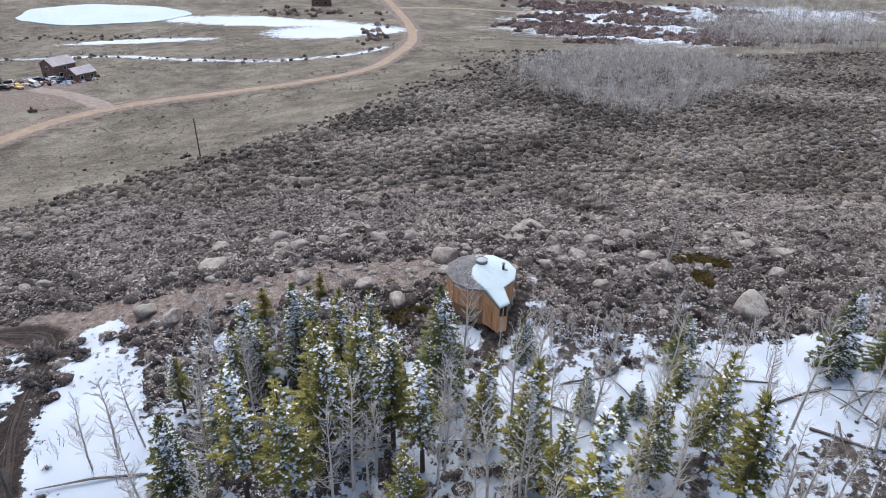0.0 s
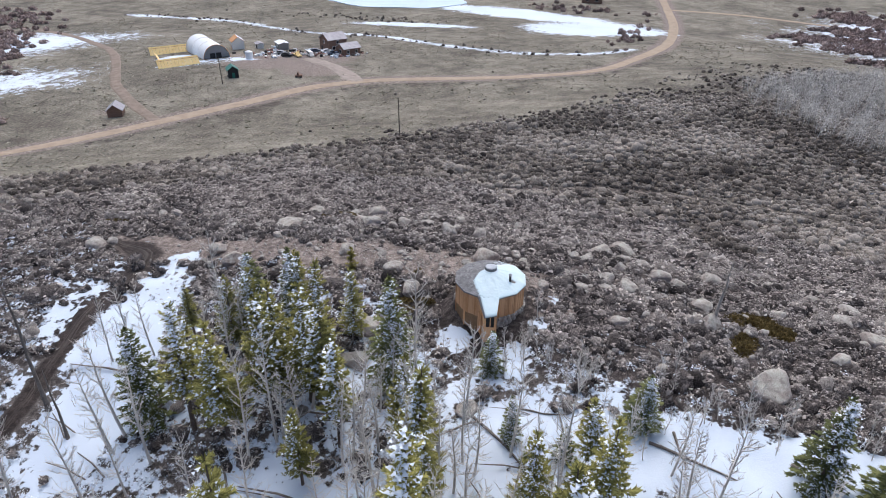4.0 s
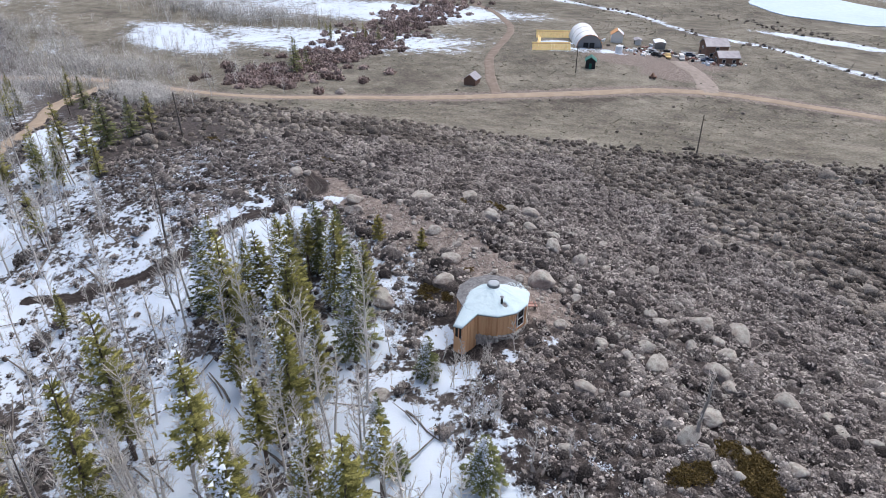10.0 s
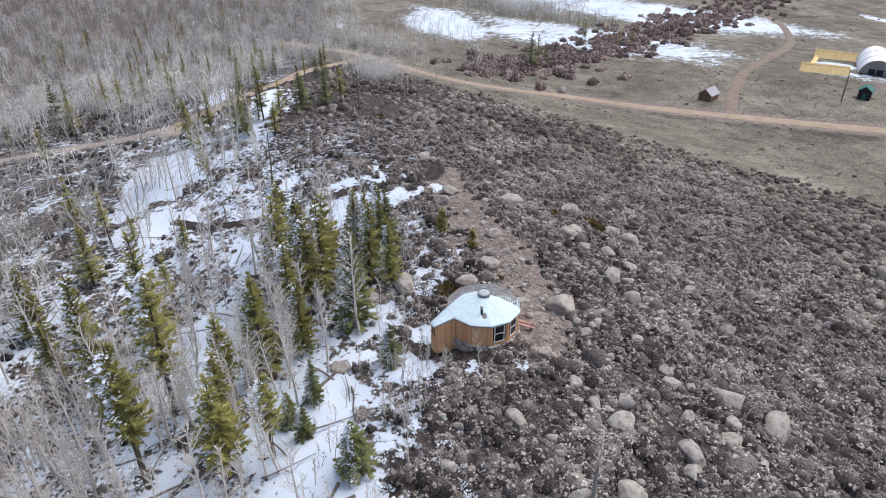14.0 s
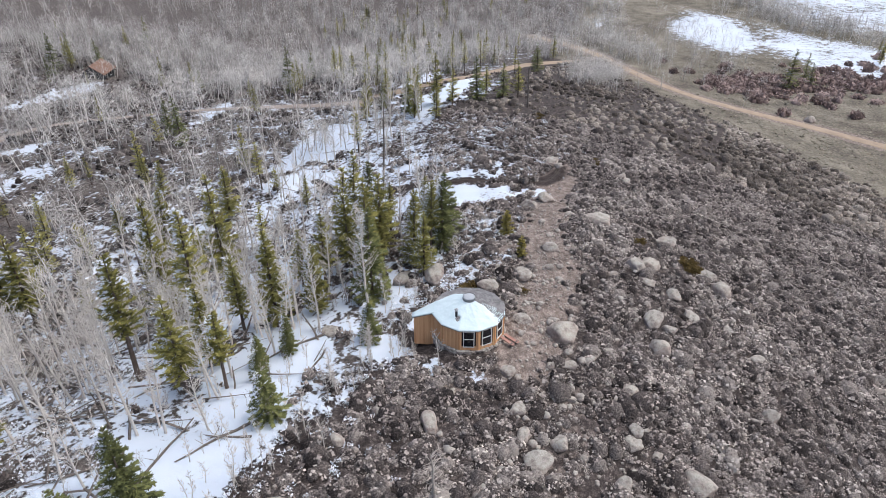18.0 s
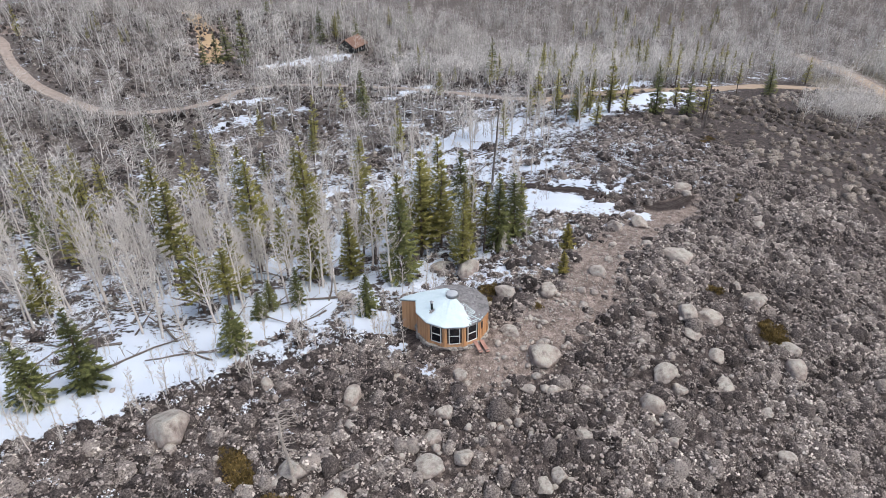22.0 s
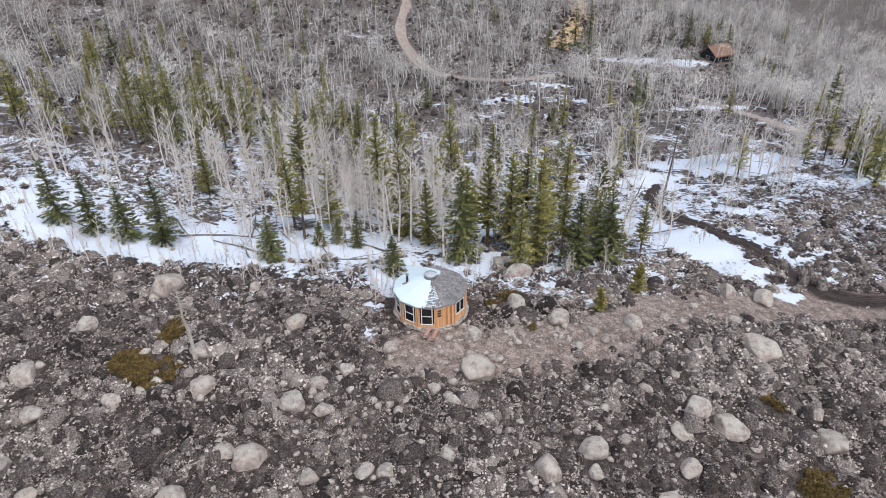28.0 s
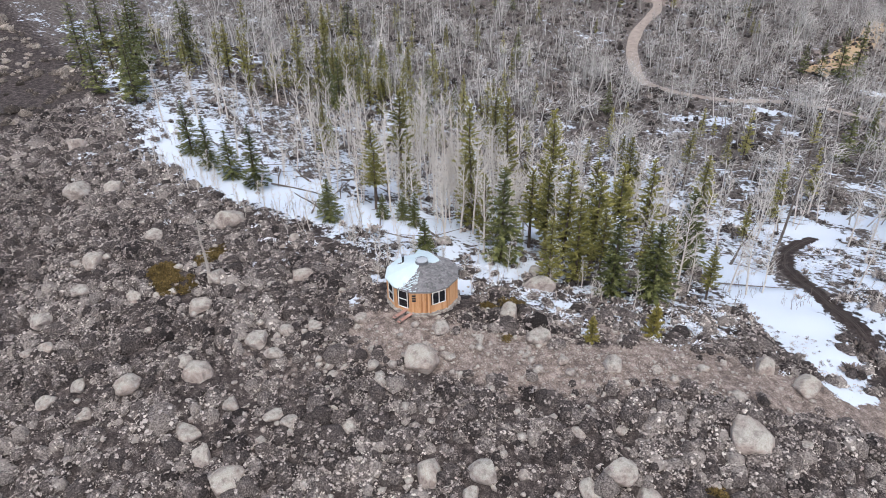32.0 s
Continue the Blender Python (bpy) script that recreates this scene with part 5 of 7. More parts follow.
def conifer_shape(seed, h, r, bare, dense, droop, uneven, per_ring, fine=True, snowed=1.0):
    """Trunk, crown and wind-blown snow of a conifer of height h."""
    rng = random.Random(seed)
    lean = np.array([rng.uniform(-0.03, 0.03), rng.uniform(-0.03, 0.03), 1.0])
    tv, tf = tube([lean * (h * k / 6) - np.array([0, 0, 0.3 if k == 0 else 0]) for k in range(7)], [0.0135 * h * (1 - 0.95 * k / 6) + 0.012 for k in range(7)], 7)
    v, f, sv, sf = [], [], [], []
    rings = int(h * dense * (1 - bare))
    for k in range(rings):
        t = (k + rng.uniform(-0.3, 0.3)) / rings
        z = h * (bare + (1 - bare) * max(0.0, min(t, 0.985)))
        reach = r * ((1 - t) ** 0.75) * (0.55 + 0.45 * min(1, t * 5 + 0.35)) + 0.10
        spin = rng.uniform(0, 6.28)
        for j in range(per_ring if t < 0.8 else per_ring - 2):
            if rng.random() < uneven * 0.45:
                continue
            a = spin + 2 * math.pi * j / per_ring + rng.uniform(-0.35, 0.35)
            L = reach * rng.uniform(1 - uneven, 1 + uneven * 0.4)
            rise = rng.uniform(0.05, 0.3) - droop * (1 - t) + 0.4 * t
            d = np.array([math.cos(a), math.sin(a), rise])
            d /= np.linalg.norm(d)
            side = np.array([-math.sin(a), math.cos(a), 0])
            root = lean * min(h * 0.985, max(h * bare, z + rng.gauss(0, 0.45) * h * (1 - bare) / rings))
            snowy = max(0.0, -math.sin(a) * 0.92 + math.cos(a) * 0.38)
            for q in (0.1, 0.2, 0.3, 0.4, 0.5, 0.59, 0.68, 0.77, 0.85, 0.93, 0.99) if fine else (0.15, 0.35, 0.52, 0.68, 0.82, 0.94):
                p = root + d * L * q + np.array([0, 0, -droop * 0.35 * L * q * q])
                for s in (-1, -0.5, 0.5, 1) if fine else (-1, 1):
                    b = d * rng.uniform(0.4, 0.9) + side * (s + rng.gauss(0, 0.2)) * rng.uniform(0.55, 1.0) + np.array([0, 0, rng.uniform(-0.45, 0.45)])
                    b /= np.linalg.norm(b)
                    w = np.cross(b, [0, 0, 1]) + np.array([0, 0, rng.uniform(-0.5, 0.5)])
                    w /= np.linalg.norm(w) + 1e-9
                    ln = (0.13 + 0.12 * L if fine else 0.17 + 0.25 * L) * rng.uniform(0.55, 1.35)
                    n = len(v)
                    v += [p - w * ln * (0.2 if fine else 0.25), p + w * ln * (0.2 if fine else 0.25), p + b * ln]
                    f.append((n, n + 1, n + 2))
                for _ in range(rng.choice((1, 2, 3)) if rng.random() < snowy * snowed * (1 if fine else 0.35) and q > 0.3 and t < 0.95 else 0):
                    c = p + np.array([0.04 + rng.gauss(0, 0.16), -0.12 + rng.gauss(0, 0.16), 0.10 + rng.gauss(0, 0.1)])
                    s0 = 0.04 + min(0.12, rng.expovariate(30))
                    n = len(sv)
                    for m in range(3):
                        w = 2 * math.pi * m / 3 + rng.uniform(-0.5, 0.5)
                        rr = s0 * rng.uniform(0.7, 1.2)
                        sv.append(c + np.array([rr * math.cos(w), rr * math.sin(w), -0.01 - 0.15 * rr * math.cos(w - a)]))
                    sv.append(c + np.array([0, 0, 0.02]))
                    sf.extend([(n + m, n + (m + 1) % 3, n + 3) for m in range(3)])
            kite(v, f, root + d * L * 0.75 + np.array([0, 0, -droop * 0.2 * L]), d, side, L * 0.42, L * 0.12)
    for _ in range(6):
        b = np.array([rng.gauss(0, 0.25), rng.gauss(0, 0.25), 1.0])
        kite(v, f, lean * h * 0.955, b, np.array([1.0, 0, 0]), 0.045 * h + 0.12, 0.05)
    if not sv:
        sv, sf = [np.array([0, 0, h * 0.9]), np.array([0.02, 0, h * 0.9]), np.array([0, 0.02, h * 0.9])], [(0, 1, 2)]
    return (tv, tf), (np.array(v), np.array(f)), (np.array(sv), np.array(sf))


def conifer(seed, kind, h, r, bare, dense, droop, uneven, per_ring, needles_mat, label, loaded=True, fine=True):
    trunk, crown, snow = conifer_shape(seed, h, r, bare, dense, droop, uneven, per_ring, fine, 1.6 if needles_mat == SPRUCE else 0.7)
    tree = empty(kind, pose(0, 0, -900), label, "tree", "conifers of the wood")
    for name, (v, f), m in (("trunk", trunk, BARK), ("crown", crown, needles_mat), ("snow_load", snow, SNOW))[:3 if loaded else 2]:
        ob = new(name, fast_mesh(name, v, f, m))
        ob.parent = tree
        if name == "snow_load":
            tagged(ob, "clumps of snow blown onto one side", kind="stuff")
    return tree


SPRUCES = [conifer(60 + k, "spruce_tree", 10.0, (1.9, 1.7, 2.1, 1.5)[k], 0.04, 2.7, 0.35, (0.25, 0.32, 0.28, 0.3)[k], 8, SPRUCE, "dense dark green spruce with snow on one side") for k in range(4)]
PINES = [conifer(80 + k, "pine_tree", 10.0, (1.45, 1.2, 1.6, 1.05, 1.3, 1.0)[k], (0.12, 0.26, 0.2, 0.34, 0.06, 0.42)[k], 2.6, -0.05, (0.4, 0.48, 0.42, 0.5, 0.35, 0.5)[k], 8, PINE, "olive green lodgepole pine with an uneven crown") for k in range(6)]
YOUNG = [conifer(99, "pine_sapling", 3.0, 0.62, 0.04, 4.5, 0.0, 0.4, 7, YOUNGPINE, "young yellow-green pine standing alone by the path", False)]
FAR_SPRUCES = [conifer(160 + k, "spruce_tree", 10.0, 1.8, 0.05, 2.2, 0.35, 0.35, 7, SPRUCE, "dense dark green spruce with snow on one side", True, False) for k in range(2)]
OUTER_PINES = [conifer(180 + k, "pine_tree", 10.0, (1.3, 1.5, 1.1, 1.4)[k], (0.12, 0.26, 0.34, 0.08)[k], 2.2, -0.05, 0.55, 7, PINE, "olive green lodgepole pine with an uneven crown", True, False) for k in range(4)]
USED_CONIFERS = set()


def plant(pool, k, x, y, h, rng, wide=1.0, base=10.0):
    proto = pool[k % len(pool)]
    s = h / base
    w = s ** 0.75 * wide * rng.uniform(0.88, 1.12)
    m = pose(x, y, at(x, y) - 0.05, 0, 0, rng.uniform(-30, 30))
    if proto.name not in USED_CONIFERS:
        USED_CONIFERS.add(proto.name)
        proto.matrix_basis = m @ Matrix.Diagonal((w, w, s, 1))
        return proto
    ob = copy_thing(proto, m)
    ob.matrix_basis = m @ Matrix.Diagonal((w * (1 if rng.random() < 0.5 else -1), w, s, 1))
    return ob


NEAR_SPRUCES = [(0.4, 38.9, 10.3), (29.8, 38.6, 7.4), (33.2, 38.4, 5.6), (36.5, 38.2, 6.4), (40.3, 36.6, 6.5), (7.2, 42.4, 4.3), (19.0, 40.6, 4.8), (11.0, 36.6, 4.2), (13.2, 35.0, 3.3), (14.9, 36.4, 3.0), (-14.6, 40.7, 8.0),
                (-11.0, 41.6, 8.4), (-16.6, 29.4, 9.2), (61, 24, 11.4), (64, 20.5, 10), (57.5, 27.5, 8.5), (66, 26, 9), (70, 14, 12), (75, 8, 13), (68, 5, 11), (80, 16, 12), (73, -2, 10), (86, 6, 12), (-81, -28, 11), (-71.7, 23.1, 8.5), (-48.5, -95, 15), (-46, -101, 12), (-41, -97, 9), (-37, -96, 8),
                (-87.5, -117, 12), (-99, -112, 10), (-197, 88, 14), (-205, 95, 9), (-216, 94, 10), (-131, 19, 8), (-76, 27, 7)]
NEAR_PINES = [(-5.2, 35.4, 11.2), (-7.4, 33.1, 11.4), (-9.4, 30.3, 11.0), (-12.4, 29.8, 12.0), (-7.4, 39.8, 9.2), (-9.6, 40.8, 8.6), (-15.0, 37.8, 7.4), (-19.2, 37.4, 5.8), (-0.2, 20.1, 14.5), (9.1, 24.7, 13.5), (6.5, 17.5, 14.5),
              (17.8, 25.8, 12.5), (29.2, 24.3, 7.5), (12.4, 4.8, 11.5), (18.2, 31.7, 9.5), (-0.8, 32.7, 9.5), (6.1, 31.6, 10.5), (16.8, 34.5, 7.6), (14.4, 30.7, 8.6)]
FAR_PINES = [(2, 11.3, 8), (-1.7, 29.1, 7), (-59.2, 5.6, 8.2), (-60.4, 9.2, 8.5), (-56.4, 21, 5.9), (-66.4, 20, 7), (-66, 17, 10), (-62.1, 12.9, 7.3), (-67.3, 15.8, 5.5), (-80.7, 21.8, 5.7), (-75.9, 30.2, 7.5), (-17.6, 5.7, 8.3),
             (13, 2.5, 8), (18.2, -15, 6), (-5.5, -2, 7), (-7.4, 3.9, 9), (-14.8, -3.1, 9), (-165, 15, 8), (-3, 34.5, 10.5), (-8.0, 35.5, 10.5), (-15, 33, 7), (3.5, 34.5, 8), (-13.5, 39, 7.5), (-5.2, 42.0, 7.5), (8, 29, 8.5)]


def wood_of_conifers():
    rng = random.Random(33)
    for k, (x, y, h) in enumerate(NEAR_SPRUCES):
        near = math.hypot(x - 8, y - 35) < 50
        plant(SPRUCES if near else FAR_SPRUCES, k, x, y, h, rng, 1.15)
    for k, (x, y, h) in enumerate(NEAR_PINES + FAR_PINES):
        near = math.hypot(x - 8, y - 35) < 50
        plant(PINES if near else OUTER_PINES, k, x, y, h, rng, 1.28)
    for x, y, h in ((-15.3, 47.6, 3.1), (-10.9, 50.7, 2.5)):
        plant(YOUNG, 0, x, y, h, rng, 1.15, 3.0)
    # the rest of the wood: belts of pine, thinning out uphill
    belts = ((32, -10, 17, 14, 62), (52, 8, 10, 8, 14), (10, -8, 14, 10, 10), (-18, 8, 12, 10, 7), (-6, 0, 12, 8, 4), (-62, 12, 12, 5, 12), (-40, -20, 22, 16, 12), (-85, -20, 16, 16, 14), (-80, -75, 25, 25, 10),
             (62, -38, 14, 16, 20), (40, -6, 8, 6, 14), (-150, -20, 30, 20, 14), (-120, 5, 22, 8, 10), (40, -75, 24, 20, 12), (-20, -120, 40, 25, 10), (72, 10, 8, 10, 8), (-250, 135, 34, 14, 10), (-110, -130, 30, 30, 10), (-222, -82, 20, 10, 20), (-160, -40, 22, 12, 12), (-112, -12, 24, 10, 12), (-265, -60, 40, 14, 14))
    k = 0
    for cx, cy, sx, sy, n in belts:
        for _ in range(n):
            x, y = rng.gauss(cx, sx * 0.75), rng.gauss(cy, sy * 0.75)
            if -250 < cx and y > float(wood_edge(x)) - 2 and cx > -100 or from_line(np.array(x), np.array(y), HILL_ROAD) < 4 or from_line(np.array(x), np.array(y), MUD_TRACK) < 3.5:
                continue
            if from_line(np.array(x), np.array(y), MAIN_ROAD[::2]) < 7 or abs(x + 91) < 7 and abs(y + 104) < 7:
                continue
            spruce = rng.random() < 0.12
            plant(FAR_SPRUCES if spruce else OUTER_PINES, k, x, y, rng.uniform(4.0, 9.5), rng)
            k += 1


wood_of_conifers()


def aspen_shape(seed, h, boughs, twigs, thick, sides=5, wire=0.015):
    """A bare aspen: a slim pale trunk, upswept boughs and fine twigs."""
    rng = random.Random(seed)
    lean = np.array([rng.uniform(-0.07, 0.07), rng.uniform(-0.07, 0.07), 0])
    bow = np.array([rng.uniform(-0.25, 0.25), rng.uniform(-0.25, 0.25), 0])
    pts = [np.array([0, 0, -0.2])] + [lean * h * t + bow * math.sin(3 * t) + np.array([rng.gauss(0, 0.03), rng.gauss(0, 0.03), h * t]) for t in (0.2, 0.4, 0.6, 0.8, 1.0)]
    rad = [thick * w for w in (1.0, 0.88, 0.7, 0.5, 0.3, 0.08)]
    trunk = tube(pts, rad, sides)
    v, f = [], []
    pieces = []
    for k in range(boughs):
        t = 0.25 + 0.72 * (k + rng.random()) / boughs
        i = min(4, int(t * 5))
        base = pts[i] + (pts[i + 1] - pts[i]) * (t * 5 - i)
        a = rng.uniform(0, 6.28)
        L = h * rng.uniform(0.10, 0.19) * (1.25 - 0.75 * t)
        d = np.array([math.cos(a), math.sin(a), rng.uniform(0.35, 1.3)])
        d /= np.linalg.norm(d)
        mid = base + d * L * 0.55
        end = base + d * L + np.array([0, 0, 0.22 * L])
        pieces.append(tube([base, mid, end], [thick * 0.30, thick * 0.2, thick * 0.07], 3))
        for _ in range(twigs):
            q = rng.uniform(0.25, 1.0)
            p = base + (end - base) * q
            b = d * 0.6 + np.array([rng.gauss(0, 0.6), rng.gauss(0, 0.6), rng.uniform(0.0, 0.8)])
            b /= np.linalg.norm(b)
            w = np.cross(b, [rng.gauss(0, 1), rng.gauss(0, 1), 0.3])
            w /= np.linalg.norm(w) + 1e-9
            ln = L * rng.uniform(0.3, 0.6)
            n = len(v)
            v += [p - w * wire, p + w * wire, p + b * ln]
            f += [(n, n + 1, n + 2)]
    pieces.append((np.array(v), np.array(f)))
    return trunk, joined(pieces)


def aspen(seed, h, boughs, thick, label, twigs=11, name="aspen_tree", group="bare aspens of the wood"):
    trunk, boughs_mesh = aspen_shape(seed, h, boughs, twigs, thick)
    tree = empty(name, pose(0, 0, -900), label, "tree", group)
    for piece, (v, f) in (("trunk", trunk), ("crown", boughs_mesh)):
        ob = new(piece, fast_mesh(piece, v, f, ASPEN))
        ob.parent = tree
    return tree


ASPENS = [aspen(200 + k, (9.5, 8.5, 10.5, 7.5, 9.0, 11.0)[k], 34, 0.128, "tall bare pale-barked aspen standing in snow") for k in range(6)]
SAPLINGS = [aspen(230 + k, (3.2, 2.6, 3.8, 2.2)[k], 22, 0.042, "slender leafless aspen sapling at the wood's edge", 8, "aspen_sapling", "aspen saplings at the wood's edge") for k in range(4)]


def aspens():
    rng = random.Random(44)
    used, spots = set(), [(x, y) for x, y, _ in NEAR_SPRUCES + NEAR_PINES]

    def stand(pool, k, x, y, s):
        proto = pool[k % len(pool)]
        m = pose(x, y, at(x, y) - 0.02, rng.uniform(-3, 3), rng.uniform(-3, 3), rng.uniform(0, 360))
        if proto.name in used:
            proto = copy_thing(proto, m)
        used.add(proto.name)
        proto.matrix_basis = m @ Matrix.Scale(s, 4)

    k = 0
    for cx, cy, sx, sy, n in ((11, 26, 7, 6, 80), (3, 28, 6, 5, 24), (22, 22, 8, 8, 50), (6, 12, 10, 6, 36), (24, 8, 12, 7, 24), (-8, 20, 8, 7, 22), (-40, 20, 9, 8, 34), (-30, 8, 9, 5, 16), (-18, 36, 5, 4, 12), (40, 22, 8, 7, 16), (-55, 12, 8, 6, 16)):
        for _ in range(n):
            x, y = rng.gauss(cx, sx), rng.gauss(cy, sy)
            if y > float(wood_edge(x)) - 3 or from_line(np.array(x), np.array(y), MUD_TRACK) < 2.4 or any((x - a) ** 2 + (y - b) ** 2 < 0.6 for a, b in spots):
                continue
            spots.append((x, y))
            stand(ASPENS, k, x, y, rng.uniform(0.62, 1.05))
            k += 1
    k = 0
    for cx, cy, sx, sy, n in ((20, 43.5, 9, 1.3, 46), (8.3, 46.2, 1.4, 1.2, 12), (34, 42, 8, 1.6, 30), (3, 43.5, 3, 1.2, 16), (-8, 43.5, 6, 1.2, 16), (-38, 32, 5, 4, 22), (15, 38, 6, 3, 18), (48, 36, 5, 3, 14), (27, 34, 6, 3, 12), (-28, 26, 3, 6, 14)):
        for _ in range(n):
            x, y = rng.gauss(cx, sx), rng.gauss(cy, sy)
            if from_line(np.array(x), np.array(y), MUD_TRACK) < 2 or (x - 4) ** 2 + (y - 49.3) ** 2 < 19 or y > float(wood_edge(x)) + 2.5 and not (7 < x < 10):
                continue
            stand(SAPLINGS, k, x, y, rng.uniform(0.55, 1.15))
            k += 1


aspens()


def slim_tree(seed):
    """A bare tree seen from far off: a thin stem under a hazy plume of twigs."""
    rng = random.Random(seed)
    h = 7.0
    top = np.array([rng.uniform(-0.6, 0.6), rng.uniform(-0.6, 0.6), h * 0.86])
    bend = np.array([rng.uniform(-0.3, 0.3), rng.uniform(-0.3, 0.3), 0])
    stem = tube([np.array([0, 0, -0.2]), top * 0.5 + bend, top], [0.062, 0.045, 0.01], 3)
    v, f = [], []
    for k in range(74):
        t = 0.18 + 0.8 * rng.random() ** 0.75
        p = top * t + bend * (1 - abs(2 * t - 1))
        a = rng.uniform(0, 6.28)
        out = np.array([math.cos(a), math.sin(a), 0]) * rng.random() * h * 0.17 * math.sin(min(1, t + 0.1) * 2.4)
        p = p + out + np.array([0, 0, 0.6 * np.linalg.norm(out)])
        b = np.array([math.cos(a) * 0.6 + rng.gauss(0, 0.45), math.sin(a) * 0.6 + rng.gauss(0, 0.45), rng.uniform(-0.1, 1.1)])
        b /= np.linalg.norm(b)
        w = np.array([-math.sin(a + 0.8), math.cos(a + 0.8), 0.2]) * rng.uniform(0.015, 0.034)
        n = len(v)
        v += [p - w, p + w, p + b * h * rng.uniform(0.09, 0.2)]
        f.append((n, n + 1, n + 2))
    return joined([stem, (np.array(v), np.array(f))])


def bare_grove(name, seed, spots, label, material=None):
    """Distant leafless trees, too many to count."""
    protos = []
    for k in range(5):
        protos.append(slim_tree(seed + k))
    return stuff(name, protos, spots, material or ASPEN_FAR, label, "trees")


def far_woods():
    rng = np.random.default_rng(61)

    def scatter(n, cx, cy, sx, sy, turn=0.0, square=False):
        u, v = (rng.uniform(-1, 1, n), rng.uniform(-1, 1, n)) if square else (rng.normal(0, 0.55, n), rng.normal(0, 0.55, n))
        c, s = math.cos(turn), math.sin(turn)
        x, y = cx + u * sx * c - v * sy * s, cy + u * sx * s + v * sy * c
        return x, y

    def rows(x, y, lo, hi, wide=1.7):
        s = rng.uniform(lo, hi, len(x))
        return np.stack([x, y, land(x, y) - 0.1, rng.uniform(0, 6.28, len(x)), s * wide * rng.uniform(0.75, 1.25, len(x)), s * 0.85, rng.uniform(0, 1, len(x))], 1)

    x, y = scatter(3300, -25, -85, 125, 95, square=True)
    sagehill = np.exp(-(((x - 16) / 22) ** 2 + ((y + 112) / 30) ** 2))
    gap = np.exp(-(((x + 20) / 40) ** 2 + ((y + 34) / 12) ** 2))
    keep = (rng.random(len(x)) > 0.82 * sagehill + 0.55 * gap) & (from_line(x, y, HILL_ROAD) > 3.2) & ((x + 91) ** 2 + (y + 104) ** 2 > 90) & (from_line(x, y, [(-91 + 1.6 * k, -104 + 3.2 * k) for k in range(9)]) > 5.5) & (y < wood_edge(x) - 6) & (y < 6)
    keep &= from_line(x, y, [(-37 - 1.1 * k, -86 - 3.0 * k) for k in range(15)]) > 6.5
    bare_grove("aspen_wood", 300, rows(x[keep], y[keep], 0.7, 1.3), "grey leafless aspen wood on the hill across the draw")
    x, y = scatter(3000, -225, -55, 135, 90, square=True)
    keep = (from_line(x, y, MAIN_ROAD[::2]) > 6) & (from_line(x, y, MUD_TRACK[::2]) > 4) & (y < np.interp(x, [-360, -300, -262, -230, -180, -120, -80], [5, 18, 28, 20, 22, 5, 0])) & (from_line(x, y, MUD_TRACK[::2]) > 5)
    bare_grove("aspen_wood", 310, rows(x[keep], y[keep], 0.6, 1.2), "hazy grey aspen wood beyond the ridge")
    x, y = scatter(2700, 68, 228, 58, 34, 0.75, square=True)
    keep = ((x - 68) / 44) ** 2 + ((y - 226) / 52) ** 2 + rng.normal(0, 0.15, len(x)) < 1
    x, y = x[keep], y[keep]
    bare_grove("aspen_grove", 320, rows(x, y, 0.55, 0.95, 1.4), "pale leafless aspen grove on the far slope")
    x, y = scatter(1500, 205, 400, 115, 60, 1.1)
    bare_grove("aspen_grove", 330, rows(x, y, 0.8, 1.4), "dense grey aspen stand at the meadow's edge")
    x, y = scatter(520, -355, 95, 60, 24, 0.7)
    bare_grove("aspen_grove", 340, rows(x, y, 0.8, 1.4), "grey aspen belt along the far meadow")
    x, y = scatter(170, -265, 55, 75, 18, 0.25)
    keep = from_line(x, y, MAIN_ROAD) > 6
    bare_grove("aspen_grove", 345, rows(x[keep], y[keep], 0.5, 1.0), "hazy grey trees beside the snowfield")
    x, y = scatter(380, -215, 24, 48, 20, 0.3)
    keep = from_line(x, y, MAIN_ROAD) > 7
    bare_grove("aspen_grove", 355, rows(x[keep], y[keep], 0.7, 1.15), "grey aspens crowding the road at the draw")
    x, y = scatter(420, -150, 32, 26, 7, 0.1)
    keep = from_line(x, y, MAIN_ROAD) > 5
    bare_grove("aspen_grove", 350, rows(x[keep], y[keep], 0.35, 0.8), "thin grey brush beside the road cut")
    x, y = scatter(1700, -120, -240, 270, 105, square=True)
    bare_grove("aspen_wood", 360, rows(x, y, 0.8, 1.4), "grey aspen wood on the skyline hill")


ASPEN_FAR = leafy("bare_aspen_crowns", (0.30, 0.288, 0.268), (0.46, 0.446, 0.42), (0.62, 0.605, 0.575), 0.7)
far_woods()


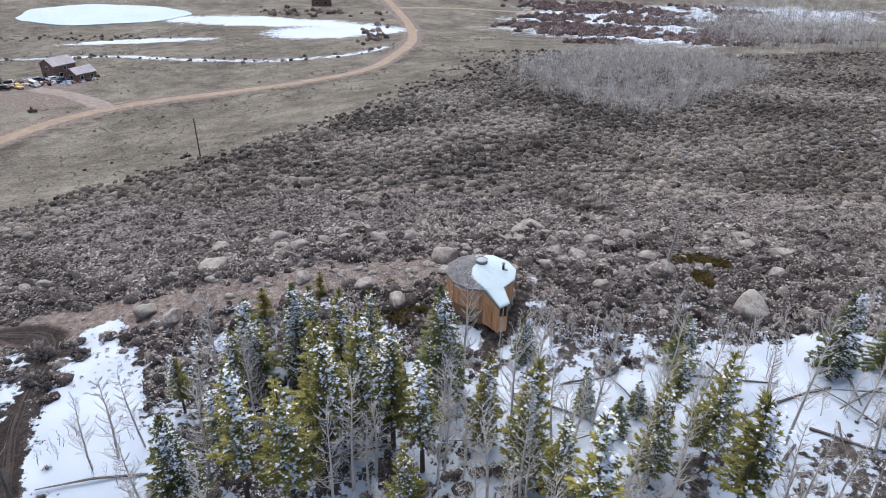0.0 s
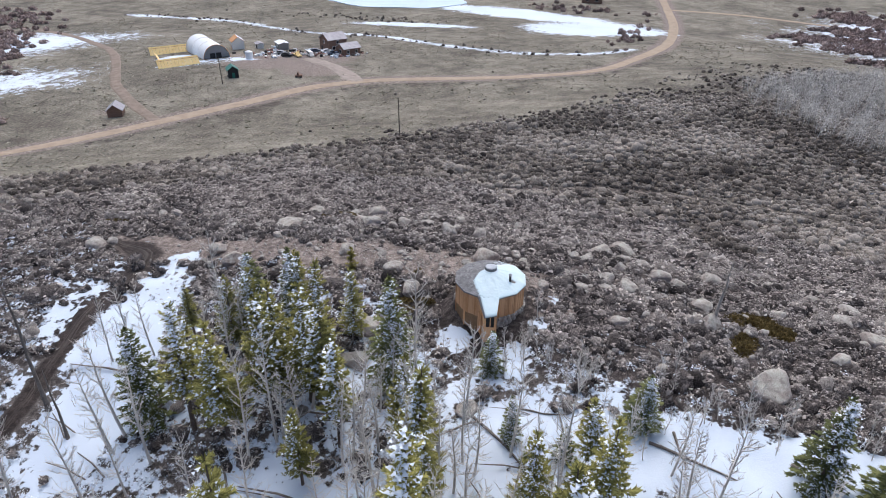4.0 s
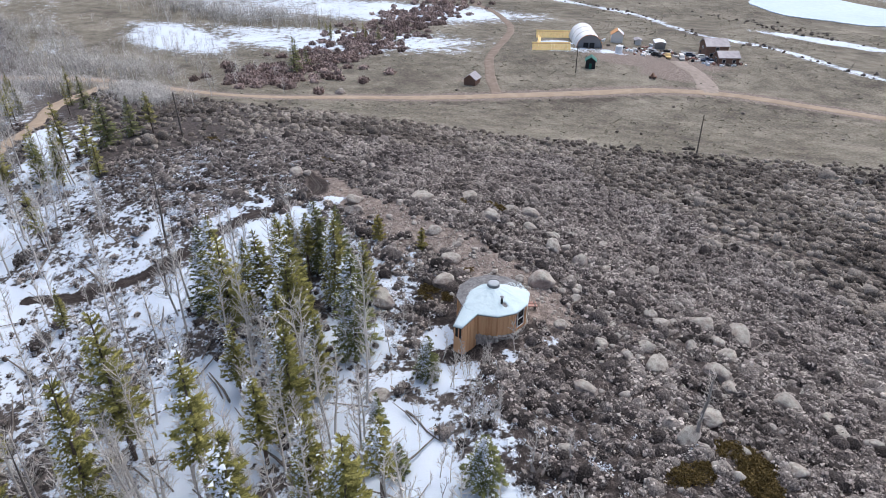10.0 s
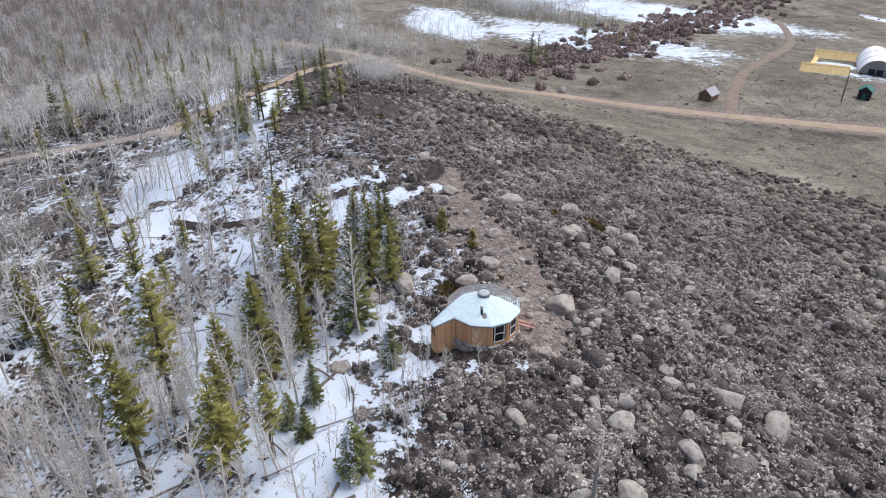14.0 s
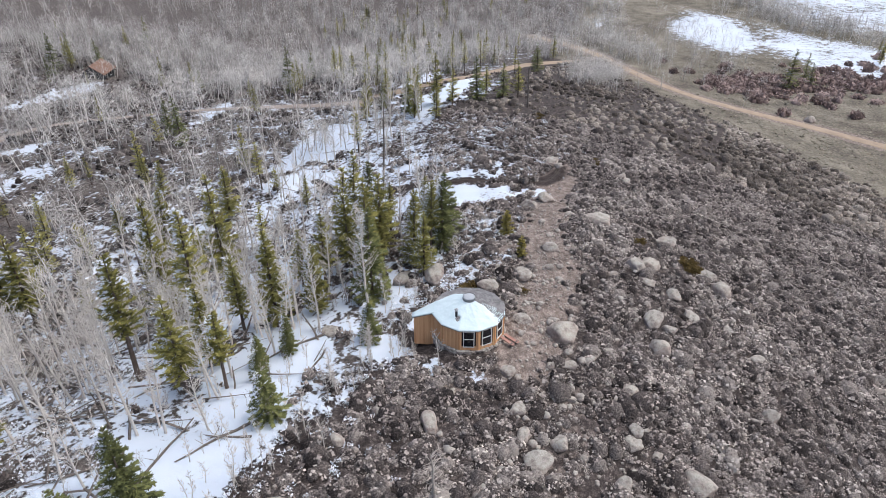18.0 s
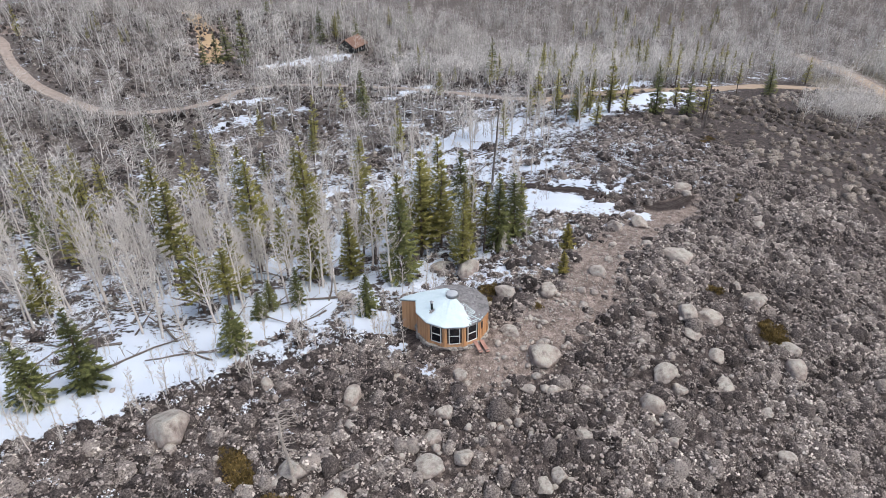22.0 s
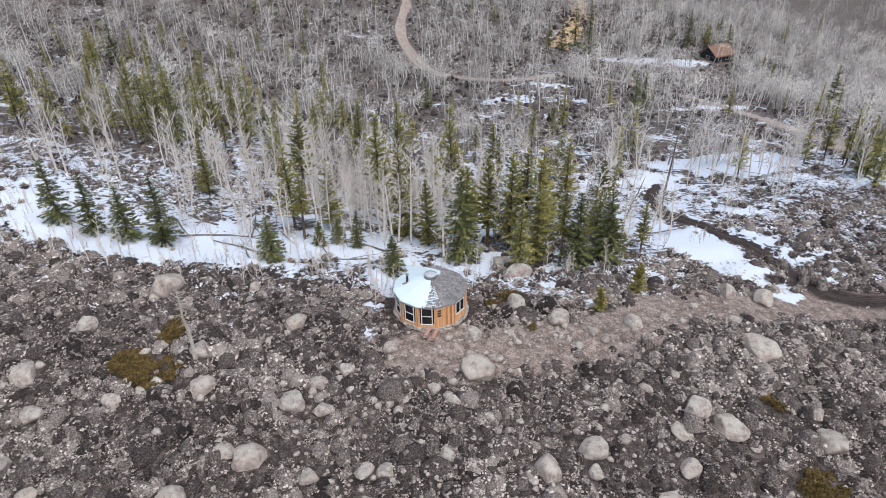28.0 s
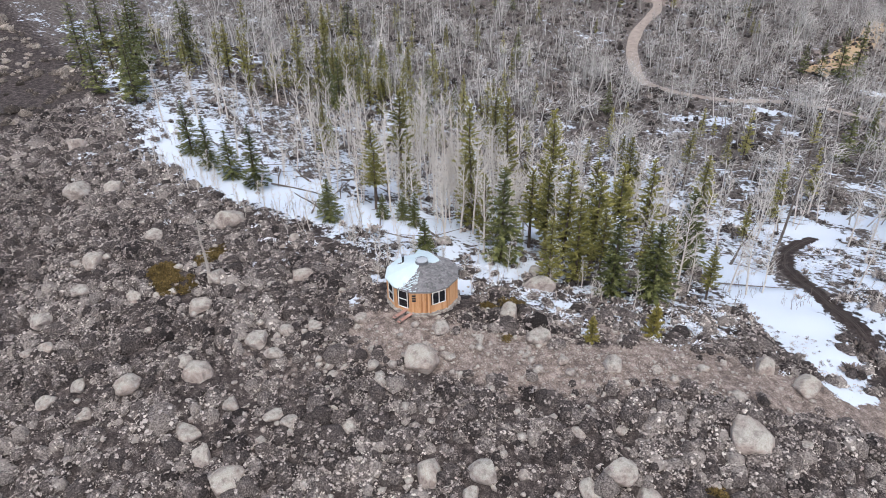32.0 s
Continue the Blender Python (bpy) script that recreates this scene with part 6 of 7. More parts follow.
def willows():
    rng, r2 = np.random.default_rng(71), random.Random(71)

    protos = [clump(r2, 4, 46, 0.17) for _ in range(6)]

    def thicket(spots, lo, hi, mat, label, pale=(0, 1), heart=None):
        heart = heart or (WILLOW_SHADED_HEART if mat == WILLOW else SAGE_SHADED_HEART)
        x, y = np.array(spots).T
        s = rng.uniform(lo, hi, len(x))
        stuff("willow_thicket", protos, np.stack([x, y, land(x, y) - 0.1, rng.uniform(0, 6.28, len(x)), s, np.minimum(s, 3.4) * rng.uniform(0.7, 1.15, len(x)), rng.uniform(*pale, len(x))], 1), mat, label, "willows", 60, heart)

    line = smooth_line([(-190, 72), (-199, 84), (-210, 104), (-244, 134), (-295, 178), (-346, 233), (-390, 270)], 3)
    thicket([line[int(len(line) * rng.random() ** 1.5)] + rng.normal(0, 1, 2) * (13, 10) for _ in range(560)], 2.4, 5.6, WILLOW, "rust-red bare willow thicket in the snowy creek bottom")
    hubs = [(rng.uniform(42, 250), rng.uniform(296, 500)) for _ in range(70)]
    hubs = [(x, y) for x, y in hubs if y > 285 + 0.28 * (x - 40) and (x > 60 or y < 420)]
    thicket([hubs[k % len(hubs)] + rng.normal(0, 1, 2) * (9, 5.5) for k in range(1900)], 2.4, 5.4, WILLOW, "dark red willow thicket on the snowy meadow")
    thicket([(rng.normal(-88, 22), rng.normal(428, 7)) for _ in range(44)] + [(rng.normal(-36, 4), rng.normal(345, 26)) for _ in range(26)], 1.8, 3.6, WILLOW, "brown willow clumps along the frozen meadow")
    thicket([(rng.normal(-185, 26), rng.normal(340, 5)) for _ in range(60)] + [CREEK[rng.integers(len(CREEK))] + rng.normal(0, 3, 2) for _ in range(90)], 0.8, 1.9, BRUSHWOOD, "grey-brown brush along the creek line")
    thicket([(-31.5, 40.5), (-33, 41.2), (-34, 44.2), (-34.8, 45), (-30.6, 44), (-62.5, 147), (-62, 148.5), (-76, 76), (-43, 33), (-40, 36)], 1.2, 1.9, BRUSHWOOD, "bare grey shrubs by the muddy track")


willows()


def brushwood():
    """Knee- to head-high leafless shrubs under the trees."""
    rng, r2 = np.random.default_rng(77), random.Random(77)
    protos = []
    for k in range(6):
        t, c = aspen_shape(700 + k, 1.5, 6, 5, 0.02, 3, 0.014)
        t2, c2 = aspen_shape(720 + k, 1.2, 5, 5, 0.018, 3, 0.014)
        protos.append(joined([t, c, (t2[0] + np.array([0.25, 0.1, 0]), t2[1]), (c2[0] + np.array([0.25, 0.1, 0]), c2[1])]))
    x, y = rng.uniform(-62, 60, 2600), rng.uniform(-6, 47, 2600)
    e = wood_edge(x) - y
    ok = (rng.random(len(x)) < np.interp(e, [-3, -1, 1, 4, 10, 50], [0, 0.5, 0.9, 0.42, 0.32, 0.3])) & (from_line(x, y, MUD_TRACK) > 2) & ((x - 4) ** 2 + (y - 49) ** 2 > 18)
    ok &= (patchy(x * 1.5, y * 1.5) > -0.35)
    x, y = x[ok], y[ok]
    s = rng.uniform(0.5, 1.35, len(x))
    stuff("brushwood", protos, np.stack([x, y, land(x, y), rng.uniform(0, 6.28, len(x)), s, s, rng.uniform(0, 1, len(x))], 1), BRUSHWOOD, "leafless grey-brown shrubs in the snow under the trees", "shrubs")


brushwood()


# ---------------------------------------------------------------- snags, logs, poles
def snag(x, y, h, lean_x, lean_y, thick, label, seed, boughs=16, wood=DEADWOOD):
    rng = random.Random(seed)
    tree = empty("dead_tree", pose(x, y, at(x, y)), label, "dead tree")
    pts = [np.array([lean_x * h * t + rng.gauss(0, 0.05), lean_y * h * t + rng.gauss(0, 0.05), h * t - (0.2 if t == 0 else 0)]) for t in (0, 0.2, 0.4, 0.6, 0.8, 1)]
    v, f = tube(pts, [thick * q for q in (1.5, 0.9, 0.75, 0.6, 0.4, 0.12)], 7)
    ob = new("trunk", fast_mesh("trunk", v, f, wood))
    ob.parent = tree
    pieces = []
    for k in range(boughs):
        t = rng.uniform(0.25, 0.97)
        i = min(4, int(t * 5))
        base = pts[i] + (pts[i + 1] - pts[i]) * (t * 5 - i)
        a, L = rng.uniform(0, 6.28), h * rng.uniform(0.05, 0.16)
        mid = base + np.array([math.cos(a), math.sin(a), rng.uniform(-0.2, 0.4)]) * L * 0.6
        end = mid + np.array([math.cos(a + rng.gauss(0, 0.6)), math.sin(a + rng.gauss(0, 0.6)), rng.uniform(-0.3, 0.5)]) * L * 0.5
        pieces.append(tube([base, mid, end], [thick * 0.22, thick * 0.14, 0.008], 3))
    v, f = joined(pieces)
    ob = tagged(new("limb", fast_mesh("limb", v, f, wood)), kind="stuff")
    ob.parent = tree


snag(22.6, 55.5, 6.3, 0.03, -0.02, 0.16, "bleached grey dead pine among the boulders", 3, 60, BLEACHED)
snag(-25.2, 26.8, 13.5, -0.06, 0.02, 0.17, "tall charred bare trunk leaning by the muddy track", 5, 12)
snag(-21.5, 25.5, 6.0, -0.25, 0.1, 0.12, "dead grey trunk leaning over the snow", 6, 8)
snag(5.3, 14, 11, 0.06, 0.05, 0.12, "bare dead trunk standing in the wood", 7, 14)


def log(x0, y0, x1, y1, thick, label, seed, lift=0.0):
    rng = random.Random(seed)
    thing = empty("fallen_log", pose((x0 + x1) / 2, (y0 + y1) / 2, at((x0 + x1) / 2, (y0 + y1) / 2)), label, "fallen log", "fallen logs on the snow")
    cx, cy, cz = thing.matrix_basis.translation
    pts = []
    for k in range(6):
        t = k / 5
        x, y = x0 + (x1 - x0) * t, y0 + (y1 - y0) * t
        pts.append(np.array([x - cx + rng.gauss(0, 0.05), y - cy + rng.gauss(0, 0.05), at(x, y) - cz + thick * 0.8 + lift * t]))
    v, f = tube(pts, [thick * (1 - 0.12 * k) for k in range(6)], 6)
    ob = new("stem", fast_mesh("stem", v, f, DEADWOOD))
    ob.parent = thing
    pieces = []
    for _ in range(8):
        k = rng.randrange(1, 5)
        a = rng.uniform(0, 6.28)
        e = pts[k] + np.array([math.cos(a) * 0.7, math.sin(a) * 0.7, rng.uniform(0.1, 0.6)])
        pieces.append(tube([pts[k], e], [thick * 0.3, 0.01], 3))
    v, f = joined(pieces)
    ob = tagged(new("limb", fast_mesh("limb", v, f, DEADWOOD)), kind="stuff")
    ob.parent = thing


for k, (a, b, c, d, t) in enumerate(((7.0, 38.2, 13.6, 34.4, 0.13), (9.8, 39.4, 14.2, 40.0, 0.09), (20, 39.4, 25.5, 37.6, 0.12), (21.3, 40.6, 22.6, 37.6, 0.10), (36, 33, 28, 14, 0.14), (20, 14, -3, 6.5, 0.15), (29, 37, 21, 35, 0.12),
                                     (18, 5, -1, 1, 0.15), (30, 31, 24, 24, 0.10), (12, 30, 15, 20, 0.11), (36, 28, 44, 25, 0.12), (33, 24, 45, 22, 0.12), (-19, 18, -8, 14, 0.13), (-14, 24, -17, 14, 0.12), (26, 18, 14, 17, 0.11),
                                     (-22, 42.6, -17.5, 43.2, 0.08), (40, 30, 31, 30, 0.12), (24, 30, 20, 22, 0.10), (-34, 12, -44, 16, 0.12), (26, 33.5, 31, 30.5, 0.13))):
    log(a, b, c, d, t, "grey fallen trunk lying across the snow", 500 + k)


def deadfall():
    rng = np.random.default_rng(91)
    protos = [tube([(0, -0.5, 0.1), (0.03, 0, 0.14), (0, 0.5, 0.1)], [0.018, 0.016, 0.008], 4) for _ in range(2)]
    x, y = rng.uniform(-50, 62, 420), rng.uniform(-30, 40, 420)
    ok = (wood_edge(x) - y > 4) & (from_line(x, y, MUD_TRACK) > 3)
    x, y = x[ok], y[ok]
    x2, y2 = rng.uniform(8, 48, 45), rng.uniform(8, 36, 45)
    x, y = np.append(x, x2), np.append(y, y2)
    s = rng.uniform(2.5, 7.5, len(x))
    stuff("deadfall", protos, np.stack([x, y, land(x, y) + 0.05, rng.normal(1.5, 0.7, len(x)), s, np.full(len(x), 2.0), s], 1), DEADWOOD, "grey deadfall strewn over the wood's floor", "deadfall")


deadfall()


def pole(x, y, h, label):
    thing = empty("utility_pole", pose(x, y, at(x, y), 1.0, -0.8, 20), label, "pole", "utility poles")
    bm = bmesh.new()
    bmesh.ops.create_cone(bm, cap_ends=True, segments=10, radius1=0.17, radius2=0.11, depth=h + 0.5, matrix=Matrix.Translation((0, 0, h / 2 - 0.25)))
    part("shaft", bm, DEADWOOD, thing)
    bm = bmesh.new()
    bmesh.ops.create_cone(bm, cap_ends=True, segments=8, radius1=0.05, radius2=0.03, depth=0.16, matrix=Matrix.Translation((0, 0, h + 0.07)))
    part("insulator", bm, STEEL, thing)


pole(-57.5, 145.5, 9.5, "dark wooden utility pole on the lower slope")
pole(-69, 34.2, 7.5, "dark wooden utility pole on the ridge")
pole(-148, 180, 10, "dark wooden utility pole at the farmyard")

# ---------------------------------------------------------------- the farm and far buildings
def gabled(name, x, y, turn, w, d, wall_h, rise, walls, roof, label, over=0.4, windows=(), door=None, snow=None, lean=False):
    """A house: long side along local x; gables at both ends of local y... windows: (side, along, up, width, height)."""
    z = min(at(x + a, y + b) for a in (-w / 2, w / 2) for b in (-d / 2, d / 2))
    house = empty(name, pose(x, y, z, 0, 0, turn), label, "building")
    t = 0.15
    for s in (-1, 1):
        bm = bmesh.new()
        box(bm, -w / 2, w / 2, s * d / 2 - (t if s > 0 else 0), s * d / 2 + (0 if s > 0 else t), -0.6, wall_h)
        part("wall", bm, walls, house)
        bm = bmesh.new()
        a = s * w / 2
        b = a - s * t
        peak = wall_h + rise
        pts = [(-d / 2 + t, -0.6), (d / 2 - t, -0.6), (d / 2 - t, wall_h), (0, peak - 0.05), (-d / 2 + t, wall_h)]
        front = [bm.verts.new((a, p, q)) for p, q in pts]
        back = [bm.verts.new((b, p, q)) for p, q in pts]
        bm.faces.new(front), bm.faces.new(back[::-1])
        for k in range(5):
            bm.faces.new((front[k], back[k], back[(k + 1) % 5], front[(k + 1) % 5]))
        bmesh.ops.recalc_face_normals(bm, faces=bm.faces)
        part("gable_wall", bm, walls, house)
        bm = bmesh.new()
        ext = over / (d / 2) * rise
        q = [(-w / 2 - over, 0, peak), (w / 2 + over, 0, peak), (w / 2 + over, s * (d / 2 + over), wall_h - ext), (-w / 2 - over, s * (d / 2 + over), wall_h - ext)]
        top = [bm.verts.new((i, j, k + 0.16)) for i, j, k in q]
        low = [bm.verts.new(p) for p in q]
        bm.faces.new(top), bm.faces.new(low[::-1])
        for k in range(4):
            bm.faces.new((top[k], low[k], low[(k + 1) % 4], top[(k + 1) % 4]))
        bmesh.ops.recalc_face_normals(bm, faces=bm.faces)
        slab = part("roof", bm, roof, house)
        if snow == s or snow == 2:
            bm = bmesh.new()
            rng = random.Random(int(abs(x) * 3))
            n = 10
            grid = [[None] * (n + 1) for _ in range(n + 1)]
            for i in range(n + 1):
                for j in range(n + 1):
                    u, v = -1 + 2 * i / n, j / n
                    edge = i in (0, n) or j in (0, n)
                    yy = s * v * (d / 2 + over * 0.9)
                    grid[i][j] = bm.verts.new((u * (w / 2 + over * 0.9) * (1 - (0.04 * rng.random() if edge else 0)), yy, peak + (wall_h - peak) * abs(yy) / (d / 2) + (0.17 if edge else 0.3)))
            for i in range(n):
                for j in range(n):
                    bm.faces.new((grid[i][j], grid[i + 1][j], grid[i + 1][j + 1], grid[i][j + 1])).smooth = True
            part("roof_snow", bm, SNOW, slab, "blanket of snow")
    for side, along, up, ww, hh in windows:
        m = {"s": pose(along, -d / 2, 0), "n": pose(along, d / 2, 0, 0, 0, 180), "e": pose(w / 2, along, 0, 0, 0, 90), "w": pose(-w / 2, along, 0, 0, 0, -90)}[side]
        bm = bmesh.new()
        for x0, x1, z0, z1 in ((-ww / 2 - 0.1, -ww / 2, up - 0.1, up + hh + 0.1), (ww / 2, ww / 2 + 0.1, up - 0.1, up + hh + 0.1), (-ww / 2, ww / 2, up - 0.1, up), (-ww / 2, ww / 2, up + hh, up + hh + 0.1)):
            box(bm, x0, x1, -0.07, 0.0, z0, z1, m)
        win = part("window", bm, WHITE, house)
        bm = bmesh.new()
        box(bm, -ww / 2, ww / 2, -0.03, 0.0, up, up + hh, m)
        part("pane", bm, GLASS, win)
    if door:
        side, along, ww, hh, mat = door
        m = {"s": pose(along, -d / 2, 0), "n": pose(along, d / 2, 0, 0, 0, 180), "e": pose(w / 2, along, 0, 0, 0, 90), "w": pose(-w / 2, along, 0, 0, 0, -90)}[side]
        bm = bmesh.new()
        box(bm, -ww / 2, ww / 2, -0.06, 0.0, -0.1, hh, m, 0.02)
        part("door", bm, mat, house)
    return house


# main farmhouse with its lower annex
gabled("farmhouse", -147.5, 250, 62, 9, 8, 5.2, 2.2, LOGBROWN, TINROOF, "two-storey brown farmhouse with a pale metal roof", windows=(("s", -2, 1, 1.2, 1.4), ("s", 2, 1, 1.2, 1.4), ("s", 0, 3.4, 1.2, 1.2), ("w", 0, 3.4, 1.2, 1.2)), door=("w", 2, 1, 2.1, DARK))
gabled("farmhouse_annex", -137.5, 246.5, 62, 8, 6.5, 3.0, 1.8, LOGBROWN, TINROOF, "low brown farmhouse wing with a mauve-grey metal roof", windows=(("w", 0, 1, 1.6, 1.3), ("s", 2, 1, 1.1, 1.2), ("s", -2, 1, 1.1, 1.2)), snow=None)
gabled("garden_shed", -151.5, 189.5, -40, 4.2, 3.6, 3.0, 1.3, DARK, GREENTIN, "dark shed with a green metal roof", windows=(("s", 0, 1.0, 1.3, 1.4),), door=("e", 0, 1.0, 2.0, GREENTIN))
gabled("white_shed", -184.5, 230.5, -38, 5.5, 5, 3.8, 1.8, WHITE, ORANGE, "white shed with an orange wooden gable and roof", windows=(("s", 1, 1.2, 1, 1),), door=("s", -1, 1.1, 2.1, ORANGE), snow=1)
gabled("roadside_shed", -154.5, 139.5, -50, 5.0, 4.2, 2.2, 1.6, LOGBROWN, TINROOF, "small dark shed by the track, snow at its foot", door=("s", 0, 2.4, 1.9, DARK))
gabled("store_shed", -167, 239, -35, 6, 4.2, 2.8, 0.5, STEEL, TINROOF, "grey storage shed with a snowy flat roof", windows=(("s", 0, 0.8, 1.6, 1.4),), snow=2)
gabled("small_store", -176.5, 235.5, -35, 4, 2.6, 2.2, 0.4, WHITE, TINROOF, "small white container with a dark open end", door=("s", 0, 2.2, 1.9, DARK))
gabled("red_barn", -83, 459, 10, 13, 9, 4.2, 3.5, LOGBROWN, REDPAINT, "dark barn with a red roof half under snow", windows=(("s", -3, 1.4, 1.6, 1.6), ("s", 3, 1.4, 1.6, 1.6)), snow=1)
gabled("forest_hut", -93, -106.5, 25, 7.5, 6.2, 2.8, 2.2, DARK, LOGBROWN, "brown log hut in the bare aspens with a rusty brown roof", over=0.7, windows=(("n", -1.5, 1, 1.2, 1.1), ("n", 1.7, 1, 1.2, 1.1), ("e", 0, 1, 1.1, 1.1)), door=("n", 0.1, 0.9, 2.0, DARK))
gabled("hilltop_shed", 20.5, -142, 8, 5, 4, 2.6, 1.0, WHITE, GREENTIN, "pale shed with a green metal roof on the hill")
gabled("hilltop_barn", 3.5, -152, 20, 6, 5, 4.0, 1.8, LOGBROWN, REDPAINT, "red-brown barn at the top of the hill road")
gabled("log_stack_shed", 12.5, -144, 5, 6, 2.4, 1.4, 0.4, DEADWOOD, TINROOF, "low grey lean-to beside the hill road", snow=2)


def hoop_house():
    """White fabric barn on arched ribs."""
    x, y = -187, 215
    turn = 150
    z = at(x, y)
    barn = empty("hoop_barn", pose(x, y, z, 0, 0, turn), "white fabric hoop barn with a dark open end", "barn")
    L, R, H = 24.0, 5.4, 6.0
    bm = bmesh.new()
    n, m = 20, 12
    outer = [[bm.verts.new((L * (i / m - 0.5), R * math.cos(math.pi * k / n), H * math.sin(math.pi * k / n) ** 0.9 + (-0.4 if k in (0, n) else 0))) for k in range(n + 1)] for i in range(m + 1)]
    inner = [[bm.verts.new((v.co.x, v.co.y * 0.985, v.co.z * 0.985)) for v in row] for row in outer]
    for i in range(m):
        for k in range(n):
            bm.faces.new((outer[i][k], outer[i + 1][k], outer[i + 1][k + 1], outer[i][k + 1])).smooth = True
            bm.faces.new((inner[i][k + 1], inner[i + 1][k + 1], inner[i + 1][k], inner[i][k])).smooth = True
    part("cover", bm, FABRIC, barn)
    for i in (0, 4, 8, 12):
        pts = [(L * (i / 12 - 0.5), 1.005 * R * math.cos(math.pi * k / n), 1.005 * H * math.sin(math.pi * k / n) ** 0.9) for k in range(n + 1)]
        v, f = tube(pts, [0.12] * (n + 1), 5)
        ob = new("rib", fast_mesh("rib", v, f, WHITE if i else ORANGE))
        ob.parent = barn
    for end in (-1, 1):
        bm = bmesh.new()
        vs = [bm.verts.new((end * (L / 2 - 1.2), 0.97 * R * math.cos(math.pi * k / n), 0.97 * H * math.sin(math.pi * k / n) ** 0.9)) for k in range(n + 1)]
        bm.faces.new(vs)
        part("end_wall", bm, STEEL, barn, "grey end wall set back under the cover")
    for s in (-2.2, 0.4):
        bm = bmesh.new()
        box(bm, -L / 2 + 0.9, -L / 2 + 1.15, s, s + 2.0, 0, 2.6)
        part("door", bm, DARK, barn)


hoop_house()


def panel_lean_to(x, y, turn, length, h, label):
    """A long lean-to of yellow panels, tilted back so that they catch the sky's light."""
    z = at(x, y)
    run = empty("panel_wall", pose(x, y, z, 0, 0, turn), label, "panel wall", "yellow panel walls at the farm")
    n = int(length / 1.25)
    for k in range(n):
        bm = bmesh.new()
        x0 = -length / 2 + k * length / n
        # Each panel leans back 40 degrees, shaped to be lit like a roof.
        box(bm, x0 + 0.03, x0 + length / n - 0.03, -0.05, 0.05, -0.2, h * 1.15, pose(0, 0, 0, -40, 0, 0), 0.015)
        part("panel", bm, YELLOW, run)
    bm = bmesh.new()
    box(bm, -length / 2, length / 2, -0.1, -0.054, h - 0.35, h - 0.2, pose(0, 0, 0, -40, 0, 0))
    part("rail", bm, ORANGE, run)


panel_lean_to(-204.5, 211, 57, 16, 3.2, "tall sloped lean-to of yellow panels beside the hoop barn")
panel_lean_to(-180, 192, 62, 16, 3.2, "long sloped lean-to of yellow panels facing the yard")
panel_lean_to(-195.5, 197, 143, 20, 1.4, "low sloped end run of yellow panels on snow")
tankbody = empty("water_tank", pose(-165, 215, at(-165, 215)), "round pale plastic water tank", "tank")
bmt = bmesh.new()
bmesh.ops.create_cone(bmt, cap_ends=True, segments=24, radius1=1.5, radius2=1.45, depth=3.0, matrix=Matrix.Translation((0, 0, 1.3)))
part("shell", bmt, FABRIC, tankbody)
bmt = bmesh.new()
bmesh.ops.create_cone(bmt, cap_ends=True, segments=24, radius1=1.45, radius2=0.4, depth=0.5, matrix=Matrix.Translation((0, 0, 3.05)))
part("lid", bmt, FABRIC, tankbody)


def vehicle(name, x, y, turn, paint, label, length=4.8, cab=(0.0, 0.55), h=1.75, bed=False):
    car = empty(name, pose(x, y, at(x, y), 0, 0, turn), label, "vehicle", "vehicles in the farmyard")
    w, z0 = 1.85, 0.38
    bm = bmesh.new()
    box(bm, -length / 2, length / 2, -w / 2, w / 2, z0, z0 + 0.62, None, 0.09)
    part("body", bm, paint, car)
    c0, c1 = -length / 2 + length * cab[0] + 0.15, -length / 2 + length * cab[1] + 0.9
    bm = bmesh.new()
    q = [(c0, z0 + 0.63), (c1, z0 + 0.63), (c1 - 0.55, h), (c0 + 0.25, h)]
    a = [bm.verts.new((i, -w / 2 + 0.1, k)) for i, k in q]
    b = [bm.verts.new((i, w / 2 - 0.1, k)) for i, k in q]
    bm.faces.new(a[::-1]), bm.faces.new(b)
    for k in range(4):
        bm.faces.new((a[k], a[(k + 1) % 4], b[(k + 1) % 4], b[k]))
    bmesh.ops.recalc_face_normals(bm, faces=bm.faces)
    bmesh.ops.bevel(bm, geom=list(bm.edges), offset=0.05, segments=1, affect="EDGES")
    cabin_part = part("cab", bm, paint, car)
    for s in (-1, 1):
        part("side_glass", box(bmesh.new(), c0 + 0.35, c1 - 0.75, s * (w / 2 - 0.1) - 0.015, s * (w / 2 - 0.1) + 0.015, z0 + 0.72, h - 0.15), GLASS, cabin_part)
    for sx in (-0.31, 0.31):
        for sy in (-1, 1):
            bm = bmesh.new()
            bmesh.ops.create_cone(bm, cap_ends=True, segments=14, radius1=0.36, radius2=0.36, depth=0.24, matrix=pose(sx * length, sy * (w / 2 - 0.1), 0.36, 90, 0, 0))
            wheel = part("wheel", bm, RUBBER, car)
            bm = bmesh.new()
            bmesh.ops.create_cone(bm, cap_ends=True, segments=10, radius1=0.2, radius2=0.2, depth=0.26, matrix=pose(sx * length, sy * (w / 2 - 0.1), 0.36, 90, 0, 0))
            part("rim", bm, STEEL, wheel)
    return car


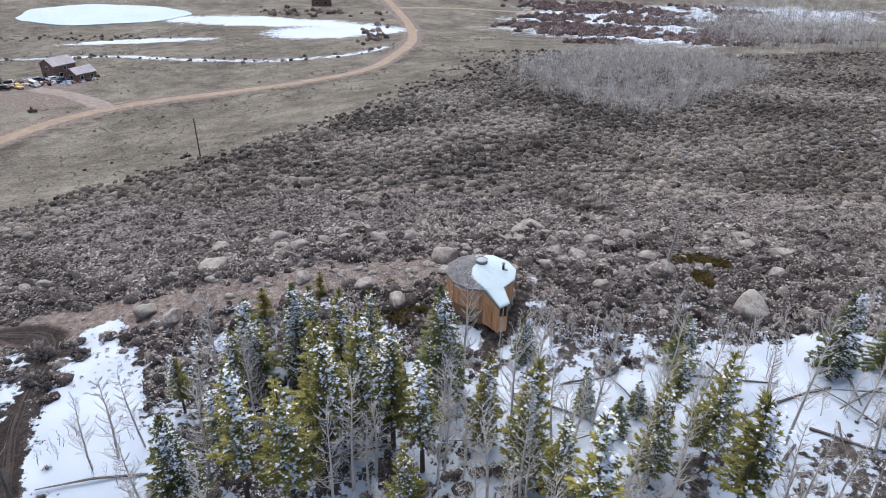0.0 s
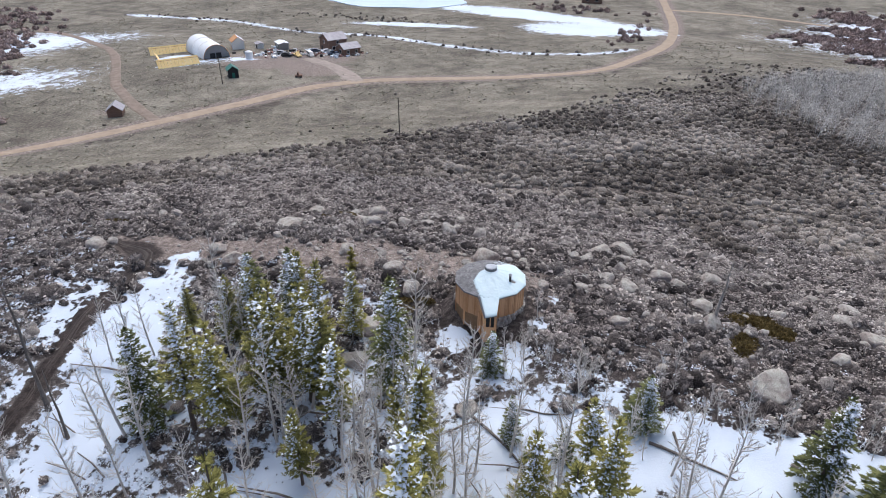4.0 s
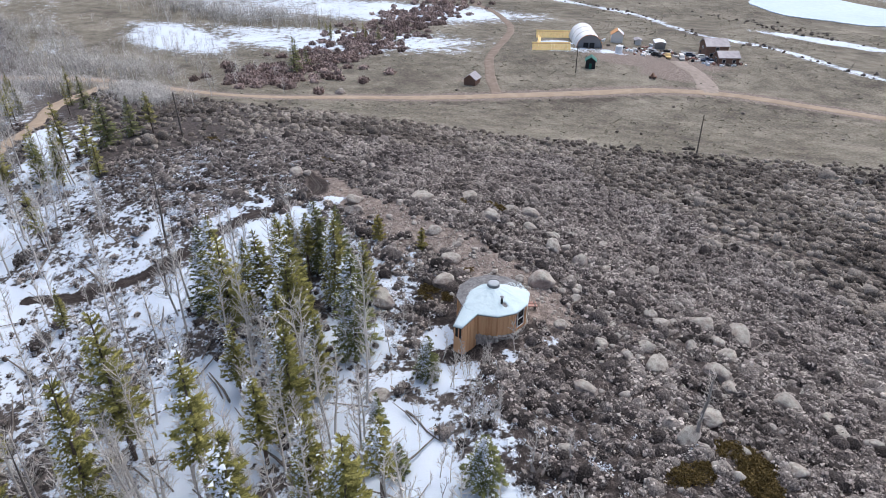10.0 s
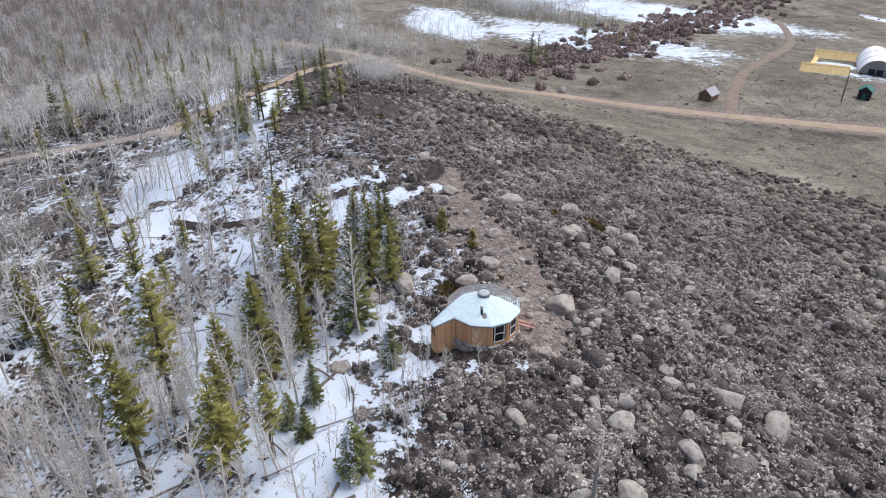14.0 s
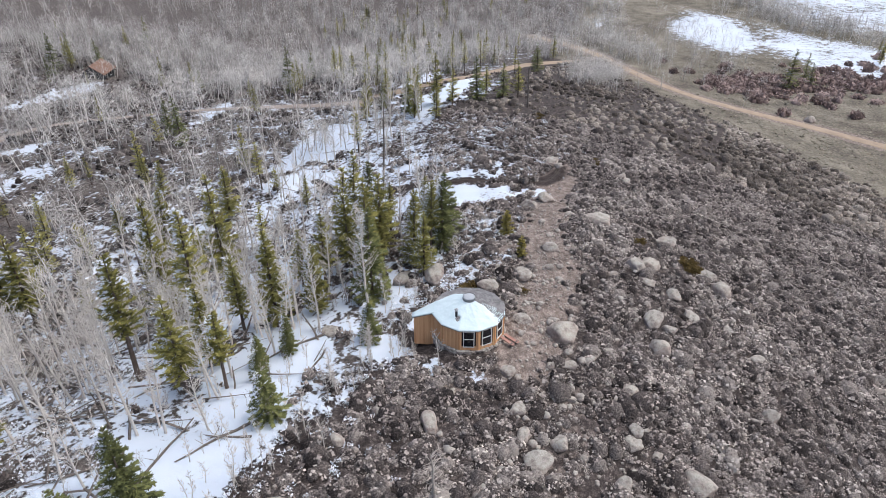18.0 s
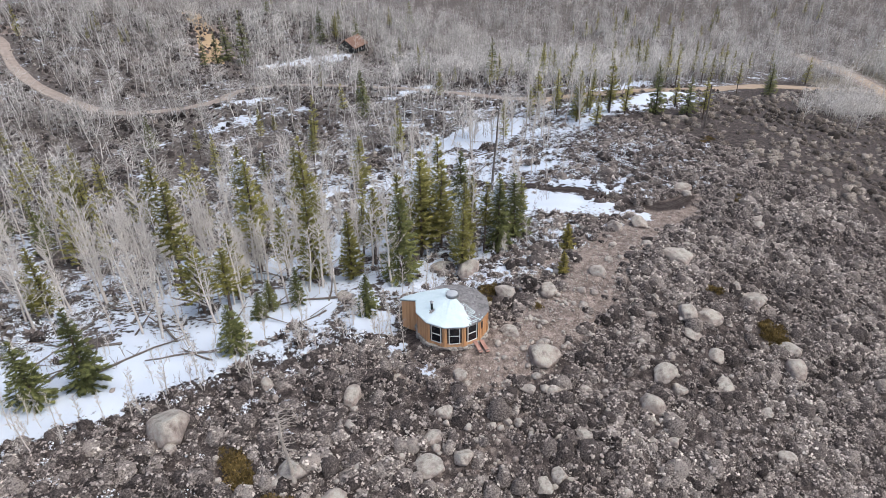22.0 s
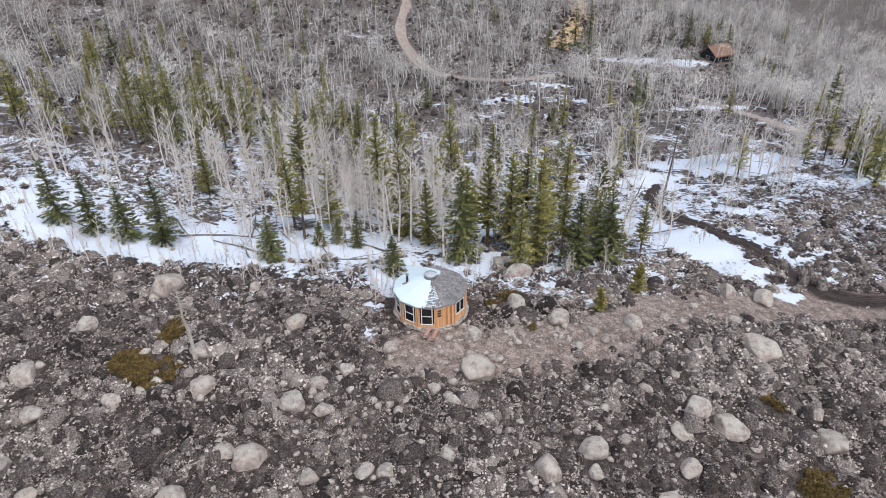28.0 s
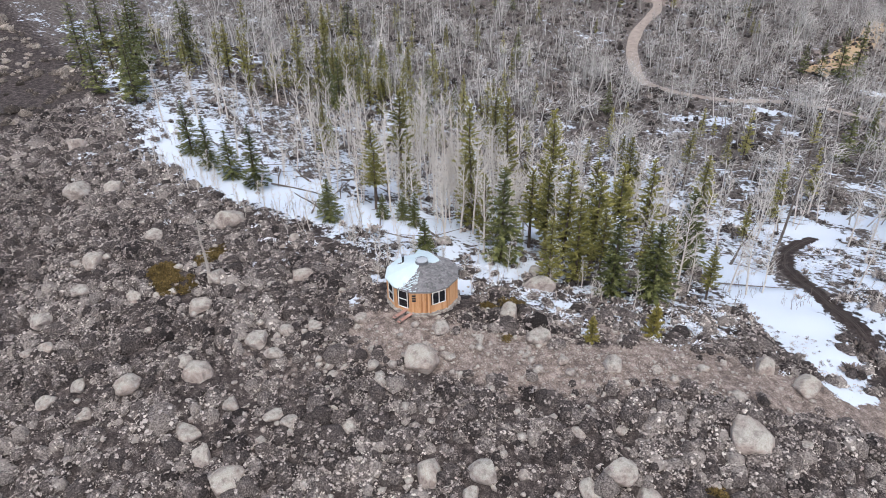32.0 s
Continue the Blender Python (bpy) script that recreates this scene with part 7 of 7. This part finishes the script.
BLUEPAINT = plain("dark_blue_paint", (0.04, 0.06, 0.10), 0.35)
vehicle("van", -147.5, 232.5, -35, WHITE, "white van parked in the dirt yard", 5.2, (0.0, 0.72), 2.1)
vehicle("pickup_truck", -151.5, 229, -30, YELLOW, "yellow farm truck parked in the yard", 5.0, (0.3, 0.5), 1.9)
vehicle("car", -155, 226.5, 10, DARK, "dark car parked among farm clutter", 4.6, (0.1, 0.6), 1.6)
vehicle("car", -150.5, 240, 50, BLUEPAINT, "dark blue car beside the farmhouse", 4.6, (0.1, 0.6), 1.6)
vehicle("car", -146, 242.5, 55, WHITE, "snow-dusted white car at the farmhouse", 4.6, (0.1, 0.6), 1.6)
vehicle("car", -160, 229, 20, STEEL, "grey car with snow on its hood", 4.4, (0.1, 0.6), 1.6)
vehicle("small_tractor", -131.5, 202.5, 30, LOGBROWN, "small rusty machine standing by the drive", 2.6, (0.2, 0.3), 2.0)
vehicle("trailer_truck", -141.5, 240.5, 58, BLUEPAINT, "dark pickup in front of the farmhouse wing", 5.0, (0.3, 0.5), 1.8)


def crate_pile(x, y, seed, label):
    rng = random.Random(seed)
    for _ in range(9):
        px, py = x + rng.gauss(0, 1.7), y + rng.gauss(0, 1.7)
        bm = bmesh.new()
        s = rng.uniform(0.35, 0.8)
        box(bm, -s, s, -s * 0.7, s * 0.7, -0.05, s * 1.1, None, 0.04)
        for k in (-0.5, 0.5):
            box(bm, k * s - 0.06, k * s + 0.06, -s * 0.72, s * 0.72, s * 1.1, s * 1.1 + 0.05)
        ob = part("crate", bm, rng.choice((WHITE, DEADWOOD, DARK, PLANK, SNOW)), None, label)
        ob.matrix_basis = pose(px, py, at(px, py), 0, 0, rng.uniform(0, 180))
        tagged(ob, "", "crate", "clutter in the farmyard")


for k, (x, y) in enumerate(((-158, 222), (-163, 228), (-168, 232), (-144, 239), (-152, 236), (-139, 238), (-172, 222), (-133, 248), (-156, 233), (-160, 236), (-165, 222), (-148, 236), (-136, 242), (-170, 238), (-190, 224))):
    crate_pile(x, y, 900 + k, "weathered storage crate in the farmyard clutter")
